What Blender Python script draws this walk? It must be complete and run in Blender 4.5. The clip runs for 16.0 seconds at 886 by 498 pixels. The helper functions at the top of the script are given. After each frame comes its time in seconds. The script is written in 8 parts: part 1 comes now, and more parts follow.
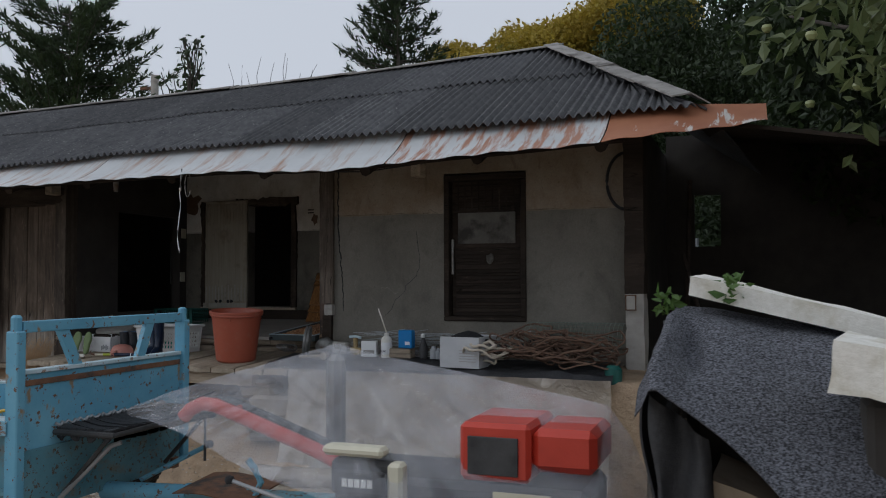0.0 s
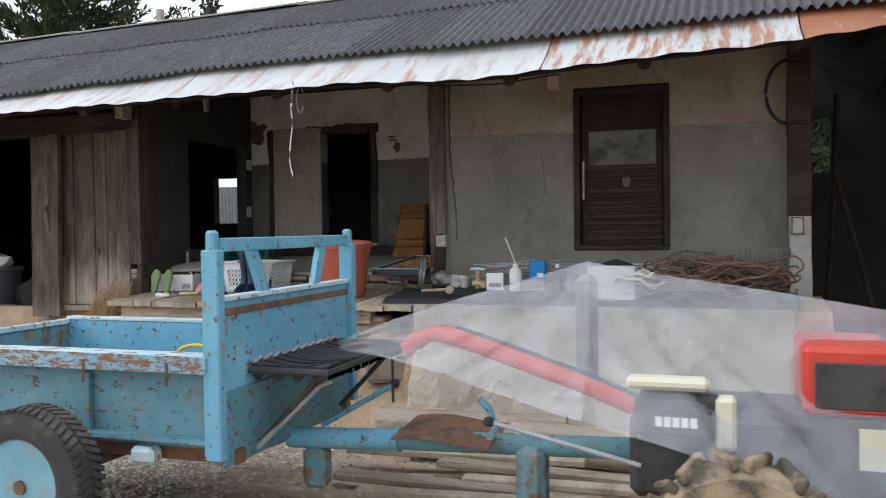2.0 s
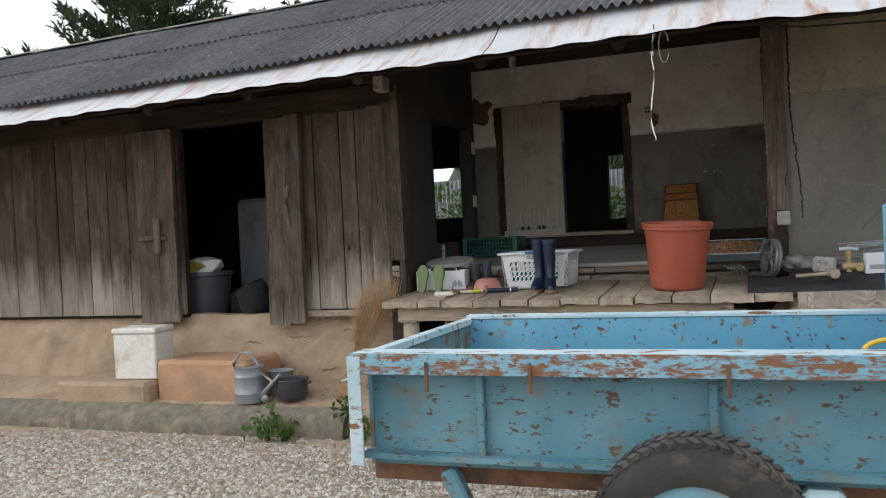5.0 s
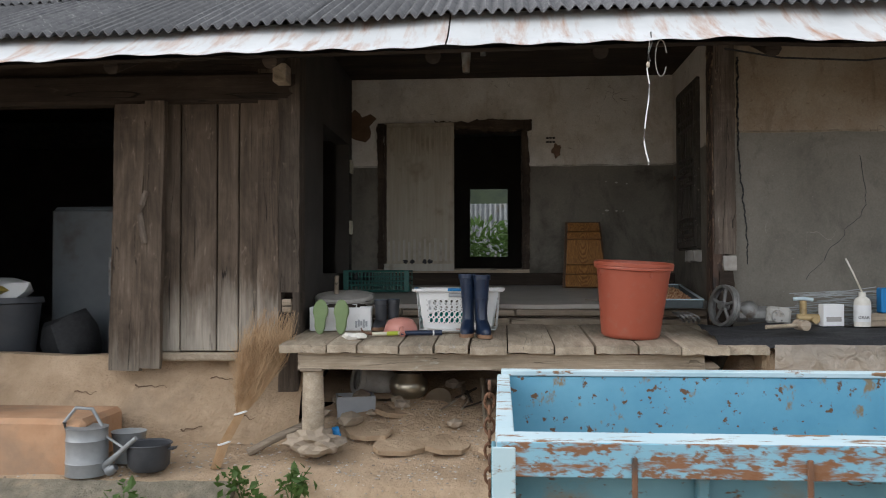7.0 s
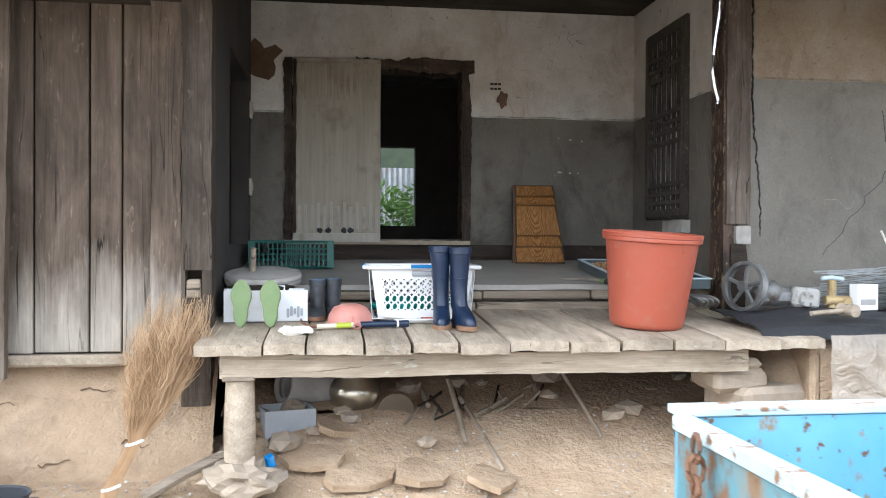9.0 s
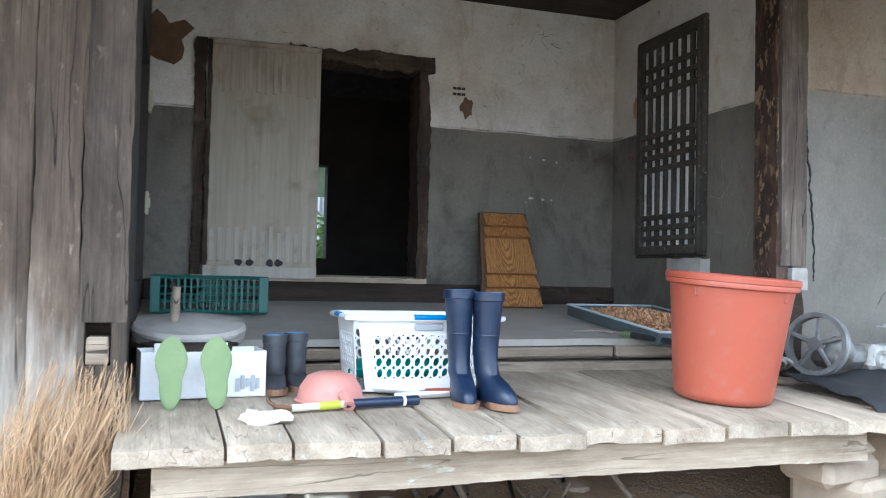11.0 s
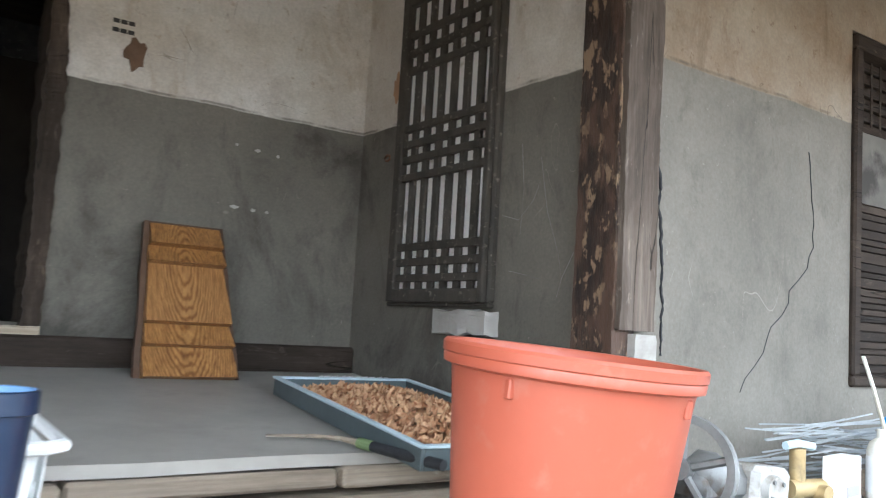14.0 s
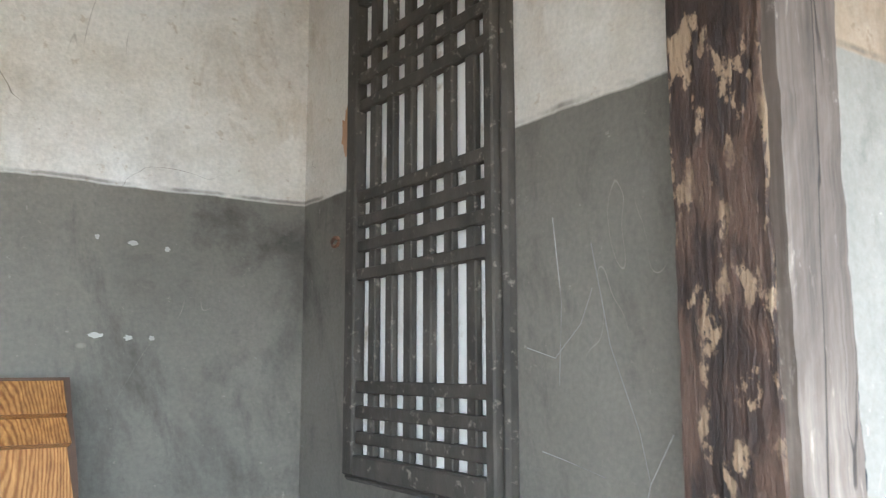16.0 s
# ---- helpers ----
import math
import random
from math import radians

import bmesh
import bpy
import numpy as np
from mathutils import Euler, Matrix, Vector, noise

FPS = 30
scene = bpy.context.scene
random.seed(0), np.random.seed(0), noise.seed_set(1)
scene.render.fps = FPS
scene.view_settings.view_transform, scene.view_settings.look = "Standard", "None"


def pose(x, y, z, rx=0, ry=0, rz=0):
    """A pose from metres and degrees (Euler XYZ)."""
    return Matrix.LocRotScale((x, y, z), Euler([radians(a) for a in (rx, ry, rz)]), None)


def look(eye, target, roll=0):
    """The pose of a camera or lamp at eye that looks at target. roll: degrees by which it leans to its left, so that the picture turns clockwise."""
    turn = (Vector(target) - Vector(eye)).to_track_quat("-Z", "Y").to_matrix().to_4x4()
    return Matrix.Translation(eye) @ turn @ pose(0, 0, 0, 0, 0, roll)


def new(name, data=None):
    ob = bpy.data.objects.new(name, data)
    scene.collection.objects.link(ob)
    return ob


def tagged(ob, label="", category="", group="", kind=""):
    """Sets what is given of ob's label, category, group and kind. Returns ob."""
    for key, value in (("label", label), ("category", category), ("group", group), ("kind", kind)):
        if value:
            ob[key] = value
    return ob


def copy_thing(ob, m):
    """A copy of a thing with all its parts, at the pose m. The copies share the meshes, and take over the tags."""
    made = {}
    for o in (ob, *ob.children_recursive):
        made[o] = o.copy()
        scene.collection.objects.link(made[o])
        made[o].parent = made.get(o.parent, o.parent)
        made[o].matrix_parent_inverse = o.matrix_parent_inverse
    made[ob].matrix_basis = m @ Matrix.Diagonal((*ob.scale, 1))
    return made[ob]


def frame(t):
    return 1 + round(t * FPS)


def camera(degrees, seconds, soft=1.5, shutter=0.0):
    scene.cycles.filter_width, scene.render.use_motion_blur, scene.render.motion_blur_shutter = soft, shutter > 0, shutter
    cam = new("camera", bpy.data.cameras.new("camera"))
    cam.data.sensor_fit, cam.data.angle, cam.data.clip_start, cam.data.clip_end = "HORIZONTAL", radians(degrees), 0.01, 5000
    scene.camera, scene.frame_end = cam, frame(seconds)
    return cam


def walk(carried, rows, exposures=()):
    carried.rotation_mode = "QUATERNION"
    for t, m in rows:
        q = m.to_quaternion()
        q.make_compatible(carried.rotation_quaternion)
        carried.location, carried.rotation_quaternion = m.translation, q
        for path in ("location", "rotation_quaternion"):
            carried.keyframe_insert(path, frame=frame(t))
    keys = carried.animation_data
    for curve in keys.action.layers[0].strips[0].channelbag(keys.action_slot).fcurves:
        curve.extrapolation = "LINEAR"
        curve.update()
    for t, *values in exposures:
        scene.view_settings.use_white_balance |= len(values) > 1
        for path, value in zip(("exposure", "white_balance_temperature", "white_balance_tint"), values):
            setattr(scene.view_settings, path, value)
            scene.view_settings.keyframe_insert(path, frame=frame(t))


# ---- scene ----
cam = camera(55.8, 16.0, 1.0, 0.3)
PATH = [
    (0, (0.029, 0.079, 1.967), (-0.662, 1.955, 2.042), -0.17),
    (0.5, (-0.298, 0.024, 1.935), (-0.947, 1.915, 1.991), -0.41),
    (1, (-0.645, 0.145, 1.882), (-1.307, 2.031, 1.935), -0.73),
    (1.5, (-1.031, 0.258, 1.839), (-1.686, 2.147, 1.854), -0.72),
    (2, (-1.399, 0.303, 1.793), (-2.042, 2.197, 1.745), -0.80),
    (2.5, (-1.855, 0.398, 1.786), (-2.494, 2.293, 1.742), -1.70),
    (3, (-2.244, 0.397, 1.743), (-2.907, 2.284, 1.704), -2.23),
    (3.5, (-2.688, 0.43, 1.72), (-3.374, 2.308, 1.685), -3.36),
    (3.7, (-2.912, 0.454, 1.722), (-3.676, 2.303, 1.693), -3.25),
    (5.8, (-4.489, 0.893, 1.646), (-4.976, 2.834, 1.635), -1.21),
    (6, (-4.64, 1.003, 1.648), (-4.984, 2.974, 1.678), -1.23),
    (6.5, (-5.009, 1.196, 1.659), (-5.256, 3.179, 1.713), -1.11),
    (7, (-5.3, 1.429, 1.646), (-5.438, 3.424, 1.696), -0.07),
    (7.5, (-5.534, 1.745, 1.666), (-5.54, 3.745, 1.71), 0.09),
    (8, (-5.801, 2.006, 1.661), (-5.732, 4.005, 1.678), 0.49),
    (8.2, (-5.859, 2.123, 1.652), (-5.741, 4.12, 1.654), 0.45),
    (10.3, (-6.357, 3.747, 1.638), (-5.929, 5.701, 1.617), 0.74),
    (10.5, (-6.409, 3.843, 1.645), (-5.939, 5.787, 1.661), 0.79),
    (11, (-6.506, 4.063, 1.663), (-5.882, 5.962, 1.73), 1.28),
    (11.5, (-6.547, 4.328, 1.679), (-5.804, 6.18, 1.815), 0.24),
    (12, (-6.591, 4.546, 1.682), (-5.78, 6.368, 1.846), 0.12),
    (12.5, (-6.481, 4.74, 1.646), (-5.643, 6.549, 1.805), 1.26),
    (13, (-6.17, 4.933, 1.681), (-5.316, 6.735, 1.828), 2.88),
    (13.5, (-5.913, 5.262, 1.712), (-4.874, 6.964, 1.865), 3.81),
    (14, (-5.583, 5.581, 1.726), (-4.449, 7.218, 1.914), 3.34),
    (14.5, (-5.289, 5.942, 1.762), (-4.11, 7.538, 2.018), 1.21),
    (15, (-5.012, 6.391, 1.863), (-3.807, 7.967, 2.111), 2.54),
    (15.5, (-4.902, 6.519, 2.056), (-3.688, 8.09, 2.295), 0.75),
    (16, (-4.83, 6.555, 2.086), (-3.726, 8.199, 2.363), -0.09),
]
EXPOSURES = [(0, -1.45, 5920, 10), (1.0, -1.45, 5920, 10), (1.5, -1.15, 5920, 10), (2.0, -0.22, 6100, 10), (2.5, -0.1, 6150, 10), (3.0, -0.3, 6200, 10), (3.5, -0.4, 6200, 10), (6.0, -0.3, 6250, 10), (7.0, -0.2, 6250, 10), (7.5, 0.55, 6250, 10), (8.0, 0.85, 6150, 10), (10.5, 1.35, 5300, 6), (11.5, 1.4, 5250, 6), (12.5, 1.53, 5350, 6), (13.5, 1.53, 5550, 6), (14.5, 2.15, 5700, 6), (15.0, 2.0, 5750, 6), (16.0, 2.98, 5350, 4)]
walk(cam, [(t, look(eye, target, roll)) for t, eye, target, roll in PATH], EXPOSURES)

# ---- world and sun ----
world = bpy.data.worlds.new("sky")
scene.world = world
world.use_nodes = True
wn, wl = world.node_tree.nodes, world.node_tree.links
sky = wn.new("ShaderNodeTexSky")
sky.sky_type, sky.sun_disc = "NISHITA", False
sky.sun_elevation, sky.sun_rotation = radians(37), radians(-112)
sky.air_density, sky.dust_density, sky.ozone_density = 1.0, 4.0, 0.8
pale = wn.new("ShaderNodeHueSaturation")
pale.inputs["Saturation"].default_value = 0.45
wl.new(sky.outputs[0], pale.inputs["Color"])
veil = wn.new("ShaderNodeMix")
veil.data_type = "RGBA"
veil.inputs[0].default_value = 0.7
veil.inputs[7].default_value = (15.0, 15.2, 15.6, 1)
wl.new(pale.outputs[0], veil.inputs[6])
wl.new(veil.outputs[2], wn["Background"].inputs[0])
wn["Background"].inputs[1].default_value = 0.14
sun = new("sun", bpy.data.lights.new("sun", "SUN"))
sun.data.energy, sun.data.angle, sun.data.color = 1.0, radians(30), (1.0, 0.98, 0.95)
sun.matrix_world = look((-24.2, -3.0, 18.1), (-2, 6, 0))


# ---- mesh tools ----
def bx(bm, x0, x1, y0, y1, z0, z1, bev=0.0, turn=None):
    m = Matrix.LocRotScale(((x0 + x1) / 2, (y0 + y1) / 2, (z0 + z1) / 2), None, (x1 - x0, y1 - y0, z1 - z0))
    if turn is not None:
        c = Matrix.Translation(((x0 + x1) / 2, (y0 + y1) / 2, (z0 + z1) / 2))
        m = c @ Euler([radians(a) for a in turn]).to_matrix().to_4x4() @ c.inverted() @ m
    vs = bmesh.ops.create_cube(bm, size=1, matrix=m)["verts"]
    if bev:
        es = list({e for v in vs for e in v.link_edges})
        bmesh.ops.bevel(bm, geom=es, offset=bev, segments=1, affect="EDGES", clamp_overlap=True)
    return bm


def cyl(bm, p0, p1, r0, r1=None, seg=12):
    p0, p1 = Vector(p0), Vector(p1)
    d = p1 - p0
    m = Matrix.Translation((p0 + p1) / 2) @ d.to_track_quat("Z", "Y").to_matrix().to_4x4()
    bmesh.ops.create_cone(bm, cap_ends=True, segments=seg, radius1=r0, radius2=r0 if r1 is None else r1, depth=d.length, matrix=m)
    return bm


def tube(bm, pts, r, seg=8, r_end=None, closed=False):
    pts = [Vector(p) for p in pts]
    n, rings = len(pts), []
    for i, p in enumerate(pts):
        a = pts[i - 1] if (i or closed) else p
        b = pts[(i + 1) % n] if (i < n - 1 or closed) else p
        q = (b - a).to_track_quat("Z", "Y")
        k = r if r_end is None else r + (r_end - r) * i / max(1, n - 1)
        rings.append([bm.verts.new(p + q @ Vector((k * math.cos(2 * math.pi * j / seg), k * math.sin(2 * math.pi * j / seg), 0))) for j in range(seg)])
    for i in range(n if closed else n - 1):
        u, v = rings[i], rings[(i + 1) % n]
        for j in range(seg):
            bm.faces.new((u[j], u[(j + 1) % seg], v[(j + 1) % seg], v[j]))
    if not closed:
        bm.faces.new(rings[0][::-1])
        bm.faces.new(rings[-1])
    return bm


def lathe(bm, profile, seg=32, at=(0, 0, 0), tilt=None):
    rings, at = [], Vector(at)
    q = Euler([radians(a) for a in tilt]).to_matrix() if tilt else Matrix.Identity(3)
    for r, z in profile:
        if r < 1e-5:
            rings.append([bm.verts.new(at + q @ Vector((0, 0, z)))])
        else:
            rings.append([bm.verts.new(at + q @ Vector((r * math.cos(2 * math.pi * j / seg), r * math.sin(2 * math.pi * j / seg), z))) for j in range(seg)])
    for u, v in zip(rings, rings[1:]):
        for j in range(seg):
            k = (j + 1) % seg
            if len(u) == 1 and len(v) == 1:
                continue
            if len(u) == 1:
                bm.faces.new((u[0], v[k], v[j]))
            elif len(v) == 1:
                bm.faces.new((u[j], u[k], v[0]))
            else:
                bm.faces.new((u[j], u[k], v[k], v[j]))
    return bm


def grid(bm, f, nu, nv, off=None):
    """A sheet f(u, v), u and v from 0 to 1; off gives it thickness."""
    def lay(o):
        return [[bm.verts.new(Vector(f(i / nu, j / nv)) + o) for j in range(nv + 1)] for i in range(nu + 1)]
    a = lay(Vector())
    for i in range(nu):
        for j in range(nv):
            bm.faces.new((a[i][j], a[i + 1][j], a[i + 1][j + 1], a[i][j + 1]))
    if off is not None:
        b = lay(Vector(off))
        for i in range(nu):
            for j in range(nv):
                bm.faces.new((b[i][j], b[i][j + 1], b[i + 1][j + 1], b[i + 1][j]))
        rim = [(i, 0) for i in range(nu)] + [(nu, j) for j in range(nv)] + [(i, nv) for i in range(nu, 0, -1)] + [(0, j) for j in range(nv, 0, -1)]
        for (i, j), (k, l) in zip(rim, rim[1:] + rim[:1]):
            bm.faces.new((a[i][j], b[i][j], b[k][l], a[k][l]))
    return bm


def B():
    return bmesh.new()


def to_mesh(name, bm, material, smooth=False):
    bmesh.ops.recalc_face_normals(bm, faces=bm.faces)
    me = bpy.data.meshes.new(name)
    bm.to_mesh(me)
    bm.free()
    me.materials.append(material)
    if smooth:
        me.polygons.foreach_set("use_smooth", [True] * len(me.polygons))
        me.set_sharp_from_angle(angle=radians(40))
    return me


def part(name, bm, material, parent, label="", smooth=False):
    ob = new(name, bm if isinstance(bm, bpy.types.Mesh) else to_mesh(name, bm, material, smooth))
    ob.parent = parent
    return tagged(ob, label=label)


def thing(name, label, category, at=(0, 0, 0), group="", rz=0, rx=0, ry=0):
    ob = new(name)
    ob.empty_display_size = 0.1
    ob.matrix_world = pose(*at, rx, ry, rz)
    return tagged(ob, label, category, group)


def single(name, bm, material, label, category, at=(0, 0, 0), group="", rz=0, smooth=False, kind=""):
    ob = new(name, to_mesh(name, bm, material, smooth))
    ob.matrix_world = pose(*at, 0, 0, rz)
    return tagged(ob, label, category, group, kind)


def struct(name, bm, material, label, category="", smooth=False):
    return tagged(new(name, to_mesh(name, bm, material, smooth)), label, category, "", "structure")


def lump(bm, size, seed=0.0, amount=0.3, at=(0, 0, 0), sub=2, freq=1.6):
    """An uneven stone or bundle."""
    vs = bmesh.ops.create_icosphere(bm, subdivisions=sub, radius=1)["verts"]
    for v in vs:
        k = 1 + amount * noise.noise(v.co * freq + Vector((seed, seed * 1.7, -seed)))
        v.co = Vector((v.co.x * size[0] * k + at[0], v.co.y * size[1] * k + at[1], v.co.z * size[2] * k + at[2]))
    return bm


def interp(x, table):
    return float(np.interp(x, [a for a, _ in table], [b for _, b in table]))


def smooth01(x, a, b):
    t = min(1, max(0, (x - a) / (b - a)))
    return t * t * (3 - 2 * t)


# ---- materials ----
def mat(name, c1, c2, rough=0.8, scale=8, stain=None, s_scale=1.5, s_from=0.55, s_to=0.65, stretch=(1, 1, 1),
        bump=0.3, b_scale=40, metal=0.0, vary=0.0, alpha=1.0, spec=0.5, s_stretch=(1, 1, 1), s_rough=None, dist=0.004, span=(0.3, 0.7), worn=None):
    m = bpy.data.materials.new(name)
    m.use_nodes = True
    n, l = m.node_tree.nodes, m.node_tree.links
    p = n["Principled BSDF"]
    tc = n.new("ShaderNodeTexCoord")
    info = n.new("ShaderNodeObjectInfo")

    def noise_at(sc, st, detail=6.0):
        mp = n.new("ShaderNodeMapping")
        mp.inputs["Scale"].default_value = st
        l.new(tc.outputs["Object"], mp.inputs[0])
        nz = n.new("ShaderNodeTexNoise")
        nz.noise_dimensions = "4D"
        wv = n.new("ShaderNodeMath")
        wv.operation = "MULTIPLY"
        wv.inputs[1].default_value = 40.0
        l.new(info.outputs["Random"], wv.inputs[0])
        l.new(wv.outputs[0], nz.inputs["W"])
        nz.inputs["Scale"].default_value, nz.inputs["Detail"].default_value, nz.inputs["Roughness"].default_value = sc, detail, 0.62
        l.new(mp.outputs[0], nz.inputs["Vector"])
        return nz

    def ramp(src, a, b, ca, cb):
        r = n.new("ShaderNodeValToRGB")
        r.color_ramp.elements[0].position, r.color_ramp.elements[1].position = a, b
        r.color_ramp.elements[0].color, r.color_ramp.elements[1].color = (*ca, 1), (*cb, 1)
        l.new(src, r.inputs[0])
        return r

    def mix(fac, a, b, kind="MIX"):
        x = n.new("ShaderNodeMix")
        x.data_type, x.blend_type = "RGBA", kind
        for v, s in ((fac, x.inputs[0]), (a, x.inputs[6]), (b, x.inputs[7])):
            if isinstance(v, (int, float)):
                s.default_value = v
            elif isinstance(v, tuple):
                s.default_value = (*v, 1)
            else:
                l.new(v, s)
        return x.outputs[2]

    base = ramp(noise_at(scale, stretch).outputs["Fac"], span[0], span[1], c1, c2).outputs[0]
    if stain:
        f = ramp(noise_at(s_scale, s_stretch, 9.0).outputs["Fac"], s_from, s_to, (0, 0, 0), (1, 1, 1)).outputs[0]
        base = mix(f, base, stain)
        if s_rough is not None:
            mr = n.new("ShaderNodeMapRange")
            mr.inputs[3].default_value, mr.inputs[4].default_value = rough, s_rough
            l.new(f, mr.inputs[0])
            l.new(mr.outputs[0], p.inputs["Roughness"])
    if worn:
        colour, w_scale, w_from, w_to, w_stretch = worn
        base = mix(ramp(noise_at(w_scale, w_stretch, 9.0).outputs["Fac"], w_from, w_to, (0, 0, 0), (1, 1, 1)).outputs[0], base, colour)
    if vary:
        mr = n.new("ShaderNodeMapRange")
        mr.inputs[3].default_value, mr.inputs[4].default_value = 1 - vary, 1 + vary
        l.new(info.outputs["Random"], mr.inputs[0])
        base = mix(1.0, base, mr.outputs[0], "MULTIPLY")
    l.new(base, p.inputs["Base Color"])
    if not (stain and s_rough is not None):
        p.inputs["Roughness"].default_value = rough
    p.inputs["Metallic"].default_value, p.inputs["Alpha"].default_value = metal, alpha
    p.inputs["Specular IOR Level"].default_value = spec
    if bump:
        bp = n.new("ShaderNodeBump")
        bp.inputs["Strength"].default_value, bp.inputs["Distance"].default_value = bump, dist
        l.new(noise_at(b_scale, stretch).outputs["Fac"], bp.inputs["Height"])
        l.new(bp.outputs[0], p.inputs["Normal"])
    return m


def painted_wall(name, upper, lower, line, soil, upper2=None, soot=0.0):
    """Plaster with a darker dado below the height line: blotches, rubbed streaks, scratches and hair cracks."""
    m = bpy.data.materials.new(name)
    m.use_nodes = True
    n, l = m.node_tree.nodes, m.node_tree.links
    p = n["Principled BSDF"]
    tc = n.new("ShaderNodeTexCoord")

    def nz(sc, detail=8.0, rgh=0.6, st=(1, 1, 1), warp=0.0):
        mp = n.new("ShaderNodeMapping")
        mp.inputs["Scale"].default_value = st
        l.new(tc.outputs["Object"], mp.inputs[0])
        t = n.new("ShaderNodeTexNoise")
        t.inputs["Scale"].default_value, t.inputs["Detail"].default_value = sc, detail
        t.inputs["Roughness"].default_value, t.inputs["Distortion"].default_value = rgh, warp
        l.new(mp.outputs[0], t.inputs["Vector"])
        return t.outputs["Fac"]

    def spread(src, a, b, lo=0.0, hi=1.0):
        r = n.new("ShaderNodeMapRange")
        for k, v in enumerate((a, b, lo, hi)):
            r.inputs[k + 1].default_value = v
        l.new(src, r.inputs[0])
        return r.outputs[0]

    def op(kind, a, b=0.0):
        x = n.new("ShaderNodeMath")
        x.operation = kind
        for k, v in enumerate((a, b)):
            if isinstance(v, float):
                x.inputs[k].default_value = v
            else:
                l.new(v, x.inputs[k])
        return x.outputs[0]

    def mix(fac, a, b, kind="MIX"):
        x = n.new("ShaderNodeMix")
        x.data_type, x.blend_type = "RGBA", kind
        for v, s in ((fac, x.inputs[0]), (a, x.inputs[6]), (b, x.inputs[7])):
            if isinstance(v, float):
                s.default_value = v
            elif isinstance(v, tuple):
                s.default_value = (*v, 1)
            else:
                l.new(v, s)
        return x.outputs[2]

    sep = n.new("ShaderNodeSeparateXYZ")
    l.new(tc.outputs["Object"], sep.inputs[0])
    z = sep.outputs["Z"]
    # upper coat
    top = mix(spread(nz(2.1, 10.0, 0.66), 0.40, 0.64), upper, upper2 or tuple(c * 0.82 for c in upper))
    top = mix(spread(nz(5.5, 8.0, 0.7, (1, 1, 0.45), 0.6), 0.56, 0.72, 0.0, 0.75), top, soil)
    top = mix(spread(nz(26.0, 4.0, 0.6), 0.64, 0.70, 0.0, 0.5), top, soil)
    line_u = op("ABSOLUTE", op("SUBTRACT", nz(1.7, 3.0, 0.5, (1, 1, 1), 1.2), 0.5))
    top = mix(op("MULTIPLY", spread(line_u, 0.0006, 0.002, 0.7, 0.0), spread(nz(3.0, 2.0), 0.5, 0.58)), top, tuple(c * 0.35 for c in soil))
    # grey dado
    low = mix(spread(nz(1.5, 9.0, 0.6), 0.36, 0.66), tuple(c * 0.80 for c in lower), tuple(c * 1.14 for c in lower))
    low = mix(spread(nz(7.0, 9.0, 0.72, (1, 1, 0.6), 0.4), 0.57, 0.70, 0.0, 0.55), low, tuple(c * 0.55 for c in lower))
    low = mix(spread(nz(38.0, 5.0, 0.7), 0.66, 0.72, 0.0, 0.6), low, tuple(min(0.6, c * 1.9) for c in lower))
    scr = op("ABSOLUTE", op("SUBTRACT", nz(2.6, 2.0, 0.5, (1, 1, 0.5), 0.8), 0.5))
    low = mix(op("MULTIPLY", spread(scr, 0.0004, 0.0014, 0.4, 0.0), spread(nz(2.3, 3.0), 0.57, 0.62)), low, tuple(min(0.6, c * 2.1) for c in lower))
    if soot:
        cloud = op("MULTIPLY", spread(nz(1.7, 8.0, 0.66, (1, 1, 0.8), 0.5), 0.50, 0.63), spread(nz(4.0, 6.0), 0.3, 0.6, 0.55, 1.0))
        low = mix(op("MULTIPLY", cloud, soot), low, tuple(c * 0.22 for c in lower))
        low = mix(spread(nz(3.2, 9.0, 0.7, (1, 1, 0.35), 0.7), 0.56, 0.68, 0.0, soot * 0.7), low, tuple(c * 0.3 for c in lower))
        top = mix(op("MULTIPLY", spread(nz(1.6, 8.0, 0.65, (1, 1, 0.7)), 0.52, 0.72), soot * 0.8), top, tuple(c * 0.45 for c in soil))
    edge = op("ADD", z, op("MULTIPLY", op("SUBTRACT", nz(4.5, 6.0), 0.5), 0.022))
    above = spread(edge, line - 0.003, line + 0.003)
    col = mix(above, low, top)
    # grime gathered along the paint edge
    rim = spread(op("ABSOLUTE", op("SUBTRACT", edge, line + 0.008)), 0.002, 0.008, 0.6, 0.0)
    col = mix(op("MULTIPLY", rim, spread(nz(6.0, 4.0), 0.42, 0.6)), col, (0.06, 0.05, 0.04))
    col = mix(1.0, col, spread(nz(90.0, 3.0), 0.3, 0.7, 0.9, 1.08), "MULTIPLY")
    l.new(col, p.inputs["Base Color"])
    p.inputs["Roughness"].default_value, p.inputs["Specular IOR Level"].default_value = 0.85, 0.3
    bp = n.new("ShaderNodeBump")
    bp.inputs["Strength"].default_value, bp.inputs["Distance"].default_value = 0.6, 0.012
    l.new(op("ADD", nz(9.0, 8.0, 0.6), op("MULTIPLY", nz(70.0, 4.0), 0.15)), bp.inputs["Height"])
    l.new(bp.outputs[0], p.inputs["Normal"])
    return m


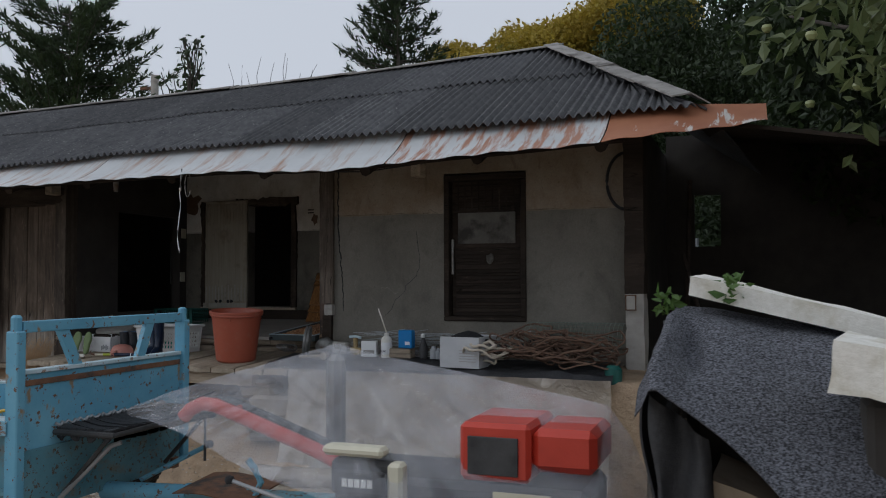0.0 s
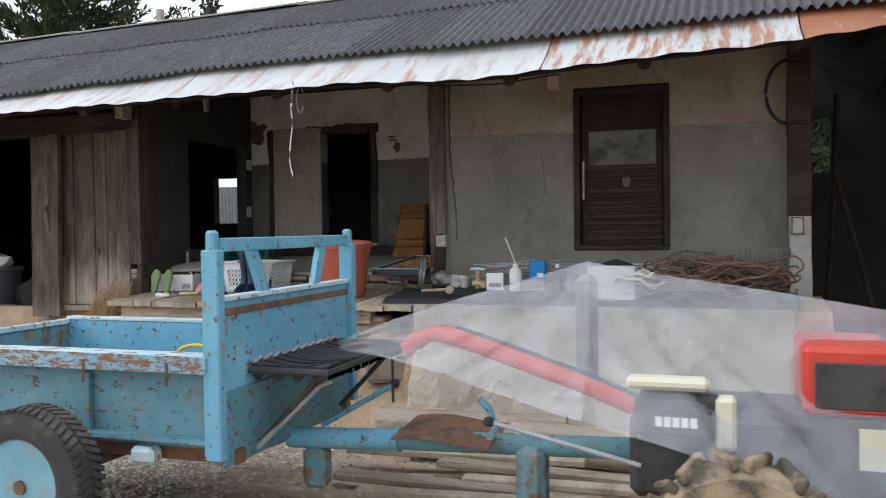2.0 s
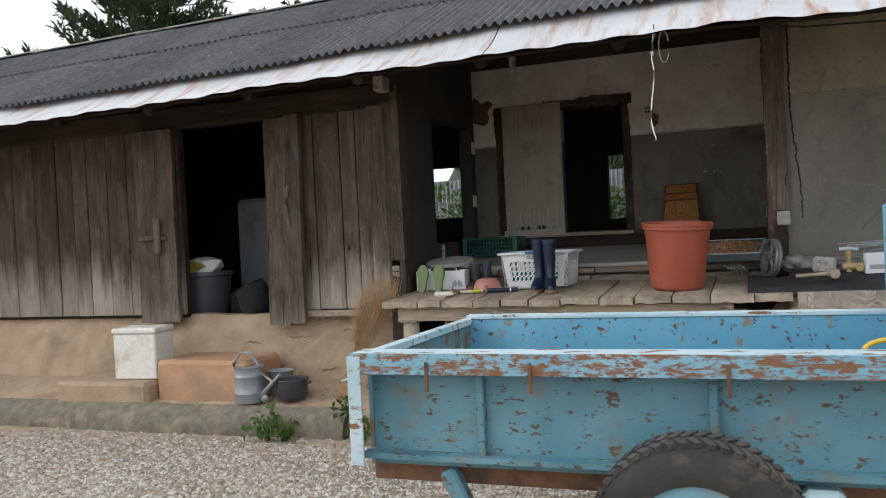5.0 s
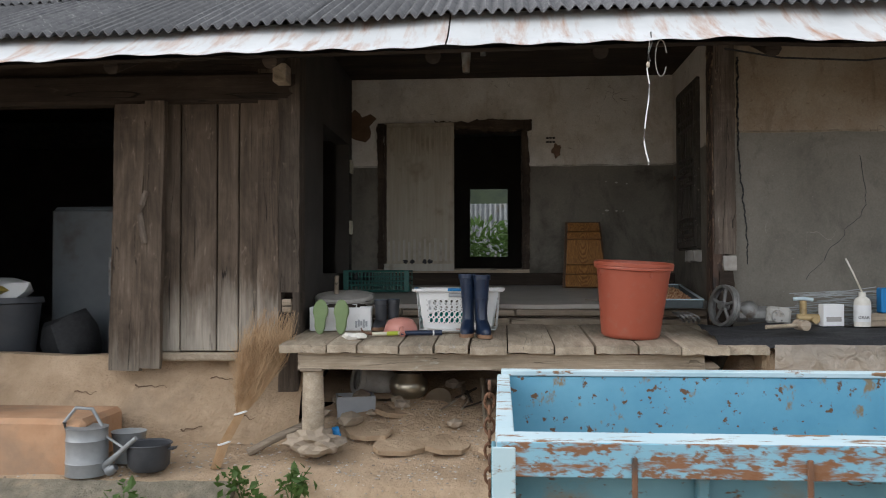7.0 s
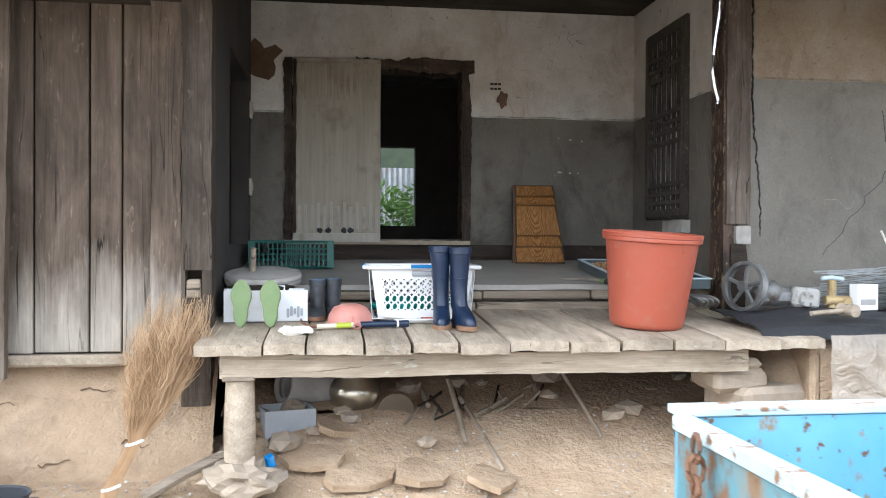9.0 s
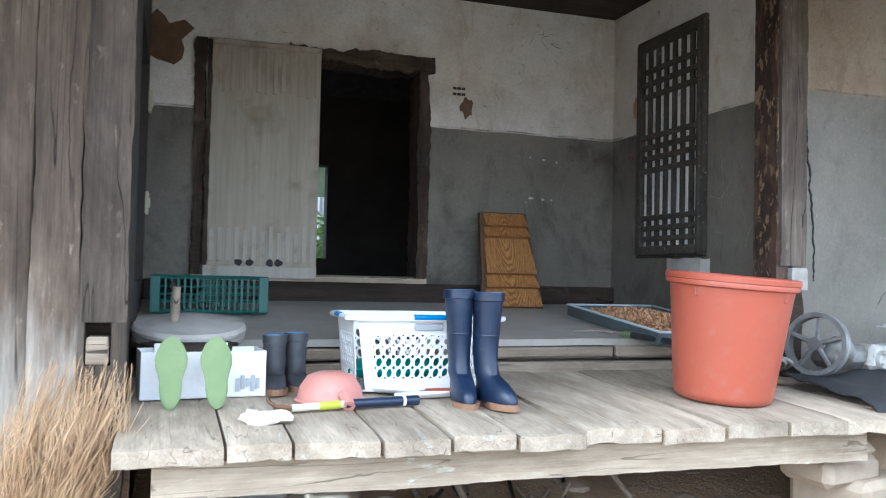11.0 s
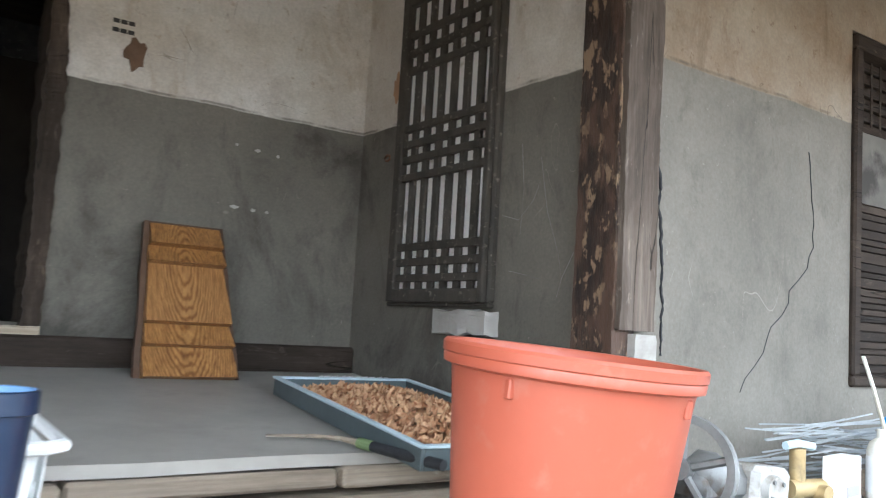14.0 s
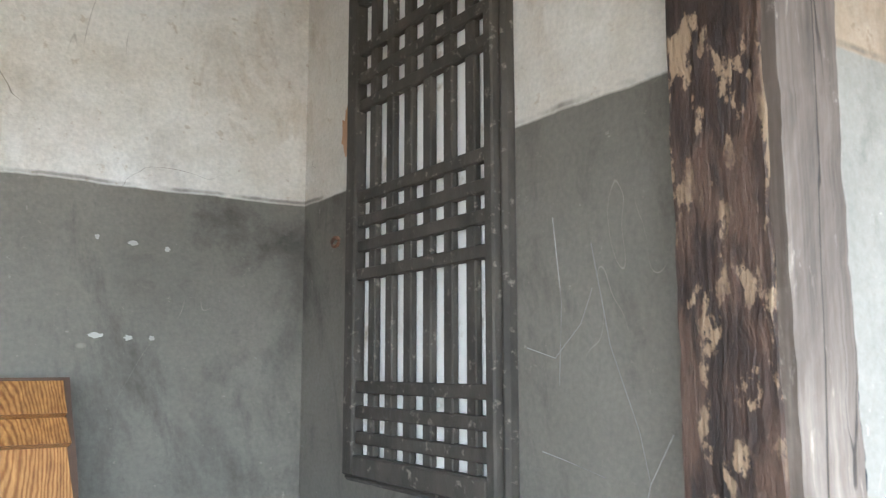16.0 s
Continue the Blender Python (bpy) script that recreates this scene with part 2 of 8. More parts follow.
def timber(name, dark, mid, pale, axis="z", rough=0.85, crack=0.2, wide=1.0, vary=0.2, coarse=26.0, spec=0.3, bleach=None):
    """Old wood: long grain, fine fibres, dark checks along the grain and blotches of weather."""
    m = bpy.data.materials.new(name)
    m.use_nodes = True
    n, l = m.node_tree.nodes, m.node_tree.links
    p = n["Principled BSDF"]
    tc, info = n.new("ShaderNodeTexCoord"), n.new("ShaderNodeObjectInfo")
    off = n.new("ShaderNodeVectorMath")
    off.operation = "MULTIPLY_ADD"
    rv = n.new("ShaderNodeCombineXYZ")
    for k in range(3):
        l.new(info.outputs["Random"], rv.inputs[k])
    off.inputs[1].default_value = (17.0, 29.0, 43.0)
    l.new(rv.outputs[0], off.inputs[0])
    l.new(tc.outputs["Object"], off.inputs[2])

    def grain(across, along, detail, rgh=0.6, warp=0.0):
        mp = n.new("ShaderNodeMapping")
        mp.inputs["Scale"].default_value = tuple(along if c == axis else across for c in "xyz")
        l.new(off.outputs[0], mp.inputs[0])
        t = n.new("ShaderNodeTexNoise")
        t.inputs["Scale"].default_value, t.inputs["Detail"].default_value = 1.0, detail
        t.inputs["Roughness"].default_value, t.inputs["Distortion"].default_value = rgh, warp
        l.new(mp.outputs[0], t.inputs["Vector"])
        return t.outputs["Fac"]

    def spread(src, a, b, lo, hi):
        r = n.new("ShaderNodeMapRange")
        for k, v in enumerate((a, b, lo, hi)):
            r.inputs[k + 1].default_value = v
        l.new(src, r.inputs[0])
        return r.outputs[0]

    def op(kind, a, b):
        x = n.new("ShaderNodeMath")
        x.operation = kind
        for k, v in enumerate((a, b)):
            if isinstance(v, float):
                x.inputs[k].default_value = v
            else:
                l.new(v, x.inputs[k])
        return x.outputs[0]

    body, fibre, blot = grain(coarse * 0.45, 1.3, 6.0, 0.62, 0.6), grain(150.0, 5.0, 3.0), grain(5.0, 1.6, 7.0, 0.66, 0.5)
    check = op("ABSOLUTE", op("SUBTRACT", grain(13.0, 0.5, 2.0, 0.5, 0.3), 0.5), 0.0)
    gaps = spread(grain(4.0, 1.0, 3.0), 0.46, 0.58, 1.0, 0.0)
    cut = op("MAXIMUM", spread(check, 0.002 * wide, 0.009 * wide, crack, 1.0), gaps)
    tone = op("ADD", op("MULTIPLY", body, 0.45), op("MULTIPLY", blot, 0.55))
    r = n.new("ShaderNodeValToRGB")
    e = r.color_ramp.elements
    e[0].position, e[1].position = 0.27, 0.76
    e[0].color, e[1].color = (*dark, 1), (*pale, 1)
    e.new(0.5).color = (*mid, 1)
    l.new(tone, r.inputs[0])
    mul = op("MULTIPLY", op("MULTIPLY", spread(fibre, 0.3, 0.7, 0.84, 1.13), spread(blot, 0.3, 0.7, 0.72, 1.22)), op("MULTIPLY", cut, spread(info.outputs["Random"], 0.0, 1.0, 1 - vary, 1 + vary)))
    x = n.new("ShaderNodeMix")
    x.data_type, x.blend_type = "RGBA", "MULTIPLY"
    x.inputs[0].default_value = 1.0
    scuff = n.new("ShaderNodeMix")
    scuff.data_type = "RGBA"
    l.new(spread(grain(24.0, 7.0, 8.0, 0.7, 0.8), 0.60, 0.72, 0.0, 0.7), scuff.inputs[0])
    l.new(r.outputs[0], scuff.inputs[6])
    scuff.inputs[7].default_value = (*(min(0.6, c * 1.7) for c in pale), 1)
    coat = scuff.outputs[2]
    if bleach:
        top, reach, ash = bleach
        sep = n.new("ShaderNodeSeparateXYZ")
        l.new(tc.outputs["Object"], sep.inputs[0])
        height = op("ADD", sep.outputs["Z"], op("MULTIPLY", op("SUBTRACT", grain(9.0, 1.2, 6.0, 0.65, 0.4), 0.5), reach * 2.2))
        wash = n.new("ShaderNodeMix")
        wash.data_type = "RGBA"
        l.new(spread(height, top, top - reach, 0.0, 0.85), wash.inputs[0])
        l.new(coat, wash.inputs[6])
        wash.inputs[7].default_value = (*ash, 1)
        coat = wash.outputs[2]
    l.new(coat, x.inputs[6])
    l.new(mul, x.inputs[7])
    l.new(x.outputs[2], p.inputs["Base Color"])
    p.inputs["Roughness"].default_value, p.inputs["Specular IOR Level"].default_value = rough, spec
    bp = n.new("ShaderNodeBump")
    bp.inputs["Strength"].default_value, bp.inputs["Distance"].default_value = 0.7, 0.006
    l.new(op("ADD", op("MULTIPLY", fibre, 0.35), op("ADD", cut, op("MULTIPLY", body, 0.8))), bp.inputs["Height"])
    l.new(bp.outputs[0], p.inputs["Normal"])
    return m


def ringed_wood(name, dark, pale):
    """Flat-sawn varnished wood with arched rings."""
    m = mat(name, dark, pale, 0.42, 3, None, stretch=(30, 30, 1.5), bump=0.3, b_scale=5)
    n, l = m.node_tree.nodes, m.node_tree.links
    p = n["Principled BSDF"]
    old = p.inputs["Base Color"].links[0].from_socket
    tc, mp, wv = n.new("ShaderNodeTexCoord"), n.new("ShaderNodeMapping"), n.new("ShaderNodeTexWave")
    mp.inputs["Location"].default_value = (0.05, 0.4, -0.75)
    mp.inputs["Scale"].default_value = (5.5, 3.0, 1.3)
    wv.wave_type, wv.rings_direction = "RINGS", "SPHERICAL"
    wv.inputs["Scale"].default_value, wv.inputs["Distortion"].default_value, wv.inputs["Detail"].default_value = 9.0, 5.0, 4.0
    l.new(tc.outputs["Object"], mp.inputs[0])
    l.new(mp.outputs[0], wv.inputs[0])
    r = n.new("ShaderNodeValToRGB")
    r.color_ramp.elements[0].position, r.color_ramp.elements[1].position = 0.0, 0.75
    r.color_ramp.elements[0].color, r.color_ramp.elements[1].color = (0.52, 0.40, 0.28, 1), (1, 1, 1, 1)
    l.new(wv.outputs["Color"], r.inputs[0])
    x = n.new("ShaderNodeMix")
    x.data_type, x.blend_type = "RGBA", "MULTIPLY"
    x.inputs[0].default_value = 1.0
    l.new(old, x.inputs[6])
    l.new(r.outputs[0], x.inputs[7])
    l.new(x.outputs[2], p.inputs["Base Color"])
    return m


m_plaster = painted_wall("plaster_two_tone", (0.67, 0.64, 0.59), (0.163, 0.149, 0.123), 2.56, (0.40, 0.325, 0.235), (0.52, 0.475, 0.405), 0.75)
m_plaster_front = painted_wall("plaster_front", (0.26, 0.20, 0.138), (0.205, 0.19, 0.16), 2.58, (0.16, 0.11, 0.07), (0.35, 0.30, 0.235), 0.35)
m_planks = timber("weathered_planks", (0.028, 0.021, 0.016), (0.070, 0.055, 0.042), (0.135, 0.110, 0.088), "z", crack=0.15, wide=0.55, vary=0.32, coarse=90.0)
m_wall_planks = timber("rain_bleached_planks", (0.035, 0.026, 0.019), (0.085, 0.064, 0.047), (0.165, 0.13, 0.10), "z", crack=0.15, wide=0.7, vary=0.25, coarse=60.0, bleach=(1.62, 0.40, (0.36, 0.325, 0.275)))
m_door_planks = timber("rain_bleached_door", (0.035, 0.026, 0.019), (0.085, 0.064, 0.047), (0.165, 0.13, 0.10), "z", crack=0.15, wide=0.7, vary=0.25, coarse=60.0, bleach=(0.26, 0.35, (0.24, 0.21, 0.17)))
# very dark brown wood for beams, soffit, rafters and other old timber
m_dark_wood = timber("dark_timber", (0.014, 0.010, 0.008), (0.032, 0.023, 0.017), (0.065, 0.048, 0.036), "x")
m_post = timber("weathered_post", (0.045, 0.034, 0.026), (0.105, 0.083, 0.066), (0.21, 0.178, 0.147), "z", crack=0.3, wide=0.8, coarse=80.0)
m_pillar = mat("flaking_lacquer_pillar", (0.010, 0.007, 0.005), (0.055, 0.030, 0.020), 0.6, 6, (0.28, 0.195, 0.12), 26, 0.535, 0.575, (5, 5, 1), 1.0, 16, s_stretch=(1.2, 1.2, 0.6), dist=0.01, worn=((0.09, 0.052, 0.034), 9, 0.50, 0.58, (1, 1, 0.4)))
m_deck = timber("bleached_deck_board", (0.27, 0.215, 0.155), (0.385, 0.32, 0.24), (0.50, 0.43, 0.34), "y", crack=0.55, wide=0.6, vary=0.14, coarse=60.0)
m_beam_end = timber("weathered_beam_long", (0.23, 0.18, 0.125), (0.33, 0.27, 0.20), (0.44, 0.375, 0.295), "z", crack=0.55, wide=0.6, coarse=50.0)
m_beam = timber("weathered_beam", (0.22, 0.175, 0.125), (0.30, 0.245, 0.185), (0.40, 0.34, 0.27), "x", crack=0.25, coarse=60.0)
m_maru = mat("worn_floor_covering", (0.29, 0.272, 0.238), (0.42, 0.395, 0.35), 0.55, 3, (0.19, 0.17, 0.145), 3, 0.55, 0.75, bump=0.2, b_scale=20)
m_earth = mat("ochre_earth", (0.36, 0.255, 0.16), (0.52, 0.39, 0.265), 0.95, 5, (0.24, 0.18, 0.125), 2.4, 0.52, 0.74, bump=1.0, b_scale=26, dist=0.03)
m_scar = mat("bare_mud_under_plaster", (0.10, 0.06, 0.035), (0.17, 0.105, 0.065), 0.95, 12, bump=0.8, b_scale=60)
m_frame = timber("sooty_door_timber", (0.022, 0.016, 0.012), (0.055, 0.040, 0.029), (0.13, 0.098, 0.072), "z", crack=0.15, coarse=46.0)
m_clay = mat("orange_clay", (0.40, 0.22, 0.12), (0.52, 0.32, 0.19), 0.95, 5, (0.30, 0.21, 0.145), 2, 0.52, 0.7, bump=0.7, b_scale=25, dist=0.01)
m_ground = mat("yard_earth", (0.30, 0.225, 0.15), (0.46, 0.365, 0.26), 0.95, 2.2, (0.50, 0.46, 0.39), 9, 0.54, 0.64, bump=0.9, b_scale=30, dist=0.02)
m_stone = mat("rough_stone", (0.30, 0.24, 0.175), (0.48, 0.40, 0.31), 0.9, 6, (0.18, 0.15, 0.12), 3, 0.55, 0.7, bump=0.7, b_scale=20, dist=0.01, vary=0.2)
m_pebble = mat("pebble", (0.30, 0.25, 0.19), (0.50, 0.45, 0.38), 0.85, 12, bump=0.2)
m_slate = mat("asbestos_slate", (0.05, 0.051, 0.056), (0.115, 0.115, 0.118), 0.9, 11, (0.22, 0.22, 0.21), 34, 0.60, 0.66, bump=0.8, b_scale=70, vary=0.22)
m_hipcap = mat("hip_capping", (0.20, 0.19, 0.175), (0.33, 0.315, 0.29), 0.9, 6, (0.10, 0.09, 0.08), 5, 0.5, 0.65, bump=0.5, vary=0.15)
# near-black for unlit rooms: their shade is in the colour; also the stencil mark
m_room = mat("unlit_room_dark", (0.03, 0.027, 0.024), (0.06, 0.053, 0.046), 0.95, 3, bump=0.3)
m_rubber = mat("tyre_rubber", (0.024, 0.023, 0.022), (0.05, 0.048, 0.044), 0.8, 10, (0.14, 0.12, 0.095), 6, 0.5, 0.72, bump=0.4)
m_tractor_tyre = mat("muddy_tyre", (0.05, 0.044, 0.036), (0.10, 0.085, 0.066), 0.9, 8, (0.34, 0.26, 0.17), 7, 0.44, 0.6, bump=0.5)
m_black = mat("black_fabric", (0.012, 0.013, 0.015), (0.03, 0.031, 0.034), 0.75, 30, bump=0.7, b_scale=120)
m_net = mat("black_shade_net", (0.014, 0.015, 0.017), (0.035, 0.036, 0.04), 0.6, 60, bump=0.8, b_scale=160)
m_iron = mat("rusty_iron", (0.10, 0.05, 0.028), (0.22, 0.11, 0.06), 0.85, 14, (0.05, 0.045, 0.04), 8, 0.5, 0.65, bump=0.5)
m_fridge = mat("dull_blue_grey_enamel", (0.10, 0.115, 0.125), (0.14, 0.155, 0.165), 0.5, 4, (0.07, 0.065, 0.06), 4, 0.5, 0.7)
m_grey_iron = mat("grey_cast_metal", (0.15, 0.15, 0.145), (0.30, 0.30, 0.29), 0.5, 12, (0.12, 0.08, 0.05), 8, 0.54, 0.66, metal=0.4)
m_galv = mat("galvanised_tin", (0.24, 0.255, 0.265), (0.36, 0.375, 0.385), 0.5, 8, (0.30, 0.27, 0.22), 5, 0.58, 0.7, metal=0.35, bump=0.15)
m_white = mat("white_plastic", (0.74, 0.75, 0.74), (0.82, 0.83, 0.82), 0.4, 4, (0.55, 0.54, 0.5), 4, 0.6, 0.8, bump=0.05)
m_foam = mat("white_foam", (0.66, 0.64, 0.57), (0.82, 0.80, 0.74), 0.85, 30, (0.48, 0.43, 0.31), 5, 0.52, 0.72, bump=0.8, b_scale=90)
m_red_tub = mat("red_plastic_tub", (0.33, 0.076, 0.042), (0.40, 0.098, 0.056), 0.42, 3, (0.36, 0.14, 0.095), 14, 0.54, 0.80, bump=0.15, b_scale=30)
m_navy = mat("navy_rubber", (0.007, 0.015, 0.038), (0.013, 0.027, 0.062), 0.36, 6, (0.11, 0.11, 0.11), 11, 0.61, 0.76, bump=0.35, b_scale=22, dist=0.008)
m_navy_in = mat("blue_boot_lining", (0.10, 0.20, 0.36), (0.14, 0.26, 0.45), 0.6, 8)
m_sole = mat("brown_boot_sole", (0.20, 0.11, 0.06), (0.28, 0.16, 0.09), 0.7, 8)
m_green_foam = mat("green_foam_rubber", (0.15, 0.215, 0.09), (0.20, 0.27, 0.125), 0.75, 10, (0.23, 0.28, 0.16), 6, 0.55, 0.75)
m_green_crate = mat("dark_green_plastic", (0.012, 0.085, 0.07), (0.02, 0.12, 0.10), 0.45, 6)
m_teal = mat("teal_cloth", (0.0, 0.22, 0.19), (0.01, 0.32, 0.27), 0.7, 6)
m_pink = mat("faded_red_plastic", (0.50, 0.20, 0.16), (0.58, 0.27, 0.22), 0.5, 8, (0.55, 0.38, 0.33), 6, 0.5, 0.75)
m_card = mat("white_cardboard", (0.74, 0.75, 0.76), (0.82, 0.83, 0.83), 0.8, 6, (0.55, 0.54, 0.52), 5, 0.58, 0.75)
m_dirty_paper = mat("dirty_door_paper", (0.085, 0.08, 0.07), (0.17, 0.16, 0.14), 0.9, 5, (0.05, 0.045, 0.04), 4, 0.5, 0.6)
m_grey_card = mat("grey_cardboard", (0.30, 0.29, 0.28), (0.42, 0.40, 0.38), 0.85, 6)
m_concrete = mat("concrete_lid", (0.33, 0.31, 0.28), (0.46, 0.44, 0.40), 0.9, 6, (0.25, 0.23, 0.2), 4, 0.5, 0.7)
m_plank_orange = ringed_wood("varnished_bark_edge_board", (0.22, 0.10, 0.034), (0.50, 0.27, 0.095))
m_tray = mat("pale_blue_tray", (0.50, 0.62, 0.68), (0.58, 0.70, 0.76), 0.4, 5, (0.45, 0.45, 0.42), 5, 0.58, 0.75)
m_tray_dark = mat("dark_tray_side", (0.06, 0.08, 0.085), (0.10, 0.125, 0.13), 0.5, 5)
m_husk = mat("dried_husks", (0.30, 0.12, 0.045), (0.58, 0.34, 0.17), 0.8, 30, bump=0.4, vary=0.3)
m_straw = mat("broom_twigs", (0.30, 0.18, 0.09), (0.52, 0.37, 0.22), 0.85, 6, vary=0.2)
m_paper = mat("lattice_paper", (0.74, 0.73, 0.69), (0.86, 0.85, 0.82), 0.9, 5, (0.42, 0.36, 0.28), 12, 0.57, 0.68)
m_lattice = mat("lattice_wood", (0.026, 0.023, 0.018), (0.075, 0.064, 0.050), 0.8, 14, (0.22, 0.195, 0.155), 48, 0.585, 0.70, bump=1.0, b_scale=40, stretch=(1, 1, 0.5))
m_leaf_panel = mat("beige_papered_leaf", (0.30, 0.265, 0.205), (0.40, 0.36, 0.29), 0.85, 3, (0.20, 0.165, 0.12), 5, 0.54, 0.75, (14, 14, 0.7), 0.4, 12)
m_leaf_foot = mat("bare_plastic_leaf_foot", (0.33, 0.305, 0.255), (0.43, 0.405, 0.35), 0.7, 4, (0.22, 0.18, 0.13), 7, 0.56, 0.72, (10, 10, 0.8), 0.3, 12)
m_blue_box = mat("blue_plastic", (0.0, 0.17, 0.46), (0.01, 0.21, 0.54), 0.4, 5)
m_cream = mat("cream_plastic", (0.55, 0.52, 0.40), (0.64, 0.61, 0.48), 0.5, 5)
m_brass = mat("dull_brass_fitting", (0.36, 0.26, 0.12), (0.52, 0.40, 0.21), 0.55, 10, (0.20, 0.15, 0.09), 9, 0.55, 0.68, metal=0.35)
m_steel = mat("dented_brass_pot", (0.42, 0.38, 0.30), (0.55, 0.50, 0.40), 0.28, 8, metal=0.9, bump=0.2, b_scale=12)
m_pot = mat("dark_enamel", (0.035, 0.037, 0.043), (0.06, 0.063, 0.07), 0.5, 8)
m_grey_plastic = mat("grey_plastic", (0.30, 0.32, 0.34), (0.38, 0.40, 0.42), 0.5, 6)
m_tiller_red = mat("tiller_red_paint", (0.44, 0.038, 0.02), (0.55, 0.055, 0.03), 0.4, 5)
m_engine = mat("oily_engine", (0.02, 0.02, 0.021), (0.06, 0.06, 0.06), 0.55, 9)
m_rope = mat("old_rope", (0.09, 0.05, 0.035), (0.20, 0.125, 0.085), 0.9, 20, vary=0.3, bump=0.6)
m_rope_pale = mat("pale_rope", (0.48, 0.42, 0.34), (0.60, 0.54, 0.45), 0.9, 20)
m_wire = mat("green_wire_mesh", (0.10, 0.13, 0.105), (0.19, 0.22, 0.18), 0.6, 10)
m_leaf = mat("foliage_dark", (0.018, 0.034, 0.012), (0.05, 0.075, 0.026), 0.55, 3, bump=0)
m_leaf_near = mat("foliage_persimmon", (0.08, 0.115, 0.04), (0.20, 0.235, 0.10), 0.45, 2.2, (0.22, 0.16, 0.05), 1.5, 0.62, 0.68, bump=0)
# autumn yellow that also carries the sunlight on the hill crest
m_leaf_yellow = mat("foliage_sunlit_gold", (0.30, 0.235, 0.03), (0.50, 0.37, 0.05), 0.6, 0.5, (0.14, 0.15, 0.03), 0.4, 0.53, 0.65, bump=0)
m_leaf_weed = mat("foliage_weed", (0.05, 0.11, 0.02), (0.12, 0.20, 0.05), 0.55, 6, bump=0)
m_bark = mat("bark", (0.05, 0.042, 0.034), (0.11, 0.095, 0.08), 0.9, 6, bump=0.6)
m_sacking = mat("tan_sacking", (0.30, 0.235, 0.165), (0.42, 0.345, 0.255), 0.8, 4, (0.22, 0.17, 0.12), 5, 0.54, 0.7, bump=0.6, b_scale=60)
m_fleece = mat("grey_flecked_fleece", (0.022, 0.023, 0.027), (0.27, 0.28, 0.32), 0.95, 150, None, bump=1.0, b_scale=150, stretch=(0.7, 0.7, 1.2), span=(0.40, 0.66), dist=0.02)


def thin_leaf(m, share):
    """Lets a share of the light pass through a leaf."""
    n, l = m.node_tree.nodes, m.node_tree.links
    p = n["Principled BSDF"]
    tr, mx = n.new("ShaderNodeBsdfTranslucent"), n.new("ShaderNodeMixShader")
    l.new(p.inputs["Base Color"].links[0].from_socket, tr.inputs[0])
    mx.inputs[0].default_value = share
    l.new(p.outputs[0], mx.inputs[1])
    l.new(tr.outputs[0], mx.inputs[2])
    l.new(mx.outputs[0], n["Material Output"].inputs[0])


for leafy in (m_leaf_near, m_leaf_weed, m_leaf_yellow, m_leaf):
    thin_leaf(leafy, 0.4)


def rusty_paint(name, c1, c2, s_scale, s_from, s_to, rust=(0.19, 0.085, 0.035), rough=0.5, s_stretch=(1, 1, 1), worn=None):
    return mat(name, c1, c2, rough, 2.5, rust, s_scale, s_from, s_to, bump=0.25, b_scale=18, s_rough=0.9, s_stretch=s_stretch, worn=worn)


m_blue = rusty_paint("chipped_blue_paint", (0.085, 0.28, 0.42), (0.18, 0.42, 0.55), 30, 0.595, 0.625, (0.15, 0.08, 0.042), worn=((0.26, 0.19, 0.11), 12.0, 0.60, 0.66, (1.3, 1.3, 0.8)))
m_blue_side = rusty_paint("dull_blue_paint", (0.05, 0.165, 0.215), (0.16, 0.33, 0.39), 44, 0.565, 0.61, (0.11, 0.08, 0.055), 0.55, (0.5, 1, 1), ((0.20, 0.15, 0.09), 7.0, 0.54, 0.74, (0.8, 1, 1.2)))
m_tail = rusty_paint("rust_eaten_blue_paint", (0.07, 0.19, 0.23), (0.17, 0.31, 0.35), 14, 0.47, 0.58, (0.17, 0.095, 0.05), 0.6, (1, 1, 0.7), ((0.25, 0.18, 0.11), 6.0, 0.52, 0.66, (1, 1, 1)))
m_wheel = mat("pale_blue_wheel_paint", (0.12, 0.29, 0.37), (0.21, 0.41, 0.48), 0.6, 4, (0.27, 0.23, 0.17), 7, 0.52, 0.75)
m_rail_edge = rusty_paint("rusty_rail_edge", (0.13, 0.33, 0.45), (0.26, 0.46, 0.56), 70, 0.50, 0.58, (0.19, 0.10, 0.052), 0.5, (0.5, 1, 1.0), ((0.20, 0.095, 0.045), 34.0, 0.49, 0.58, (0.35, 1, 1.6)))
m_blue_rail = rusty_paint("worn_rail_paint", (0.34, 0.50, 0.56), (0.54, 0.64, 0.67), 26.0, 0.575, 0.62, (0.22, 0.12, 0.06), 0.5, (0.4, 1.2, 1.2), ((0.28, 0.16, 0.09), 15.0, 0.60, 0.66, (0.5, 1.4, 1.4)))
m_eave = rusty_paint("rusting_tin_eave", (0.44, 0.455, 0.46), (0.58, 0.595, 0.60), 4.2, 0.50, 0.70, (0.36, 0.215, 0.145), 0.5, (3.0, 0.5, 0.5))
m_eave_mid = rusty_paint("streaked_tin_eave", (0.44, 0.455, 0.46), (0.58, 0.595, 0.60), 6.0, 0.46, 0.58, (0.36, 0.19, 0.13), 0.5, (3.0, 0.5, 0.5))
m_eave_rust = rusty_paint("rusted_tin_corner", (0.26, 0.095, 0.045), (0.36, 0.15, 0.075), 2.6, 0.60, 0.63, (0.55, 0.53, 0.5), 0.8, (2.4, 0.4, 0.4))


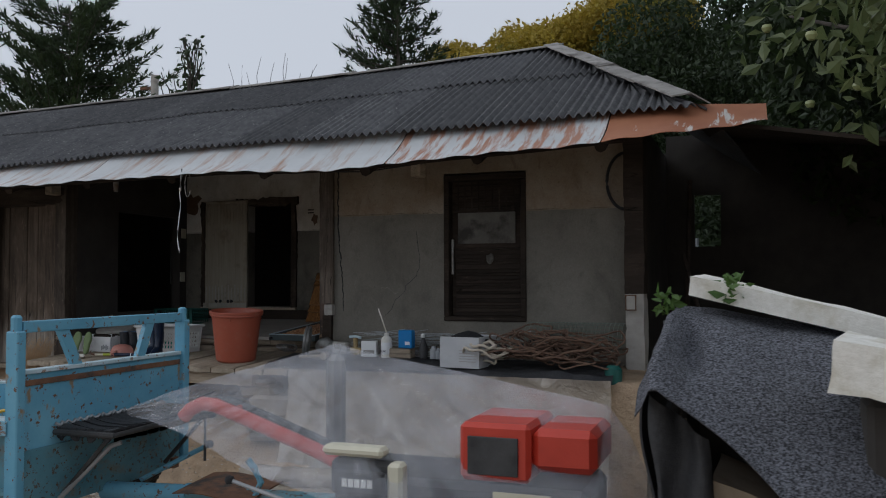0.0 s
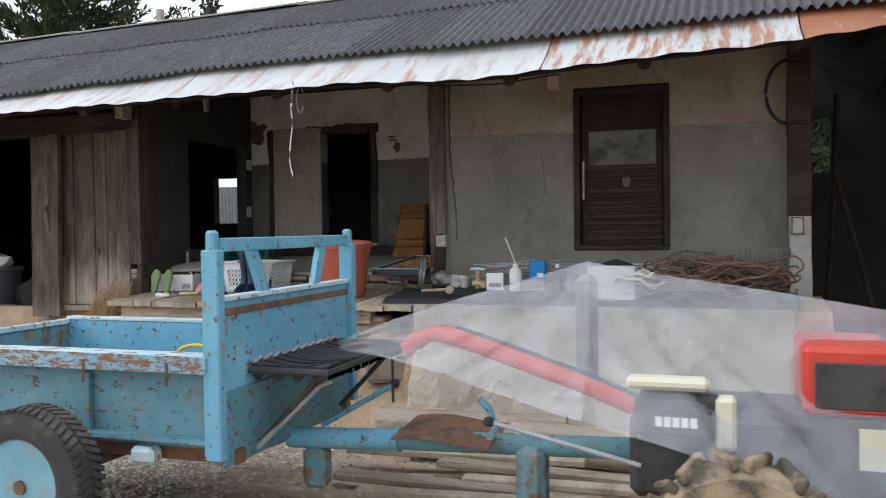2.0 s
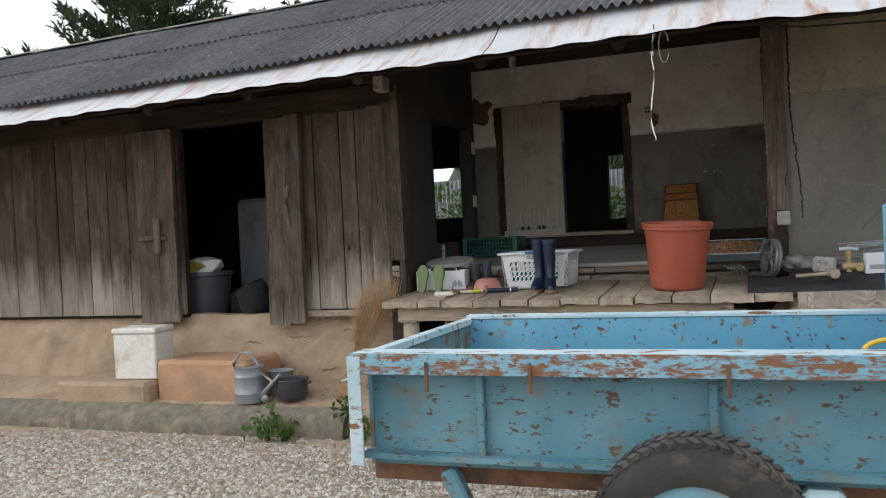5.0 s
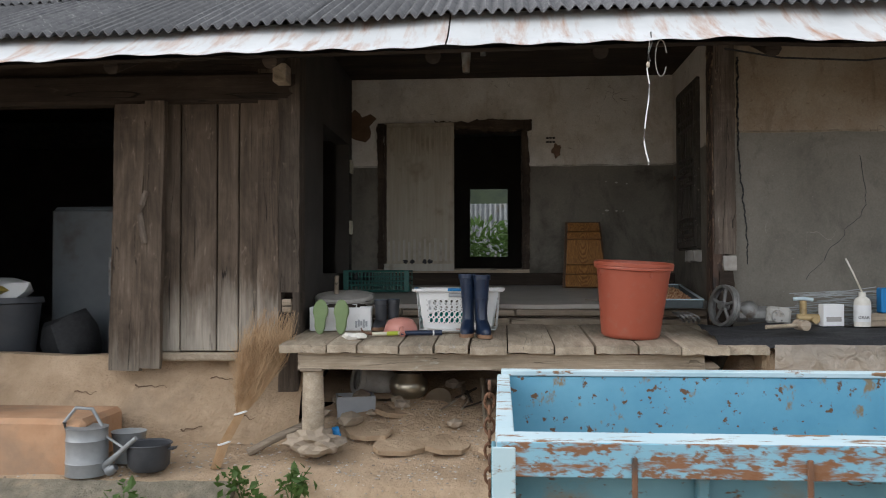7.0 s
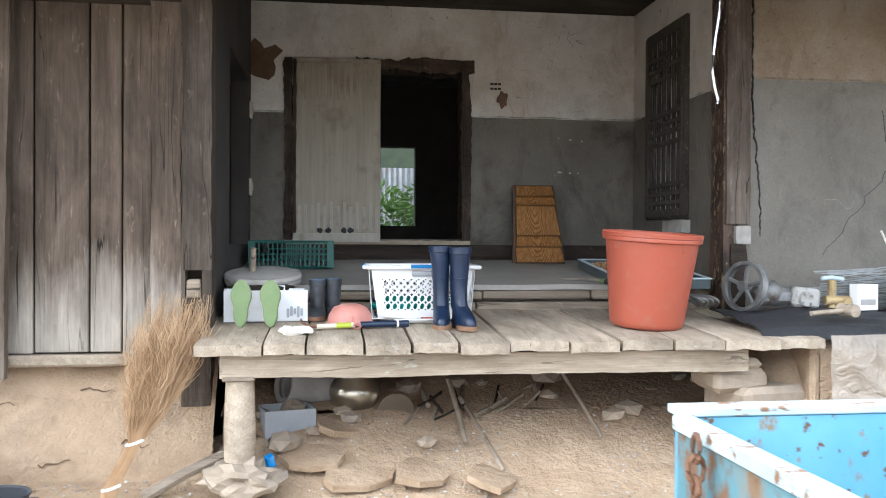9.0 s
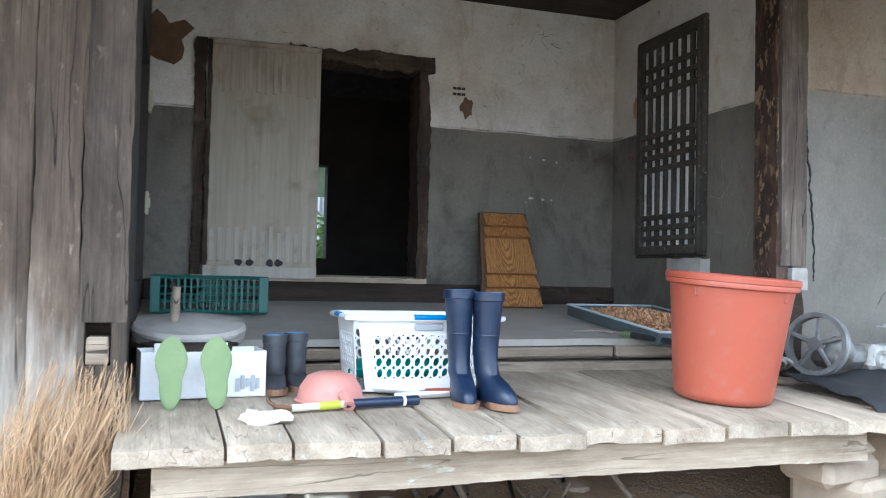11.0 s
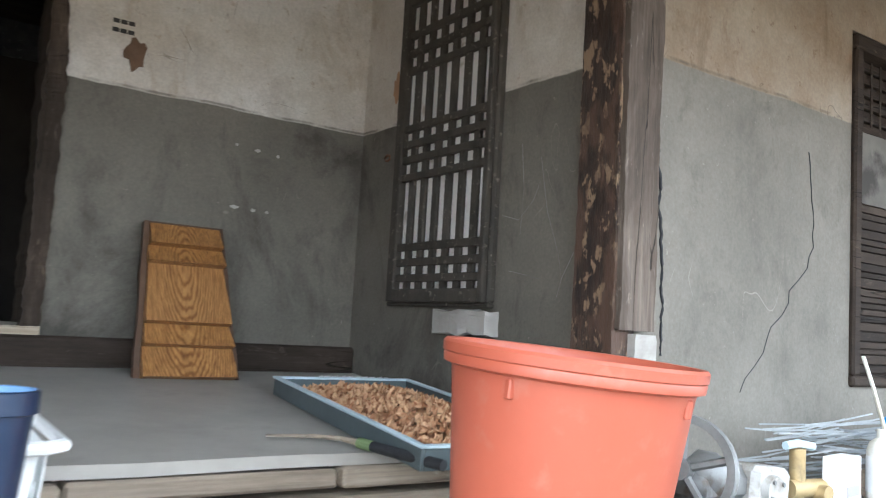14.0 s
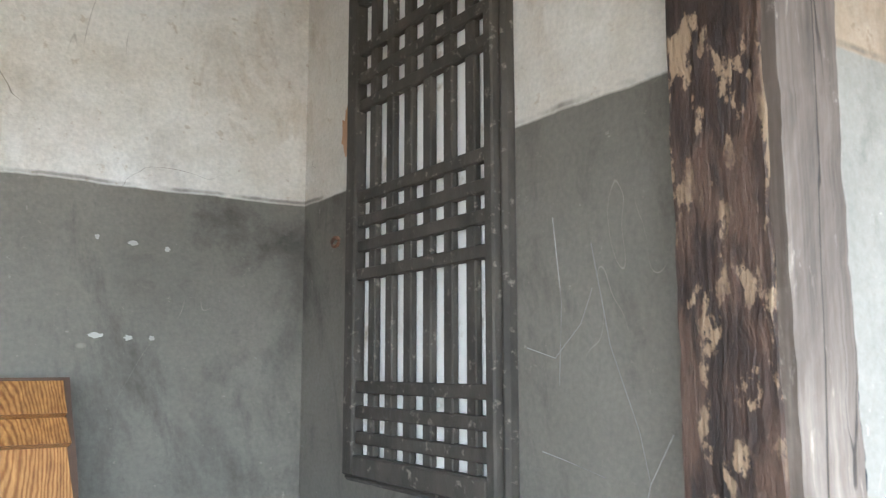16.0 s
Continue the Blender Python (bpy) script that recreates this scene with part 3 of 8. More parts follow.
def clear_sheet(name, alpha, rough, c, crumple=1.0):
    m = bpy.data.materials.new(name)
    m.use_nodes = True
    n, l = m.node_tree.nodes, m.node_tree.links
    p = n["Principled BSDF"]
    p.inputs["Base Color"].default_value = (*c, 1)
    p.inputs["Roughness"].default_value, p.inputs["Specular IOR Level"].default_value = rough, 0.9
    tc = n.new("ShaderNodeTexCoord")
    nz = n.new("ShaderNodeTexNoise")
    nz.inputs["Scale"].default_value, nz.inputs["Detail"].default_value = 5, 5
    l.new(tc.outputs["Object"], nz.inputs["Vector"])
    mr = n.new("ShaderNodeMapRange")
    mr.inputs[1].default_value, mr.inputs[2].default_value = 0.3, 0.7
    mr.inputs[3].default_value, mr.inputs[4].default_value = alpha - 0.06, alpha + 0.08
    l.new(nz.outputs["Fac"], mr.inputs[0])
    mp = n.new("ShaderNodeMapping")
    mp.inputs["Rotation"].default_value, mp.inputs["Scale"].default_value = (0.3, 0.5, 0.2), (2.2, 2.2, 5.0)
    l.new(tc.outputs["Object"], mp.inputs[0])
    n3 = n.new("ShaderNodeTexNoise")
    n3.inputs["Scale"].default_value, n3.inputs["Detail"].default_value, n3.inputs["Distortion"].default_value = 1.6, 4, 0.7
    l.new(mp.outputs[0], n3.inputs["Vector"])
    sb = n.new("ShaderNodeMath")
    sb.operation, sb.inputs[1].default_value = "SUBTRACT", 0.5
    l.new(n3.outputs["Fac"], sb.inputs[0])
    ab = n.new("ShaderNodeMath")
    ab.operation = "ABSOLUTE"
    l.new(sb.outputs[0], ab.inputs[0])
    cr = n.new("ShaderNodeMapRange")
    cr.inputs[1].default_value, cr.inputs[2].default_value = 0.0, 0.05
    cr.inputs[3].default_value, cr.inputs[4].default_value = 0.05, 0.0
    l.new(ab.outputs[0], cr.inputs[0])
    sm = n.new("ShaderNodeMath")
    sm.operation, sm.use_clamp = "ADD", True
    l.new(mr.outputs[0], sm.inputs[0])
    l.new(cr.outputs[0], sm.inputs[1])
    l.new(sm.outputs[0], p.inputs["Alpha"])
    n2 = n.new("ShaderNodeTexNoise")
    n2.inputs["Scale"].default_value, n2.inputs["Detail"].default_value, n2.inputs["Distortion"].default_value = 6 + 5 * crumple, 5, 2.0
    l.new(tc.outputs["Object"], n2.inputs["Vector"])
    bp = n.new("ShaderNodeBump")
    bp.inputs["Strength"].default_value, bp.inputs["Distance"].default_value = crumple, 0.03
    l.new(n2.outputs["Fac"], bp.inputs["Height"])
    l.new(bp.outputs[0], p.inputs["Normal"])
    return m


m_film = clear_sheet("clear_plastic_film", 0.215, 0.09, (0.64, 0.66, 0.71), 0.45)
m_foil = clear_sheet("shiny_packing_film", 0.64, 0.08, (0.46, 0.40, 0.325), 0.9)

# ---- ground and setting ----
def ground_z(x, y):
    z = 0.45 - 0.21 * smooth01(y, 2.8, 6.0)
    z += 0.16 * smooth01(x, -2.5, 1.0)
    z += 0.9 * smooth01(x, 0.8, 6.0) * smooth01(y, 3.0, 12.0)
    return z + 0.018 * noise.noise(Vector((x * 1.3, y * 1.3, 0)))


def ground_sheet():
    xs = list(np.concatenate([-np.geomspace(500, 14, 14), np.linspace(-13, 6, 96), np.geomspace(7, 500, 14)]))
    ys = list(np.concatenate([-np.geomspace(500, 6, 12), np.linspace(-5, 7, 62), np.linspace(7.5, 16, 16), np.geomspace(18, 500, 12)]))
    bm = B()
    vs = [[bm.verts.new((x, y, ground_z(x, y))) for y in ys] for x in xs]
    for i in range(len(xs) - 1):
        for j in range(len(ys) - 1):
            bm.faces.new((vs[i][j], vs[i + 1][j], vs[i + 1][j + 1], vs[i][j + 1]))
    return bm


struct("ground", ground_sheet(), m_ground, "trodden ochre earth yard strewn with fine gravel", "ground", True)


def wall_with_hole(x0, x1, y0, y1, z0, z1, holes):
    """A wall along x with rectangular openings (x0, x1, z0, z1), in order of x."""
    bm, x = B(), x0
    for a, b, c, d in holes:
        bx(bm, x, a, y0, y1, z0, z1)
        if c > z0:
            bx(bm, a, b, y0, y1, z0, c)
        if d < z1:
            bx(bm, a, b, y0, y1, d, z1)
        x = b
    bx(bm, x, x1, y0, y1, z0, z1)
    return bm


YB, XL, XR, YF, YP = 8.83, -6.63, -3.80, 7.25, 6.90
# alcove
wall_back = struct("wall_north", wall_with_hole(XL, XR, YB, YB + 0.14, 1.0, 3.6, [(-5.72, -5.10, 1.66, 2.95)]), m_plaster, "plastered alcove wall, cream above a grey dado", "wall")
wall_lat = struct("wall_east", bx(B(), XR, XR + 0.12, YF + 0.11, YB, 0.9, 3.36), m_plaster, "plastered side wall, cream above a grey dado", "wall")
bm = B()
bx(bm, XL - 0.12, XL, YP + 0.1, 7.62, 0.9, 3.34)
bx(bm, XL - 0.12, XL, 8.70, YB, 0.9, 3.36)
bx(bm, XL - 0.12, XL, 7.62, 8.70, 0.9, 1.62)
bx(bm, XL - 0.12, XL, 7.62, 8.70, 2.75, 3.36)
struct("wall_west", bm, m_room, "dark wooden side wall with an open doorway, interior shade in its colour", "wall")
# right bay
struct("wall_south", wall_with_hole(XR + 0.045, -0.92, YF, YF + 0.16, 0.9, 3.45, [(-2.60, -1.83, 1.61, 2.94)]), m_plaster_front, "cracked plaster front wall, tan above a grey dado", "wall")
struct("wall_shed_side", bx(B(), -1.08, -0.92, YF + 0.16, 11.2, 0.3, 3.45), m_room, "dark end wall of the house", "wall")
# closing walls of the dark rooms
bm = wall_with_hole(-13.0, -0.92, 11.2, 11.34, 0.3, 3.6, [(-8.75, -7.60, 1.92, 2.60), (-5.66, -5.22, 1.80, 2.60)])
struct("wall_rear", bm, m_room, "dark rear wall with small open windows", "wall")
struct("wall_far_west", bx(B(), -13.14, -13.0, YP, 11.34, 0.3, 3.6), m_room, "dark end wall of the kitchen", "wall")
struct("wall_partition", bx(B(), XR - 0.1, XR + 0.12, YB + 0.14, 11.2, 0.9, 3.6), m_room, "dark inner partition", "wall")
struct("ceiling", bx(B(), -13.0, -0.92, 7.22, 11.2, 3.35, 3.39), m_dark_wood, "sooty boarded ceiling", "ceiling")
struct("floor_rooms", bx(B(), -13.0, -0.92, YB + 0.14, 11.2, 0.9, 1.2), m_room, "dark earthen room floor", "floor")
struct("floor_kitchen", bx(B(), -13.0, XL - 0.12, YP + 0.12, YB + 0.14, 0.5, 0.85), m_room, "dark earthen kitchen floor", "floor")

# maru floor, rising slightly to the rear
def maru_z(y):
    return 1.40 + 0.0865 * (y - 7.5)


bm = B()
grid(bm, lambda u, v: (XL + u * (XR - XL), 7.47 + v * (YB - 7.47), maru_z(7.47 + v * (YB - 7.47)) + 0.004 * noise.noise(Vector((u * 8, v * 4, 3)))), 30, 12, (0, 0, -0.03))
floor = struct("floor", bm, m_maru, "worn grey covered floor of the alcove", "floor", True)
bm = B()
bx(bm, XL + 0.01, XR - 0.01, 7.56, 7.70, 1.15, 1.37, 0.01)
struct("floor_edge_joist", bm, m_beam, "grey weathered joist under the alcove floor", "joist")
rnd = random.Random(3)
for z0, z1, y0, cuts in ((1.315, 1.368, 7.45, 4), (1.235, 1.305, 7.43, 2)):
    xs = [XL + 0.02] + sorted(XL + (XR - XL) * (k + rnd.uniform(-0.25, 0.25)) / cuts for k in range(1, cuts)) + [XR - 0.02]
    for a, b in zip(xs, xs[1:]):
        step = single("step_timber", bx(B(), a + 0.004, b - 0.004, y0 + rnd.uniform(-0.01, 0.012), 7.56, z0, z1 + rnd.uniform(-0.008, 0.0), 0.008), m_beam,
                      "grey weathered timber edging the alcove floor", "timber", group="edge timbers")

# sill board and skirting along the rear wall
struct("baseboard", bx(B(), XL, XR, YB - 0.05, YB, 1.50, 1.62, 0.01), m_dark_wood, "dark worn timber sill along the wall", "baseboard")


def wavy_post(bm, x0, x1, y0, y1, z0, z1, seed, amp=0.012, n=48):
    def ring(k):
        z = z0 + (z1 - z0) * k / n
        w = [(noise.noise(Vector((seed + c * 3.1, z * 2.3, c))) + 0.55 * noise.noise(Vector((seed + c * 5.3, z * 15.0, c))) + 0.25 * noise.noise(Vector((seed, z * 41.0, c)))) * amp for c in range(4)]
        return [bm.verts.new(p) for p in ((x0 + w[0], y0 + w[1], z), (x1 + w[2], y0 + w[3], z), (x1 + w[1], y1, z), (x0 + w[3], y1, z))]
    rs = [ring(k) for k in range(n + 1)]
    for a, b in zip(rs, rs[1:]):
        for j in range(4):
            bm.faces.new((a[j], a[(j + 1) % 4], b[(j + 1) % 4], b[j]))
    bm.faces.new(rs[0][::-1])
    bm.faces.new(rs[-1])
    return bm


def frame_of(name, x0, x1, y0, y1, z0, z1, w, material, label, plane="xz"):
    """A door frame: two jambs, head and sill."""
    t = tagged(new(name), label, "door frame", "", "structure")
    for n, box in (("jamb", (x0 - w, x0, z0, z1)), ("jamb", (x1, x1 + w, z0, z1)), ("head", (x0 - w, x1 + w, z1, z1 + w * 1.15)), ("sill", (x0 - w, x1 + w, z0 - w * 0.8, z0))):
        bm = B()
        if plane == "xz":
            bx(bm, box[0], box[1], y0, y1, box[2], box[3], 0.008)
        else:
            bx(bm, y0, y1, box[0], box[1], box[2], box[3], 0.008)
        part(n, bm, material, t)
    return t


d1 = tagged(new("door_1_frame"), "weathered dark ragged timber door frame", "door frame", "", "structure")
part("jamb", wavy_post(B(), -6.39, -6.335, YB - 0.03, YB + 0.02, 1.63, 2.95, 71.0, 0.024, 90), m_frame, d1)
part("jamb", wavy_post(B(), -5.115, -5.05, YB - 0.03, YB + 0.16, 1.63, 2.95, 74.0, 0.022, 90), m_frame, d1)
part("head", wavy_post(B(), -0.05, 0.045, -0.03, 0.16, 0, 0.86, 77.0, 0.034, 80), m_frame, d1).matrix_basis = pose(-5.885, YB, 2.925, 0, 90, 0)
part("sill", wavy_post(B(), -0.025, 0.025, -0.035, 0.16, 0, 1.34, 79.0, 0.012, 26), m_beam_end, d1).matrix_basis = pose(-6.39, YB, 1.625, 0, 90, 0)
# papered door leaf
leaf = thing("door_leaf", "closed beige papered door leaf with slatted ends", "door", (-6.33, YB - 0.055, 1.635))
leaf["kind"] = "structure"
part("panel", bx(B(), 0, 0.62, 0, 0.03, 0, 1.315, 0.004), m_leaf_panel, leaf)
part("edge_stile", wavy_post(B(), 0.0, 0.022, -0.010, -0.0005, 0.066, 1.30, 83.0, 0.009, 90), m_frame, leaf, "dark worn edge")
part("top_rail", bx(B(), 0.023, 0.62, -0.008, -0.0005, 1.28, 1.312, 0.004), m_leaf_panel, leaf)
for i in range(13):
    x = 0.03 + i * 0.046
    part("slat", bx(B(), x, x + 0.022, -0.006, 0.0, 1.03 + 0.012 * math.sin(i * 5), 1.27, 0.002), m_leaf_panel, leaf)
    part("slat", bx(B(), x, x + 0.022, -0.006, 0.0, 0.09, 0.27 + 0.02 * math.sin(i * 3), 0.002), m_leaf_foot, leaf)
part("edge_rail", bx(B(), 0.0, 0.62, -0.01, 0.0, 0.0, 0.065, 0.003), m_leaf_foot, leaf)
for x in (0.19, 0.25, 0.36, 0.41):
    part("finger_hole", lump(B(), (0.021, 0.004, 0.018), x * 9, 0.7, (x, -0.009, 0.085), 2), m_black, leaf)

# lattice door in the side wall
LY0, LY1, LZ0, LZ1 = 7.847, 8.478, 1.82, 3.08
frame_of("door_2_frame", LY0, LY1, XR - 0.03, XR + 0.004, LZ0, LZ1, 0.022, m_lattice, "dark worn timber frame of a lattice door", "yz")
lat = thing("lattice_door", "closed dark wooden lattice door backed with torn white paper", "door")
lat["kind"] = "structure"
part("paper", bx(B(), XR - 0.008, XR - 0.004, LY0, LY1, LZ0, LZ1), m_paper, lat)
part("stile", bx(B(), XR - 0.045, XR - 0.01, LY0, LY0 + 0.03, LZ0, LZ1, 0.004), m_lattice, lat)
part("stile", bx(B(), XR - 0.045, XR - 0.01, LY1 - 0.05, LY1, LZ0, LZ1, 0.004), m_lattice, lat)
part("rail", bx(B(), XR - 0.044, XR - 0.01, LY0 + 0.03, LY1 - 0.05, LZ0, LZ0 + 0.05, 0.004), m_lattice, lat)
part("rail", bx(B(), XR - 0.044, XR - 0.01, LY0 + 0.03, LY1 - 0.05, LZ1 - 0.05, LZ1, 0.004), m_lattice, lat)
ya, yb = LY0 + 0.03, LY1 - 0.05
for i in range(6):
    y = ya + (i + 1) * (yb - ya + 0.034) / 7 - 0.017
    part("upright_bar", bx(B(), XR - 0.03, XR - 0.012, y - 0.017, y + 0.017, LZ0 + 0.05, LZ1 - 0.05, 0.003), m_lattice, lat)
H = LZ1 - LZ0
for z in (2.907, 2.831, 2.756, 2.515, 2.45, 2.387, 2.315, 2.035, 1.974, 1.912):
    part("cross_bar", bx(B(), XR - 0.036, XR - 0.014, ya, yb, z - 0.015, z + 0.015, 0.003), m_lattice, lat)
part("pull_ring", tube(B(), [(XR - 0.05, LY1 + 0.045 + 0.02 * math.cos(a), 2.41 + 0.012 * math.sin(a)) for a in np.linspace(0, 6.28, 12)[:-1]], 0.005, 6, closed=True), m_iron, lat)
sb_ = bx(B(), XR - 0.06, XR, 7.80, 8.11, 1.71, 1.79)
bmesh.ops.subdivide_edges(sb_, edges=sb_.edges, cuts=5, use_grid_fill=True)
for v in sb_.verts:
    v.co += Vector((0.6, 1, 1)) * 0.022 * noise.noise(v.co * 14)
single("sill_block", sb_, m_concrete, "crumbling white mortar block under the lattice door", "block")


pil = thing("corner_pillar", "old timber corner pillar, dark flaking lacquer over split grey wood", "pillar")
pil["kind"] = "structure"
part("pillar_shaft", wavy_post(B(), XR - 0.065, XR + 0.02, YF - 0.03, YF + 0.13, 1.15, 3.34, 1.0), m_pillar, pil)
part("pillar_face", wavy_post(B(), XR - 0.055, XR + 0.085, YF - 0.05, YF - 0.02, 1.75, 3.34, 4.0, 0.007, 80), m_post, pil, "grey split timber facing")
part("pillar_block", wavy_post(B(), XR + 0.0, XR + 0.08, YF - 0.06, YF + 0.04, 1.64, 1.74, 9.0, 0.01, 6), m_concrete, pil)
part("pillar_foot", wavy_post(B(), XR - 0.03, XR + 0.06, YF - 0.05, YF + 0.04, 1.2, 1.635, 12.0, 0.015, 10), m_dark_wood, pil)


def crack(name, pts, w, y, parent=None):
    bm = B()
    tube(bm, [(x, y, z) for x, z in pts], w, 5, w * 0.6)
    return struct(name, bm, m_black, "dark jagged crack in the plaster", "crack")


rnd = random.Random(8)
crack("wall_crack", [(XR + 0.118 + 0.055 * smooth01(k, 24, 60) + 0.012 * noise.noise(Vector((k * 0.31, 2, 0))) + rnd.uniform(-0.004, 0.004), 3.1 - k * 0.0225) for k in range(64)], 0.008, YF - 0.001)
crack("wall_crack", [(-2.87 + 0.004 * k + rnd.uniform(-0.008, 0.008), 2.42 - 0.042 * k) for k in range(9)] + [(-2.86 - 0.034 * k + 0.016 * math.sin(k * 1.7) + rnd.uniform(-0.008, 0.008), 2.05 - 0.043 * k) for k in range(12)], 0.0024, YF - 0.001)


def patch(name, x, y, z, w, h, material, label, axis="y"):
    """A shallow uneven scar on a wall."""
    bm = B()
    n = 18
    vs = []
    for i in range(n):
        a = 2 * math.pi * i / n
        k = 0.75 + 0.5 * noise.noise(Vector((math.cos(a) * 1.7 + x * 7, math.sin(a) * 1.7, z * 5)))
        o = (math.cos(a) * w * k, math.sin(a) * h * k)
        vs.append(bm.verts.new((x + o[0], y, z + o[1]) if axis == "y" else (x, y + o[0], z + o[1])))
    f = bm.faces.new(vs)
    r = bmesh.ops.extrude_face_region(bm, geom=[f])["geom"]
    d = Vector((0, 0.003, 0)) if axis == "y" else Vector((0.003, 0, 0))
    for v in r:
        if isinstance(v, bmesh.types.BMVert):
            v.co += d
    return struct(name, bm, material, label, "plaster scar")


patch("plaster_scar", -4.81, YB - 0.004, 2.70, 0.05, 0.085, m_scar, "brown scar where plaster has fallen off")
patch("plaster_scar", -6.58, YB - 0.004, 2.93, 0.20, 0.22, m_scar, "large brown scar where plaster has fallen off")
patch("plaster_scar", XR - 0.004, 8.56, 2.72, 0.045, 0.10, m_clay, "brown scar beside the lattice door", "x")
for i, (x, z, w) in enumerate(((-4.29, 2.41, 0.02), (-4.38, 2.42, 0.008), (-4.20, 2.40, 0.009), (-4.37, 2.165, 0.03), (-4.29, 2.16, 0.018), (-4.23, 2.16, 0.01))):
    patch("paint_chip", x, YB - 0.003, z, w * 0.9, 0.009, m_concrete, "white chip in the grey dado")
for i, pts in enumerate(([(7.72, 2.36), (7.70, 2.20), (7.71, 2.05)], [(7.62, 2.30), (7.58, 2.12), (7.52, 1.98), (7.50, 1.90)], [(7.80, 2.12), (7.72, 2.10), (7.65, 2.16), (7.62, 2.22)], [(7.76, 1.93), (7.70, 1.92), (7.60, 1.90)], [(7.45, 1.98), (7.50, 1.90), (7.52, 1.84)])):
    struct("wall_scratch", tube(B(), [(XR - 0.001, y, z) for y, z in pts], 0.0012, 4, 0.0006), m_hipcap, "pale scratch in the grey dado", "scratch")
bm = B()
for i in range(2):
    for k in range(3):
        bx(bm, -4.90 + k * 0.028, -4.876 + k * 0.028, YB - 0.003, YB - 0.001, 2.80 - i * 0.035, 2.816 - i * 0.035)
struct("wall_stencil", bm, m_room, "small dark stencilled mark on the plaster", "wall mark")

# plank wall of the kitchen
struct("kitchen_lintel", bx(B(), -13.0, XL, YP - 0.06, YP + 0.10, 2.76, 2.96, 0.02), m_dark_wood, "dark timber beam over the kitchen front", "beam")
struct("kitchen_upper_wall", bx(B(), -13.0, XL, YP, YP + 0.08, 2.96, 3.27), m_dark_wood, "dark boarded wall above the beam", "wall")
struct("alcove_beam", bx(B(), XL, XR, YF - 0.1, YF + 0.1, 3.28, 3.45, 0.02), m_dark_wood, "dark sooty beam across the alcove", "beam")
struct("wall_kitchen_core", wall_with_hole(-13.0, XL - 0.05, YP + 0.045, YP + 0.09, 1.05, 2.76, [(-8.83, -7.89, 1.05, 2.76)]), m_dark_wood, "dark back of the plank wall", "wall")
plank_wall = tagged(new("wall_planks"), "weathered grey brown vertical plank wall", "wall", "", "structure")
rnd = random.Random(5)
edges = [-7.62, -7.44, -7.19, -7.04, -6.90]
for a, b in zip(edges, edges[1:]):
    part("plank", bx(B(), a + 0.005, b - 0.005, YP - 0.01 + rnd.uniform(-0.006, 0.004), YP + 0.04, 1.10 + rnd.uniform(-0.015, 0.01), 2.77, 0.005), m_wall_planks, plank_wall)
x = -8.83
while x > -12.9:
    w = rnd.uniform(0.17, 0.3)
    part("plank", bx(B(), x - w + 0.003, x - 0.003, YP - 0.01 + rnd.uniform(-0.008, 0.004), YP + 0.04, 1.08, 2.77, 0.005), m_wall_planks, plank_wall)
    x -= w
part("plank", wavy_post(B(), -6.90, -6.76, YP - 0.05, YP + 0.06, 1.05, 2.98, 22.0, 0.01), m_wall_planks, plank_wall)
sp = thing("socket_post", "thick weathered post with a square mortise hole", "post")
sp["kind"] = "structure"
part("post_shaft", wavy_post(B(), -6.758, -6.62, YP - 0.06, YP + 0.10, 1.50, 3.2, 25.0, 0.008), m_planks, sp)
part("post_foot", wavy_post(B(), -6.758, -6.62, YP - 0.06, YP + 0.10, 0.85, 1.367, 25.0, 0.008), m_planks, sp)
part("mortise_cheek", bx(B(), -6.760, -6.742, YP - 0.058, YP + 0.10, 1.367, 1.50), m_planks, sp)
part("mortise_cheek", bx(B(), -6.664, -6.620, YP - 0.058, YP + 0.10, 1.367, 1.50), m_planks, sp)
part("mortise_back", bx(B(), -6.742, -6.664, YP + 0.04, YP + 0.10, 1.367, 1.50), m_dark_wood, sp)
part("mortise_plug", bx(B(), -6.736, -6.670, YP - 0.062, YP + 0.03, 1.368, 1.455, 0.006), m_beam, sp, "pale wooden plug")
struct("kitchen_sill", bx(B(), -7.62, -6.9, YP - 0.05, YP + 0.1, 1.045, 1.10, 0.012), m_deck, "pale bleached timber sill under the planks", "sill")

# kitchen door leaf standing open beside its opening
kd = thing("plank_door", "open weathered plank door with a wooden latch block", "door", (-7.70, YP - 0.10, 0.985), rz=-4, ry=1.0)
kd["kind"] = "structure"
part("board", wavy_post(B(), -0.18, 0.03, -0.02, 0.025, 0.0, 1.76, 31.0, 0.008), m_door_planks, kd)
part("board", wavy_post(B(), 0.034, 0.17, -0.022, 0.025, 0.02, 1.78, 33.0, 0.008), m_door_planks, kd)
part("latch", tube(B(), [(0.055, -0.022, 0.84), (0.05, -0.03, 0.88), (0.035, -0.036, 0.95), (0.028, -0.038, 1.02), (0.034, -0.036, 1.09), (0.05, -0.03, 1.15), (0.058, -0.022, 1.18)], 0.024, 6, 0.020), m_post, kd, "grey carved crescent latch block")
ld = thing("plank_door", "weathered plank door with a crossed latch bar", "door", (-9.02, YP - 0.07, 1.02), rz=3)
ld["kind"] = "structure"
part("board", wavy_post(B(), -0.22, 0.0, -0.02, 0.025, 0, 1.74, 41.0, 0.008), m_door_planks, ld)
part("board", wavy_post(B(), 0.004, 0.18, -0.022, 0.025, 0.0, 1.74, 43.0, 0.008), m_door_planks, ld)
part("latch_bar", bx(B(), -0.2, 0.1, -0.05, -0.022, 0.74, 0.79, 0.01), m_post, ld)
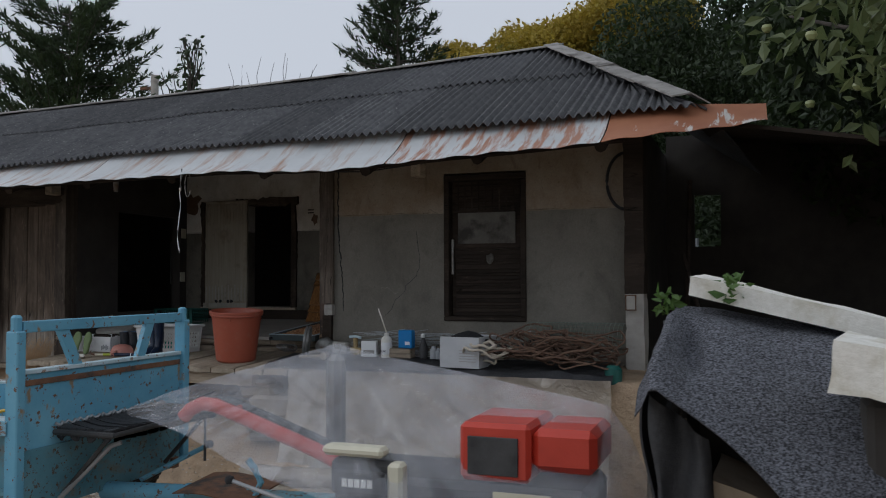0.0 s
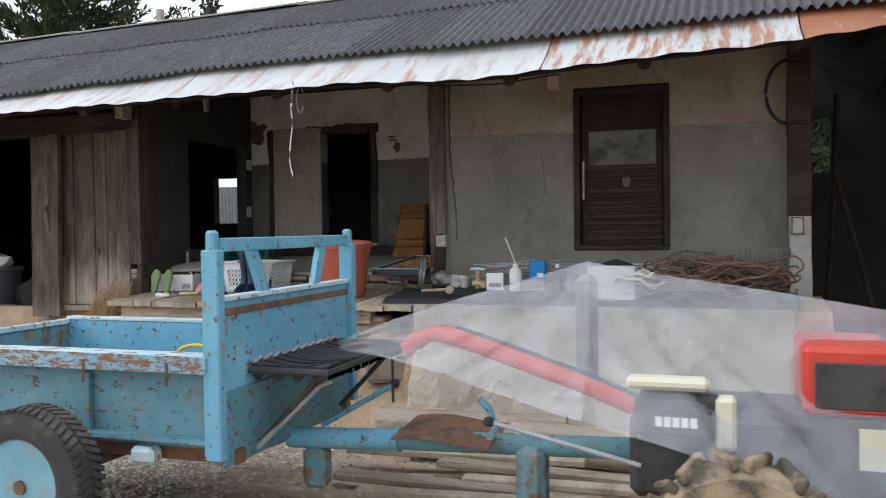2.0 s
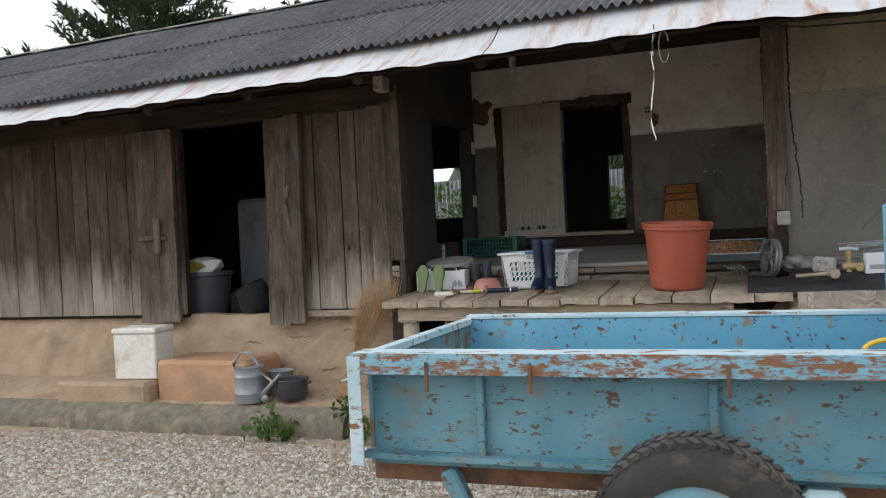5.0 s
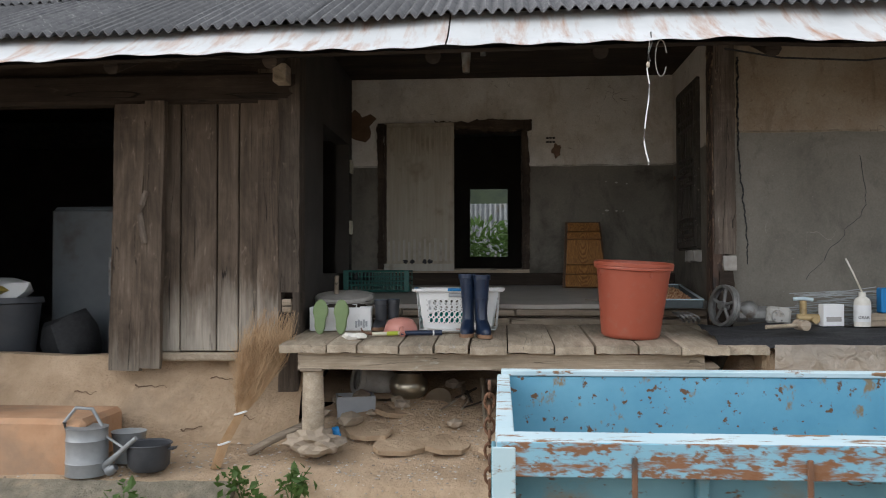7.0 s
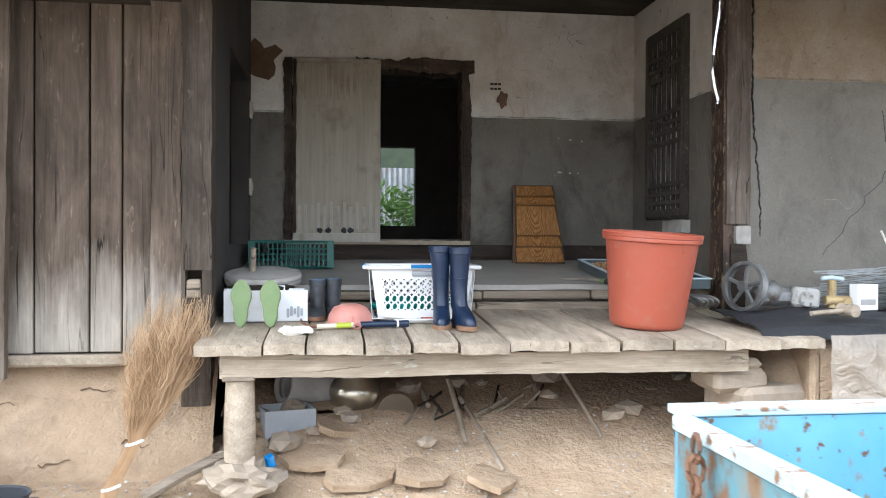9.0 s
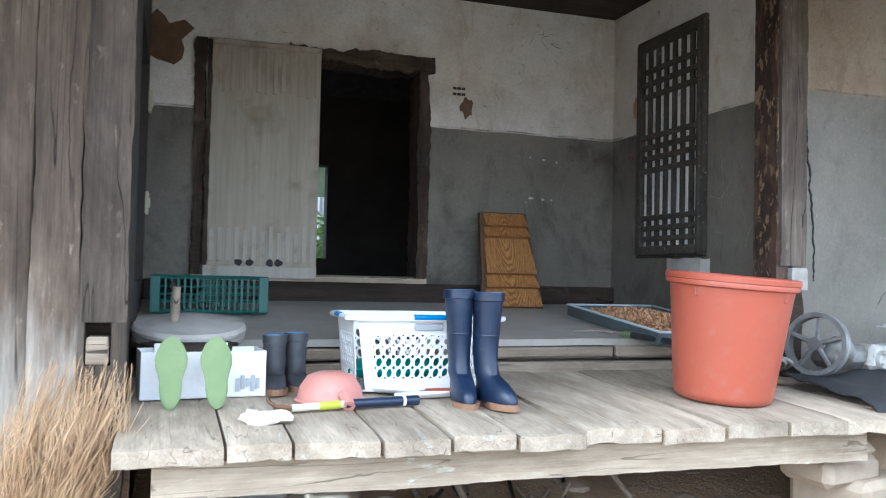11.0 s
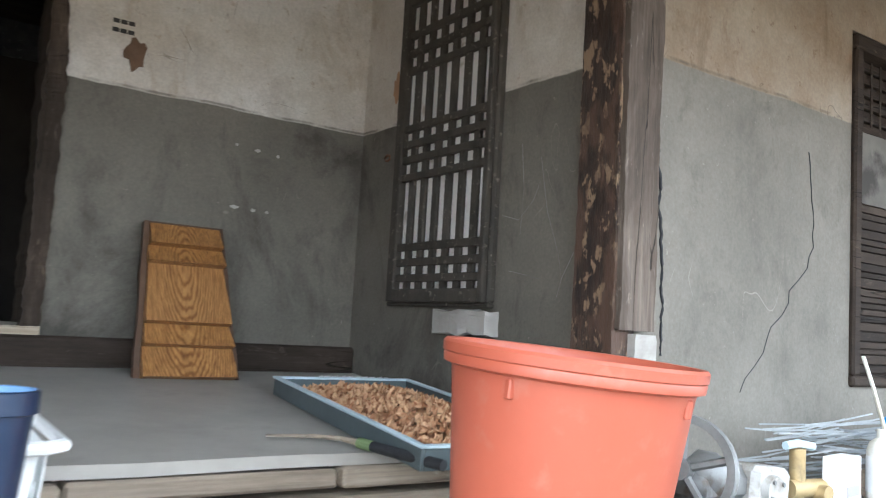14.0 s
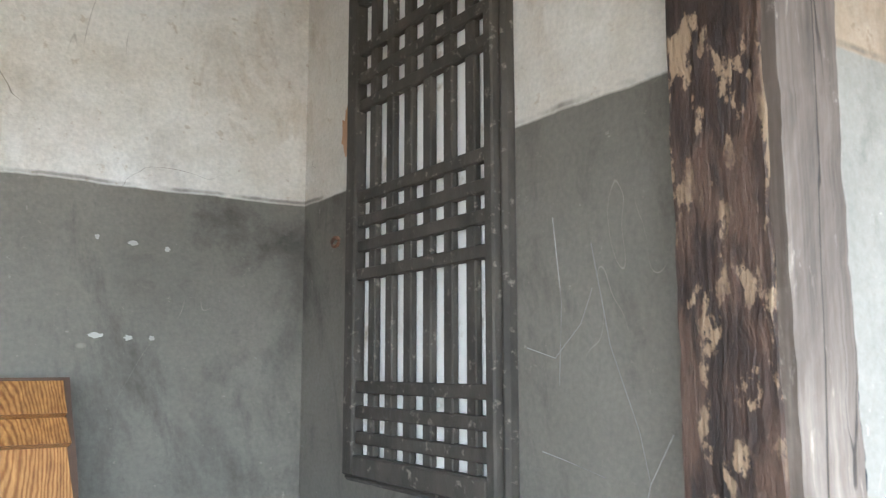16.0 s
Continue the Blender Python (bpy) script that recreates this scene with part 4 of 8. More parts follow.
part("latch", bx(B(), -0.02, 0.05, -0.075, -0.05, 0.62, 0.95, 0.012), m_post, ld)

# earth plinth and terrace in front of the kitchen
def plinth(u, v):
    x = -13 + u * (13 - 6.60)
    k = noise.noise(Vector((x * 1.6, v * 2, 0))) * 0.03 + noise.noise(Vector((x * 5, v * 6, 2))) * 0.012
    y = 6.98 - 0.26 * math.sin(min(1, 1.25 * (1 - v)) * 1.45) + k
    return (x, y, 0.38 + v * 0.69 + 0.02 * noise.noise(Vector((x * 2, 5, v))))


bm = B()
grid(bm, plinth, 120, 12)
grid(bm, lambda u, v: (-13 + u * 6.4, 6.98 + v * 0.12 + noise.noise(Vector((u * 30, 0, 0))) * 0.01, 1.07 + 0.02 * noise.noise(Vector(((-13 + u * 6.4) * 2, 5, 1)))), 120, 2)
struct("plinth", bm, m_earth, "cracked ochre clay plinth under the plank wall", "plinth", True)


def terrace(u, v):
    x = -13 + u * 9.6
    w = noise.noise(Vector((x * 1.1, 0, 7))) * 0.03 + noise.noise(Vector((x * 4, 0, 7))) * 0.012
    prof = ((0.0, 0.10), (0.06, 0.30), (0.14, 0.42), (0.22, 0.45), (0.6, 0.52), (1.0, 0.57))
    s = v * (len(prof) - 1)
    i = min(len(prof) - 2, int(s))
    t = s - i
    d = prof[i][0] * (1 - t) + prof[i + 1][0] * t
    z = prof[i][1] * (1 - t) + prof[i + 1][1] * t
    rise = 0.20 * smooth01(d, 0.5, 1.0) * smooth01(x, -6.9, -6.3)
    return (x, 5.98 + d * 1.05 + w, z + rise + 0.015 * noise.noise(Vector((x * 3, d * 3, 1))))


bm = B()
grid(bm, terrace, 150, 20)
grid(bm, lambda u, v: (-6.6 + u * 3.2, 7.02 + v * 1.6, 0.765 + v * 0.3 + 0.03 * noise.noise(Vector((u * 9, v * 5, 4)))), 24, 8)
struct("terrace", bm, m_earth, "low ochre earth terrace with a crumbling edge", "terrace", True)

m_mossy = mat("mossy_crumbling_mortar", (0.13, 0.115, 0.085), (0.27, 0.24, 0.18), 0.95, 14, (0.36, 0.29, 0.20), 6, 0.54, 0.70, bump=1.0, b_scale=50, dist=0.02)


def lip(u, v):
    x = -13 + u * 6.2
    w = noise.noise(Vector((x * 1.1, 0, 7))) * 0.03 + noise.noise(Vector((x * 4, 0, 7))) * 0.012
    rough = 0.016 * noise.noise(Vector((x * 9, v * 4, 1))) + 0.008 * noise.noise(Vector((x * 30, v * 12, 1)))
    return (x, 5.95 + w + rough + 0.16 * v ** 4, 0.20 + 0.245 * v + 0.012 * noise.noise(Vector((x * 5, 2, v))))


struct("terrace_lip", grid(B(), lip, 200, 10, (0, 0.05, -0.02)), m_mossy, "mossy crumbling mortar face of the terrace", "terrace", True)
rnd = random.Random(44)
for x0, z0, span in ((-7.15, 0.93, 0.16), (-6.95, 0.70, 0.12), (-7.62, 0.88, 0.22), (-8.05, 0.84, 0.15), (-7.30, 0.62, 0.14)):
    pts = []
    for k in range(9):
        x, z = x0 + span * (k / 8 - 0.5), z0 + 0.025 * noise.noise(Vector((x0 * 3, k * 0.45, z0))) + rnd.uniform(-0.006, 0.006)
        pts.append((x, plinth((x + 13) / 6.4, (z - 0.38) / 0.69)[1] - 0.004, z))
    struct("plinth_crack", tube(B(), pts, 0.0045, 6, 0.0015), m_scar, "dark crumbled crack in the clay plinth", "crack")

# clay steps
single("clay_step", bx(B(), -8.62, -7.74, 6.20, 6.72, 0.40, 0.77, 0.03), m_clay, "orange clay step block on the terrace", "step")
single("clay_step", bx(B(), -9.6, -8.64, 6.10, 6.75, 0.40, 0.60, 0.03), m_earth, "low worn earth step", "step")

# ledge in front of the right bay
def ledge(u, v):
    x = -3.72 + u * 3.0
    prof = ((6.47, 0.2), (6.47, 0.7), (6.5, 1.12), (6.56, 1.19), (6.9, 1.215), (7.26, 1.24))
    s = v * (len(prof) - 1)
    i = min(len(prof) - 2, int(s))
    t = s - i
    return (x, prof[i][0] * (1 - t) + prof[i + 1][0] * t + 0.03 * noise.noise(Vector((x * 2, v * 4, 3))), prof[i][1] * (1 - t) + prof[i + 1][1] * t + 0.012 * noise.noise(Vector((x * 3, v * 5, 9))))


bm = B()
grid(bm, ledge, 60, 20)
bx(bm, -3.76, -3.70, 6.5, 7.26, 0.2, 1.18, 0.02)
struct("ledge", bm, m_earth, "earthen ledge before the plaster wall", "ledge", True)

# ---- roof ----
FRONT = [(-14, 2.72), (-8.4, 2.805), (-7.2, 2.838), (-6.1, 2.849), (-5.1, 2.862), (-4.0, 2.87), (-3.1, 2.83), (-2.2, 2.88), (-1.2, 2.917), (-0.57, 2.958), (0.2, 3.06)]
EDGE = [(-14, 3.0), (-8.7, 3.078), (-7.0, 3.11), (-5.6, 3.172), (-4.0, 3.185), (-1.3, 3.22), (-0.3, 3.24)]
RIDGE_Y = 8.8
RIDGE = [(-14, 4.21), (-9.7, 4.276), (-4.5, 4.354), (-1.88, 4.444)]


def eave(x0, x1):
    def f(u, v):
        x = x0 + u * (x1 - x0)
        y0, y1 = 5.90 + 0.25 * smooth01(x, -0.6, 0.2), 6.42 + 0.2 * smooth01(x, -0.6, 0.2)
        z0, z1 = interp(x, FRONT), interp(x, EDGE) + 0.02
        wob = 0.012 * noise.noise(Vector((x * 2.1, v * 2, 0))) + 0.006 * math.sin(x * 21) * (1 - v)
        sag = -0.03 * math.sin(v * math.pi)
        return (x, y0 + v * (y1 - y0) + 0.012 * noise.noise(Vector((x * 3, 0, 5))) * (1 - v), z0 + v * (z1 - z0) + wob + sag)
    return f


roof = tagged(new("roof"), "low roof of dark corrugated slates with a tin eave", "roof", "", "structure")
for a, b, mt, nm in ((-14, -9.0, m_eave, 60), (-9.0, -5.6, m_eave, 60), (-5.59, -2.6, m_eave, 60), (-2.59, -0.95, m_eave_mid, 40), (-0.94, 0.15, m_eave_rust, 40)):
    bm = B()
    grid(bm, eave(a, b), nm, 8, (0, 0, -0.004))
    part("eave_sheet", bm, mt, roof, smooth=True)

AMP, WAVE = 0.018, 0.074


def slate(x0, x1, s0, s1, lift):
    """A corrugated sheet from share s0 to s1 of the slope."""
    n = max(6, int((x1 - x0) / WAVE * 6))
    def f(u, v):
        x = x0 + u * (x1 - x0)
        s = s0 + v * (s1 - s0)
        y = 6.27 + s * (RIDGE_Y - 6.27)
        z = interp(x, EDGE) - 0.02 + s * (interp(x, RIDGE) - interp(x, EDGE))
        hip = -1.88 + (RIDGE_Y - y) * 0.61
        dz = 0.0
        if x > hip:
            x = hip
        return (x, y, z + lift + AMP * math.sin(x / WAVE * 2 * math.pi) + 0.01 * noise.noise(Vector((x, s * 2, 1))))
    bm = B()
    grid(bm, f, n, 3, (0, 0, -0.007))
    bmesh.ops.dissolve_degenerate(bm, dist=0.0004, edges=bm.edges)
    return bm


rnd = random.Random(11)
x = -13.9
while x < -0.45:
    w = min(0.74, -0.35 - x)
    part("roof_sheet", slate(x, x + w + 0.03, -0.005 + rnd.uniform(-0.01, 0.006), 0.56, rnd.uniform(0.0, 0.008)), m_slate, roof, smooth=True)
    if x < -1.3:
        part("roof_sheet", slate(x, x + w + 0.03, 0.50 + rnd.uniform(-0.012, 0.01), 1.0, 0.022 + rnd.uniform(0.0, 0.008)), m_slate, roof, smooth=True)
    x += w
bm = B()
bx(bm, -14, -13.9, 6.4, 11.5, 2.9, 3.0)
grid(bm, lambda u, v: (-14 + u * 12.12, RIDGE_Y + v * 2.9, interp(-14 + u * 12.12, RIDGE) - v * 1.35), 20, 2, (0, 0, -0.02))
part("rear_slope", bm, m_slate, roof)
bm = B()
grid(bm, lambda u, v: (-1.88 + v * (1.62 + 0.5 * u), RIDGE_Y - 2.45 * v * (1 - u) + 2.6 * u * v, 4.43 - v * 1.22), 12, 8, (0, 0, -0.02))
part("hip_slope", bm, m_slate, roof)
for k in range(4):
    t0, t1 = k / 4, (k + 1.12) / 4
    p0, p1 = Vector((-1.88, 8.8, 4.47)), Vector((-0.36, 6.33, 3.28))
    a, b = p0.lerp(p1, t0), p0.lerp(p1, min(1, t1))
    side = Vector((0.13, 0.08, -0.02))
    bm = B()
    grid(bm, lambda u, v: a.lerp(b, u) + side * (v * 2 - 1) + Vector((0, 0, 0.012 * (k % 2) + 0.03 - 0.05 * abs(v * 2 - 1) + 0.006 * noise.noise(Vector((u * 5, v * 3, k))))), 6, 4, (0, 0, -0.012))
    part("hip_cap", bm, m_hipcap, roof)
x = -13.9
while x < -2.0:
    w = min(1.6, -1.86 - x)
    bm = B()
    grid(bm, lambda u, v: (x + u * (w + 0.05), RIDGE_Y - 0.13 + v * 0.26, interp(x + u * w, RIDGE) + 0.035 + 0.012 * u - 0.05 * abs(v * 2 - 1)), 4, 4, (0, 0, -0.012))
    part("ridge_cap", bm, m_hipcap, roof)
    x += w
bm = B()
bx(bm, -1.86, -1.64, 7.72, 7.92, 3.905, 3.92, 0.002, (25, 0, 12))
part("roof_patch", bm, m_hipcap, roof, "grey square patch lying on the slates")
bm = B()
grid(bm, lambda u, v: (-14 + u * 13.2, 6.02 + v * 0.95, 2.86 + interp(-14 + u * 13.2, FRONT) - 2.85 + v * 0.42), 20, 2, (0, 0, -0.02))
struct("soffit", bm, m_dark_wood, "dark boards under the eave", "soffit")
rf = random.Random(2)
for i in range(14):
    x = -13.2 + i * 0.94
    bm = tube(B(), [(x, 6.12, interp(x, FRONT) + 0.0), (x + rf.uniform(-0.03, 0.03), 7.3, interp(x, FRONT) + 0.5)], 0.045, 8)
    single("rafter", bm, m_dark_wood, "round dark rafter under the eave", "rafter", group="rafters")
for x in (-6.72, -2.66):
    single("rafter_block", bx(B(), x - 0.045, x + 0.045, 6.70, 6.83, 2.86, 2.98, 0.006), m_deck, "pale sawn timber end under the eave", "timber end")

# ---- deck ----
def deck_z(y):
    return 1.20 + 0.0545 * (y - 6.4)


deck = thing("wooden_deck", "bleached plank deck before the alcove on short posts", "deck")
rnd = random.Random(21)
joints = [-6.63, -6.345, -6.16, -5.91, -5.70, -5.49, -5.26, -4.99, -4.75, -4.50, -4.25, -3.98, -3.74]
for a, b in zip(joints, joints[1:]):
    y0 = 6.385 + rnd.uniform(-0.012, 0.012) + 0.03 * smooth01(a, -4.6, -3.8)
    s0, s1 = rnd.uniform(-1, 1), rnd.uniform(-0.006, 0.006)

    def board(u, v):
        y = y0 + v * (7.46 - y0) + 0.008 * noise.noise(Vector((u * 3, s0 * 9, 0))) * (1 - v)
        worn = -0.010 * max(0, 1 - v * 22) * (0.4 + 0.9 * noise.noise(Vector((u * 4, s0 * 7, 2))))
        return (a + 0.004 + u * (b - a - 0.008) + 0.008 * (1 - v) * s0 * (u - 0.5), y, deck_z(y) + s1 + worn - 0.002 * abs(u - 0.5) ** 2 * 4)
    bm = B()
    grid(bm, board, 6, 14, (0, 0, -0.045))
    part("plank", bm, m_deck, deck)
part("front_beam", wavy_post(B(), -0.05, 0.05, -0.055, 0.055, 0, 2.42, 51, 0.006, 90), m_beam_end, deck).matrix_basis = pose(-6.53, 6.50, 1.095, 0, 90, 0)
part("rear_beam", bx(B(), -6.6, -3.8, 7.30, 7.42, 1.08, 1.195, 0.012), m_dark_wood, deck)
part("deck_post", lathe(B(), [(0.0, 0), (0.068, 0), (0.07, 0.15), (0.062, 0.34), (0.066, 0.375), (0, 0.375)], 10, (-6.45, 6.51, 0.675)), m_deck, deck, smooth=True)
part("post_cap", bx(B(), -6.52, -6.38, 6.44, 6.58, 1.03, 1.052, 0.006), m_beam, deck)
single("foot_stone", lump(B(), (0.17, 0.15, 0.075), 3.0, 0.6, (0, 0, 0), 3, 2.2), m_stone, "rough tan foundation stone under the deck post", "stone", (-6.44, 6.48, 0.60))
for i, (x, y, z, s) in enumerate(((-4.16, 6.60, 1.065, (0.16, 0.11, 0.03)), (-4.12, 6.62, 0.99, (0.15, 0.12, 0.06)), (-3.98, 6.64, 0.86, (0.20, 0.16, 0.10)), (-4.02, 6.66, 0.68, (0.24, 0.18, 0.12)))):
    bm = bx(B(), -s[0], s[0], -s[1], s[1], -s[2], s[2], 0.03, (0, 0, i * 9))
    for v in bm.verts:
        v.co += Vector((1, 1, 0.6)) * 0.03 * noise.noise(v.co * 6 + Vector((i, i, i)))
    single("support_stone", bm, m_stone, "stacked tan support stone under the deck end", "stone", (x, y, z), "support stones")
single("earth_cheek", lump(B(), (0.30, 0.35, 0.55), 6.0, 0.25, (0, 0, 0), 3), m_earth, "crumbling earth cheek beside the deck", "earth bank", (-3.72, 6.82, 0.58), smooth=True)

# ---- red tub ----
tub = thing("plastic_tub", "large empty orange red plastic tub on the deck", "tub", (-4.492, 6.762, 1.226), rx=3.4, ry=2.6)
prof = [(0.0, 0.0), (0.172, 0.0), (0.188, 0.012), (0.193, 0.03), (0.236, 0.40), (0.240, 0.425), (0.256, 0.43), (0.258, 0.444), (0.2565, 0.447), (0.260, 0.450), (0.261, 0.466), (0.256, 0.472), (0.248, 0.471), (0.243, 0.464), (0.240, 0.456), (0.233, 0.44), (0.228, 0.40), (0.184, 0.03), (0.0, 0.022)]
part("body", lathe(B(), [(r * 0.945, z * 0.995) for r, z in prof], 64), m_red_tub, tub, smooth=True)
for z, r in ((0.355, 0.2167), (0.34, 0.2152), (0.325, 0.2136)):
    part("moulded_ring", lathe(B(), [(r, z - 0.003), (r + 0.0012, z), (r, z + 0.003)], 64), m_red_tub, tub, smooth=True)
for a in (-70, 200, 90, 20):
    c, s = math.cos(radians(a)), math.sin(radians(a))
    part("rim_lug", bx(B(), 0.222 * c - 0.008, 0.222 * c + 0.008, 0.222 * s - 0.008, 0.222 * s + 0.008, 0.385, 0.42, 0.003), m_red_tub, tub)

# ---- cart ----
cart = thing("cart_trailer", "rusty light blue farm cart with a slatted headboard", "trailer")
TX0, TX1, TY0, TY1, TZ = -5.30, -3.42, 3.27, 4.58, 0.90
part("bed_floor", bx(B(), TX0, TX1, TY0, TY1, TZ, TZ + 0.02), m_blue_side, cart)
part("side_panel", bx(B(), TX0 + 0.03, TX1 - 0.02, TY0 + 0.06, TY0 + 0.075, TZ - 0.03, 1.245), m_blue_side, cart)
part("side_panel", bx(B(), TX0, TX1 - 0.02, TY1 - 0.10, TY1 - 0.085, TZ - 0.03, 1.26), m_blue, cart)
part("tail_panel", bx(B(), TX0, TX0 + 0.015, TY0 + 0.08, TY1 - 0.10, TZ - 0.03, 1.235), m_tail, cart)
bm = B()
bx(bm, TX0 - 0.01, TX1 - 0.01, TY0 - 0.035, TY0 + 0.085, 1.268, 1.278, 0.003)
part("side_rail", bm, m_blue_rail, cart)
part("rail_flange", bx(B(), TX0 - 0.01, TX1 - 0.01, TY0 - 0.041, TY0 - 0.0355, 1.205, 1.279, 0.002), m_rail_edge, cart)
bm = B()
bx(bm, TX0, TX1 - 0.01, TY1 - 0.105, TY1 - 0.04, 1.262, 1.282, 0.003)
bx(bm, TX0 - 0.014, TX0 + 0.03, TY0 + 0.08, TY1 - 0.10, 1.237, 1.268, 0.003)
part("side_rail", bm, m_blue_rail, cart)
part("corner_post", bx(B(), TX0 - 0.02, TX0 + 0.03, TY0 - 0.045, TY0 - 0.036, 0.885, 1.268, 0.002), m_blue_rail, cart)
part("corner_post", bx(B(), TX0 - 0.022, TX0 - 0.012, TY0 - 0.04, TY0 + 0.05, 0.885, 1.262, 0.002), m_blue_side, cart)
for x in (-4.86, -4.10):
    part("panel_rib", bx(B(), x - 0.014, x + 0.014, TY0 + 0.028, TY0 + 0.059, TZ - 0.02, 1.262, 0.004), m_blue_side, cart)
for x in (-5.12, -4.42, -3.55):
    part("rail_stub", cyl(B(), (x, TY0 + 0.012, 1.205), (x, TY0 + 0.012, 1.264), 0.021), m_blue_rail if x < -4 else m_blue, cart, smooth=True)
for x in (-5.02, -4.66, -4.05, -3.62):
    part("rail_hook", bx(B(), x - 0.006, x + 0.006, TY0 - 0.049, TY0 - 0.0415, 1.15, 1.25, 0.002), m_iron, cart)
for y in (TY0 - 0.005, TY1 - 0.02):
    bm = B()
    bx(bm, TX1 - 0.03, TX1 + 0.05, y - 0.028, y + 0.028, 0.845, 1.72, 0.006)
    bx(bm, TX1 - 0.012, TX1 + 0.032, y - 0.026, y + 0.026, 1.70, 1.80, 0.012, (0, 0, 0))
    part("head_post", bm, m_blue, cart)
part("head_panel", bx(B(), TX1 + 0.002, TX1 + 0.016, TY0 + 0.024, TY1 - 0.05, 0.86, 1.50), m_blue, cart)
part("panel_cap", bx(B(), TX1 - 0.03, TX1 + 0.03, TY0 + 0.024, TY1 - 0.05, 1.50, 1.522, 0.003), m_blue_rail, cart)
part("panel_fold", bx(B(), TX1 + 0.0165, TX1 + 0.024, TY0 + 0.03, TY1 - 0.055, 1.44, 1.47, 0.002), m_iron, cart)
part("top_bar", bx(B(), TX1 - 0.008, TX1 + 0.032, TY0 + 0.024, TY1 - 0.05, 1.71, 1.768, 0.004), m_blue, cart)
for y0, y1 in ((3.66, 3.56), (4.16, 4.24)):
    bm = B()
    m4 = [bm.verts.new((TX1 + dx, yy + dy, zz)) for zz, yy in ((1.52, y0), (1.712, y1)) for dx, dy in ((-0.005, -0.035), (0.025, -0.035), (0.025, 0.035), (-0.005, 0.035))]
    for f in ((0, 1, 2, 3), (4, 5, 6, 7), (0, 1, 5, 4), (1, 2, 6, 5), (2, 3, 7, 6), (3, 0, 4, 7)):
        bm.faces.new([m4[i] for i in f])
    part("head_slat", bm, m_blue, cart)
part("front_plate", bx(B(), TX1 + 0.018, TX1 + 0.028, TY0 + 0.03, TY1 - 0.06, 0.80, 1.12, 0.002), m_blue_side, cart)
part("axle", cyl(B(), (-4.14, 2.95, 0.76), (-4.14, 4.9, 0.76), 0.03), m_iron, cart)
part("axle_block", bx(B(), -3.86, -3.74, TY0 + 0.0, TY0 + 0.09, 0.79, 0.87, 0.02), m_blue_rail, cart)
for y in (TY0 + 0.1, TY1 - 0.15):
    part("chassis_rail", bx(B(), TX0, TX1 + 0.05, y, y + 0.06, 0.80, 0.865, 0.004), m_iron, cart)
part("tail_bracket", bx(B(), -4.99, -4.93, TY0 + 0.02, TY0 + 0.08, 0.72, 0.87, 0.01, (0, -25, 0)), m_blue_side, cart)
# wheels
def wheel(y, flip):
    w = part("wheel", lathe(B(), [(0.0, -0.046), (0.035, -0.046), (0.045, -0.038), (0.055, -0.020), (0.10, -0.028), (0.125, -0.026), (0.148, -0.006), (0.160, -0.008), (0.172, -0.052), (0.182, -0.066), (0.194, -0.070), (0.197, -0.064), (0.197, 0.06), (0.0, 0.06)], 40), m_wheel, cart, "blue wheel disc", smooth=True)
    w.matrix_basis = pose(-4.14, y, 0.77, 90 if flip else -90, 0, 0)
    t = lathe(B(), [(0.190, -0.070), (0.20, -0.082), (0.235, -0.090), (0.238, -0.094), (0.243, -0.090), (0.275, -0.086), (0.298, -0.070), (0.305, -0.03), (0.306, 0.03), (0.298, 0.07), (0.24, 0.088), (0.190, 0.07)], 56)
    tyre = part("tyre", t, m_rubber, w, "worn dusty black tyre", smooth=True)
    lug = bx(B(), -0.012, 0.012, -0.03, 0.03, -0.006, 0.012, 0.003).verts
    bm = B()
    for i in range(54):
        for sgn in (-1, 1):
            a = 2 * math.pi * (i + (0.5 if sgn > 0 else 0)) / 54
            m = Matrix.Rotation(a, 4, "Z") @ Matrix.Translation((0.305, 0, sgn * 0.042)) @ Matrix.Rotation(radians(sgn * 24), 4, "X") @ Matrix.Diagonal((0.014, 0.021, 0.072, 1))
            bmesh.ops.create_cube(bm, size=1, matrix=m)
    part("tread", bm, m_rubber, w, "chunky tyre tread")
    return w


wheel(3.02, True)
wheel(4.86, False)
# strapped seat at the cart's front
for k in range(10):
    y0 = 3.51 + k * 0.087
    bm = grid(B(), lambda u, v: (-3.39 + 0.375 * min(1, u * 1.15), y0 + v * 0.082 + 0.004 * math.sin(u * 9 + k), 1.215 - 0.022 * math.sin(min(1, u * 1.15) * 3.14) - 0.35 * max(0, u * 1.15 - 1) + 0.004 * math.sin(v * 3.14 + k)), 16, 3, (0, 0, -0.012))
    part("seat_strap", bm, m_black, cart, "black webbing strap" if k == 0 else "")
for y in (3.505, 4.385):
    part("seat_skirt", grid(B(), lambda u, v: (-3.38 + u * 0.36, y + 0.006 * math.sin(u * 40), 1.21 - v * (0.05 + 0.02 * math.sin(u * 23))), 30, 4, (0, 0.008, 0)), m_black, cart)
bm = B()
tube(bm, [(-3.39, 3.50, 1.185), (-3.02, 3.50, 1.185), (-3.01, 4.38, 1.19), (-3.39, 4.38, 1.19)], 0.016)
for y in (3.53, 4.34):
    tube(bm, [(-3.05, y, 1.18), (-3.36, y, 0.86)], 0.013)
tube(bm, [(-3.04, 4.30, 1.17), (-3.04, 4.30, 0.90)], 0.008)
part("seat_frame", bm, m_engine, cart)
part("seat_edging", tube(B(), [(-3.385 + 0.008 * math.sin(k), 3.5 + k * 0.0145, 1.222 + 0.008 * math.cos(k * 2.1)) for k in range(60)], 0.009, 6), m_galv, cart)
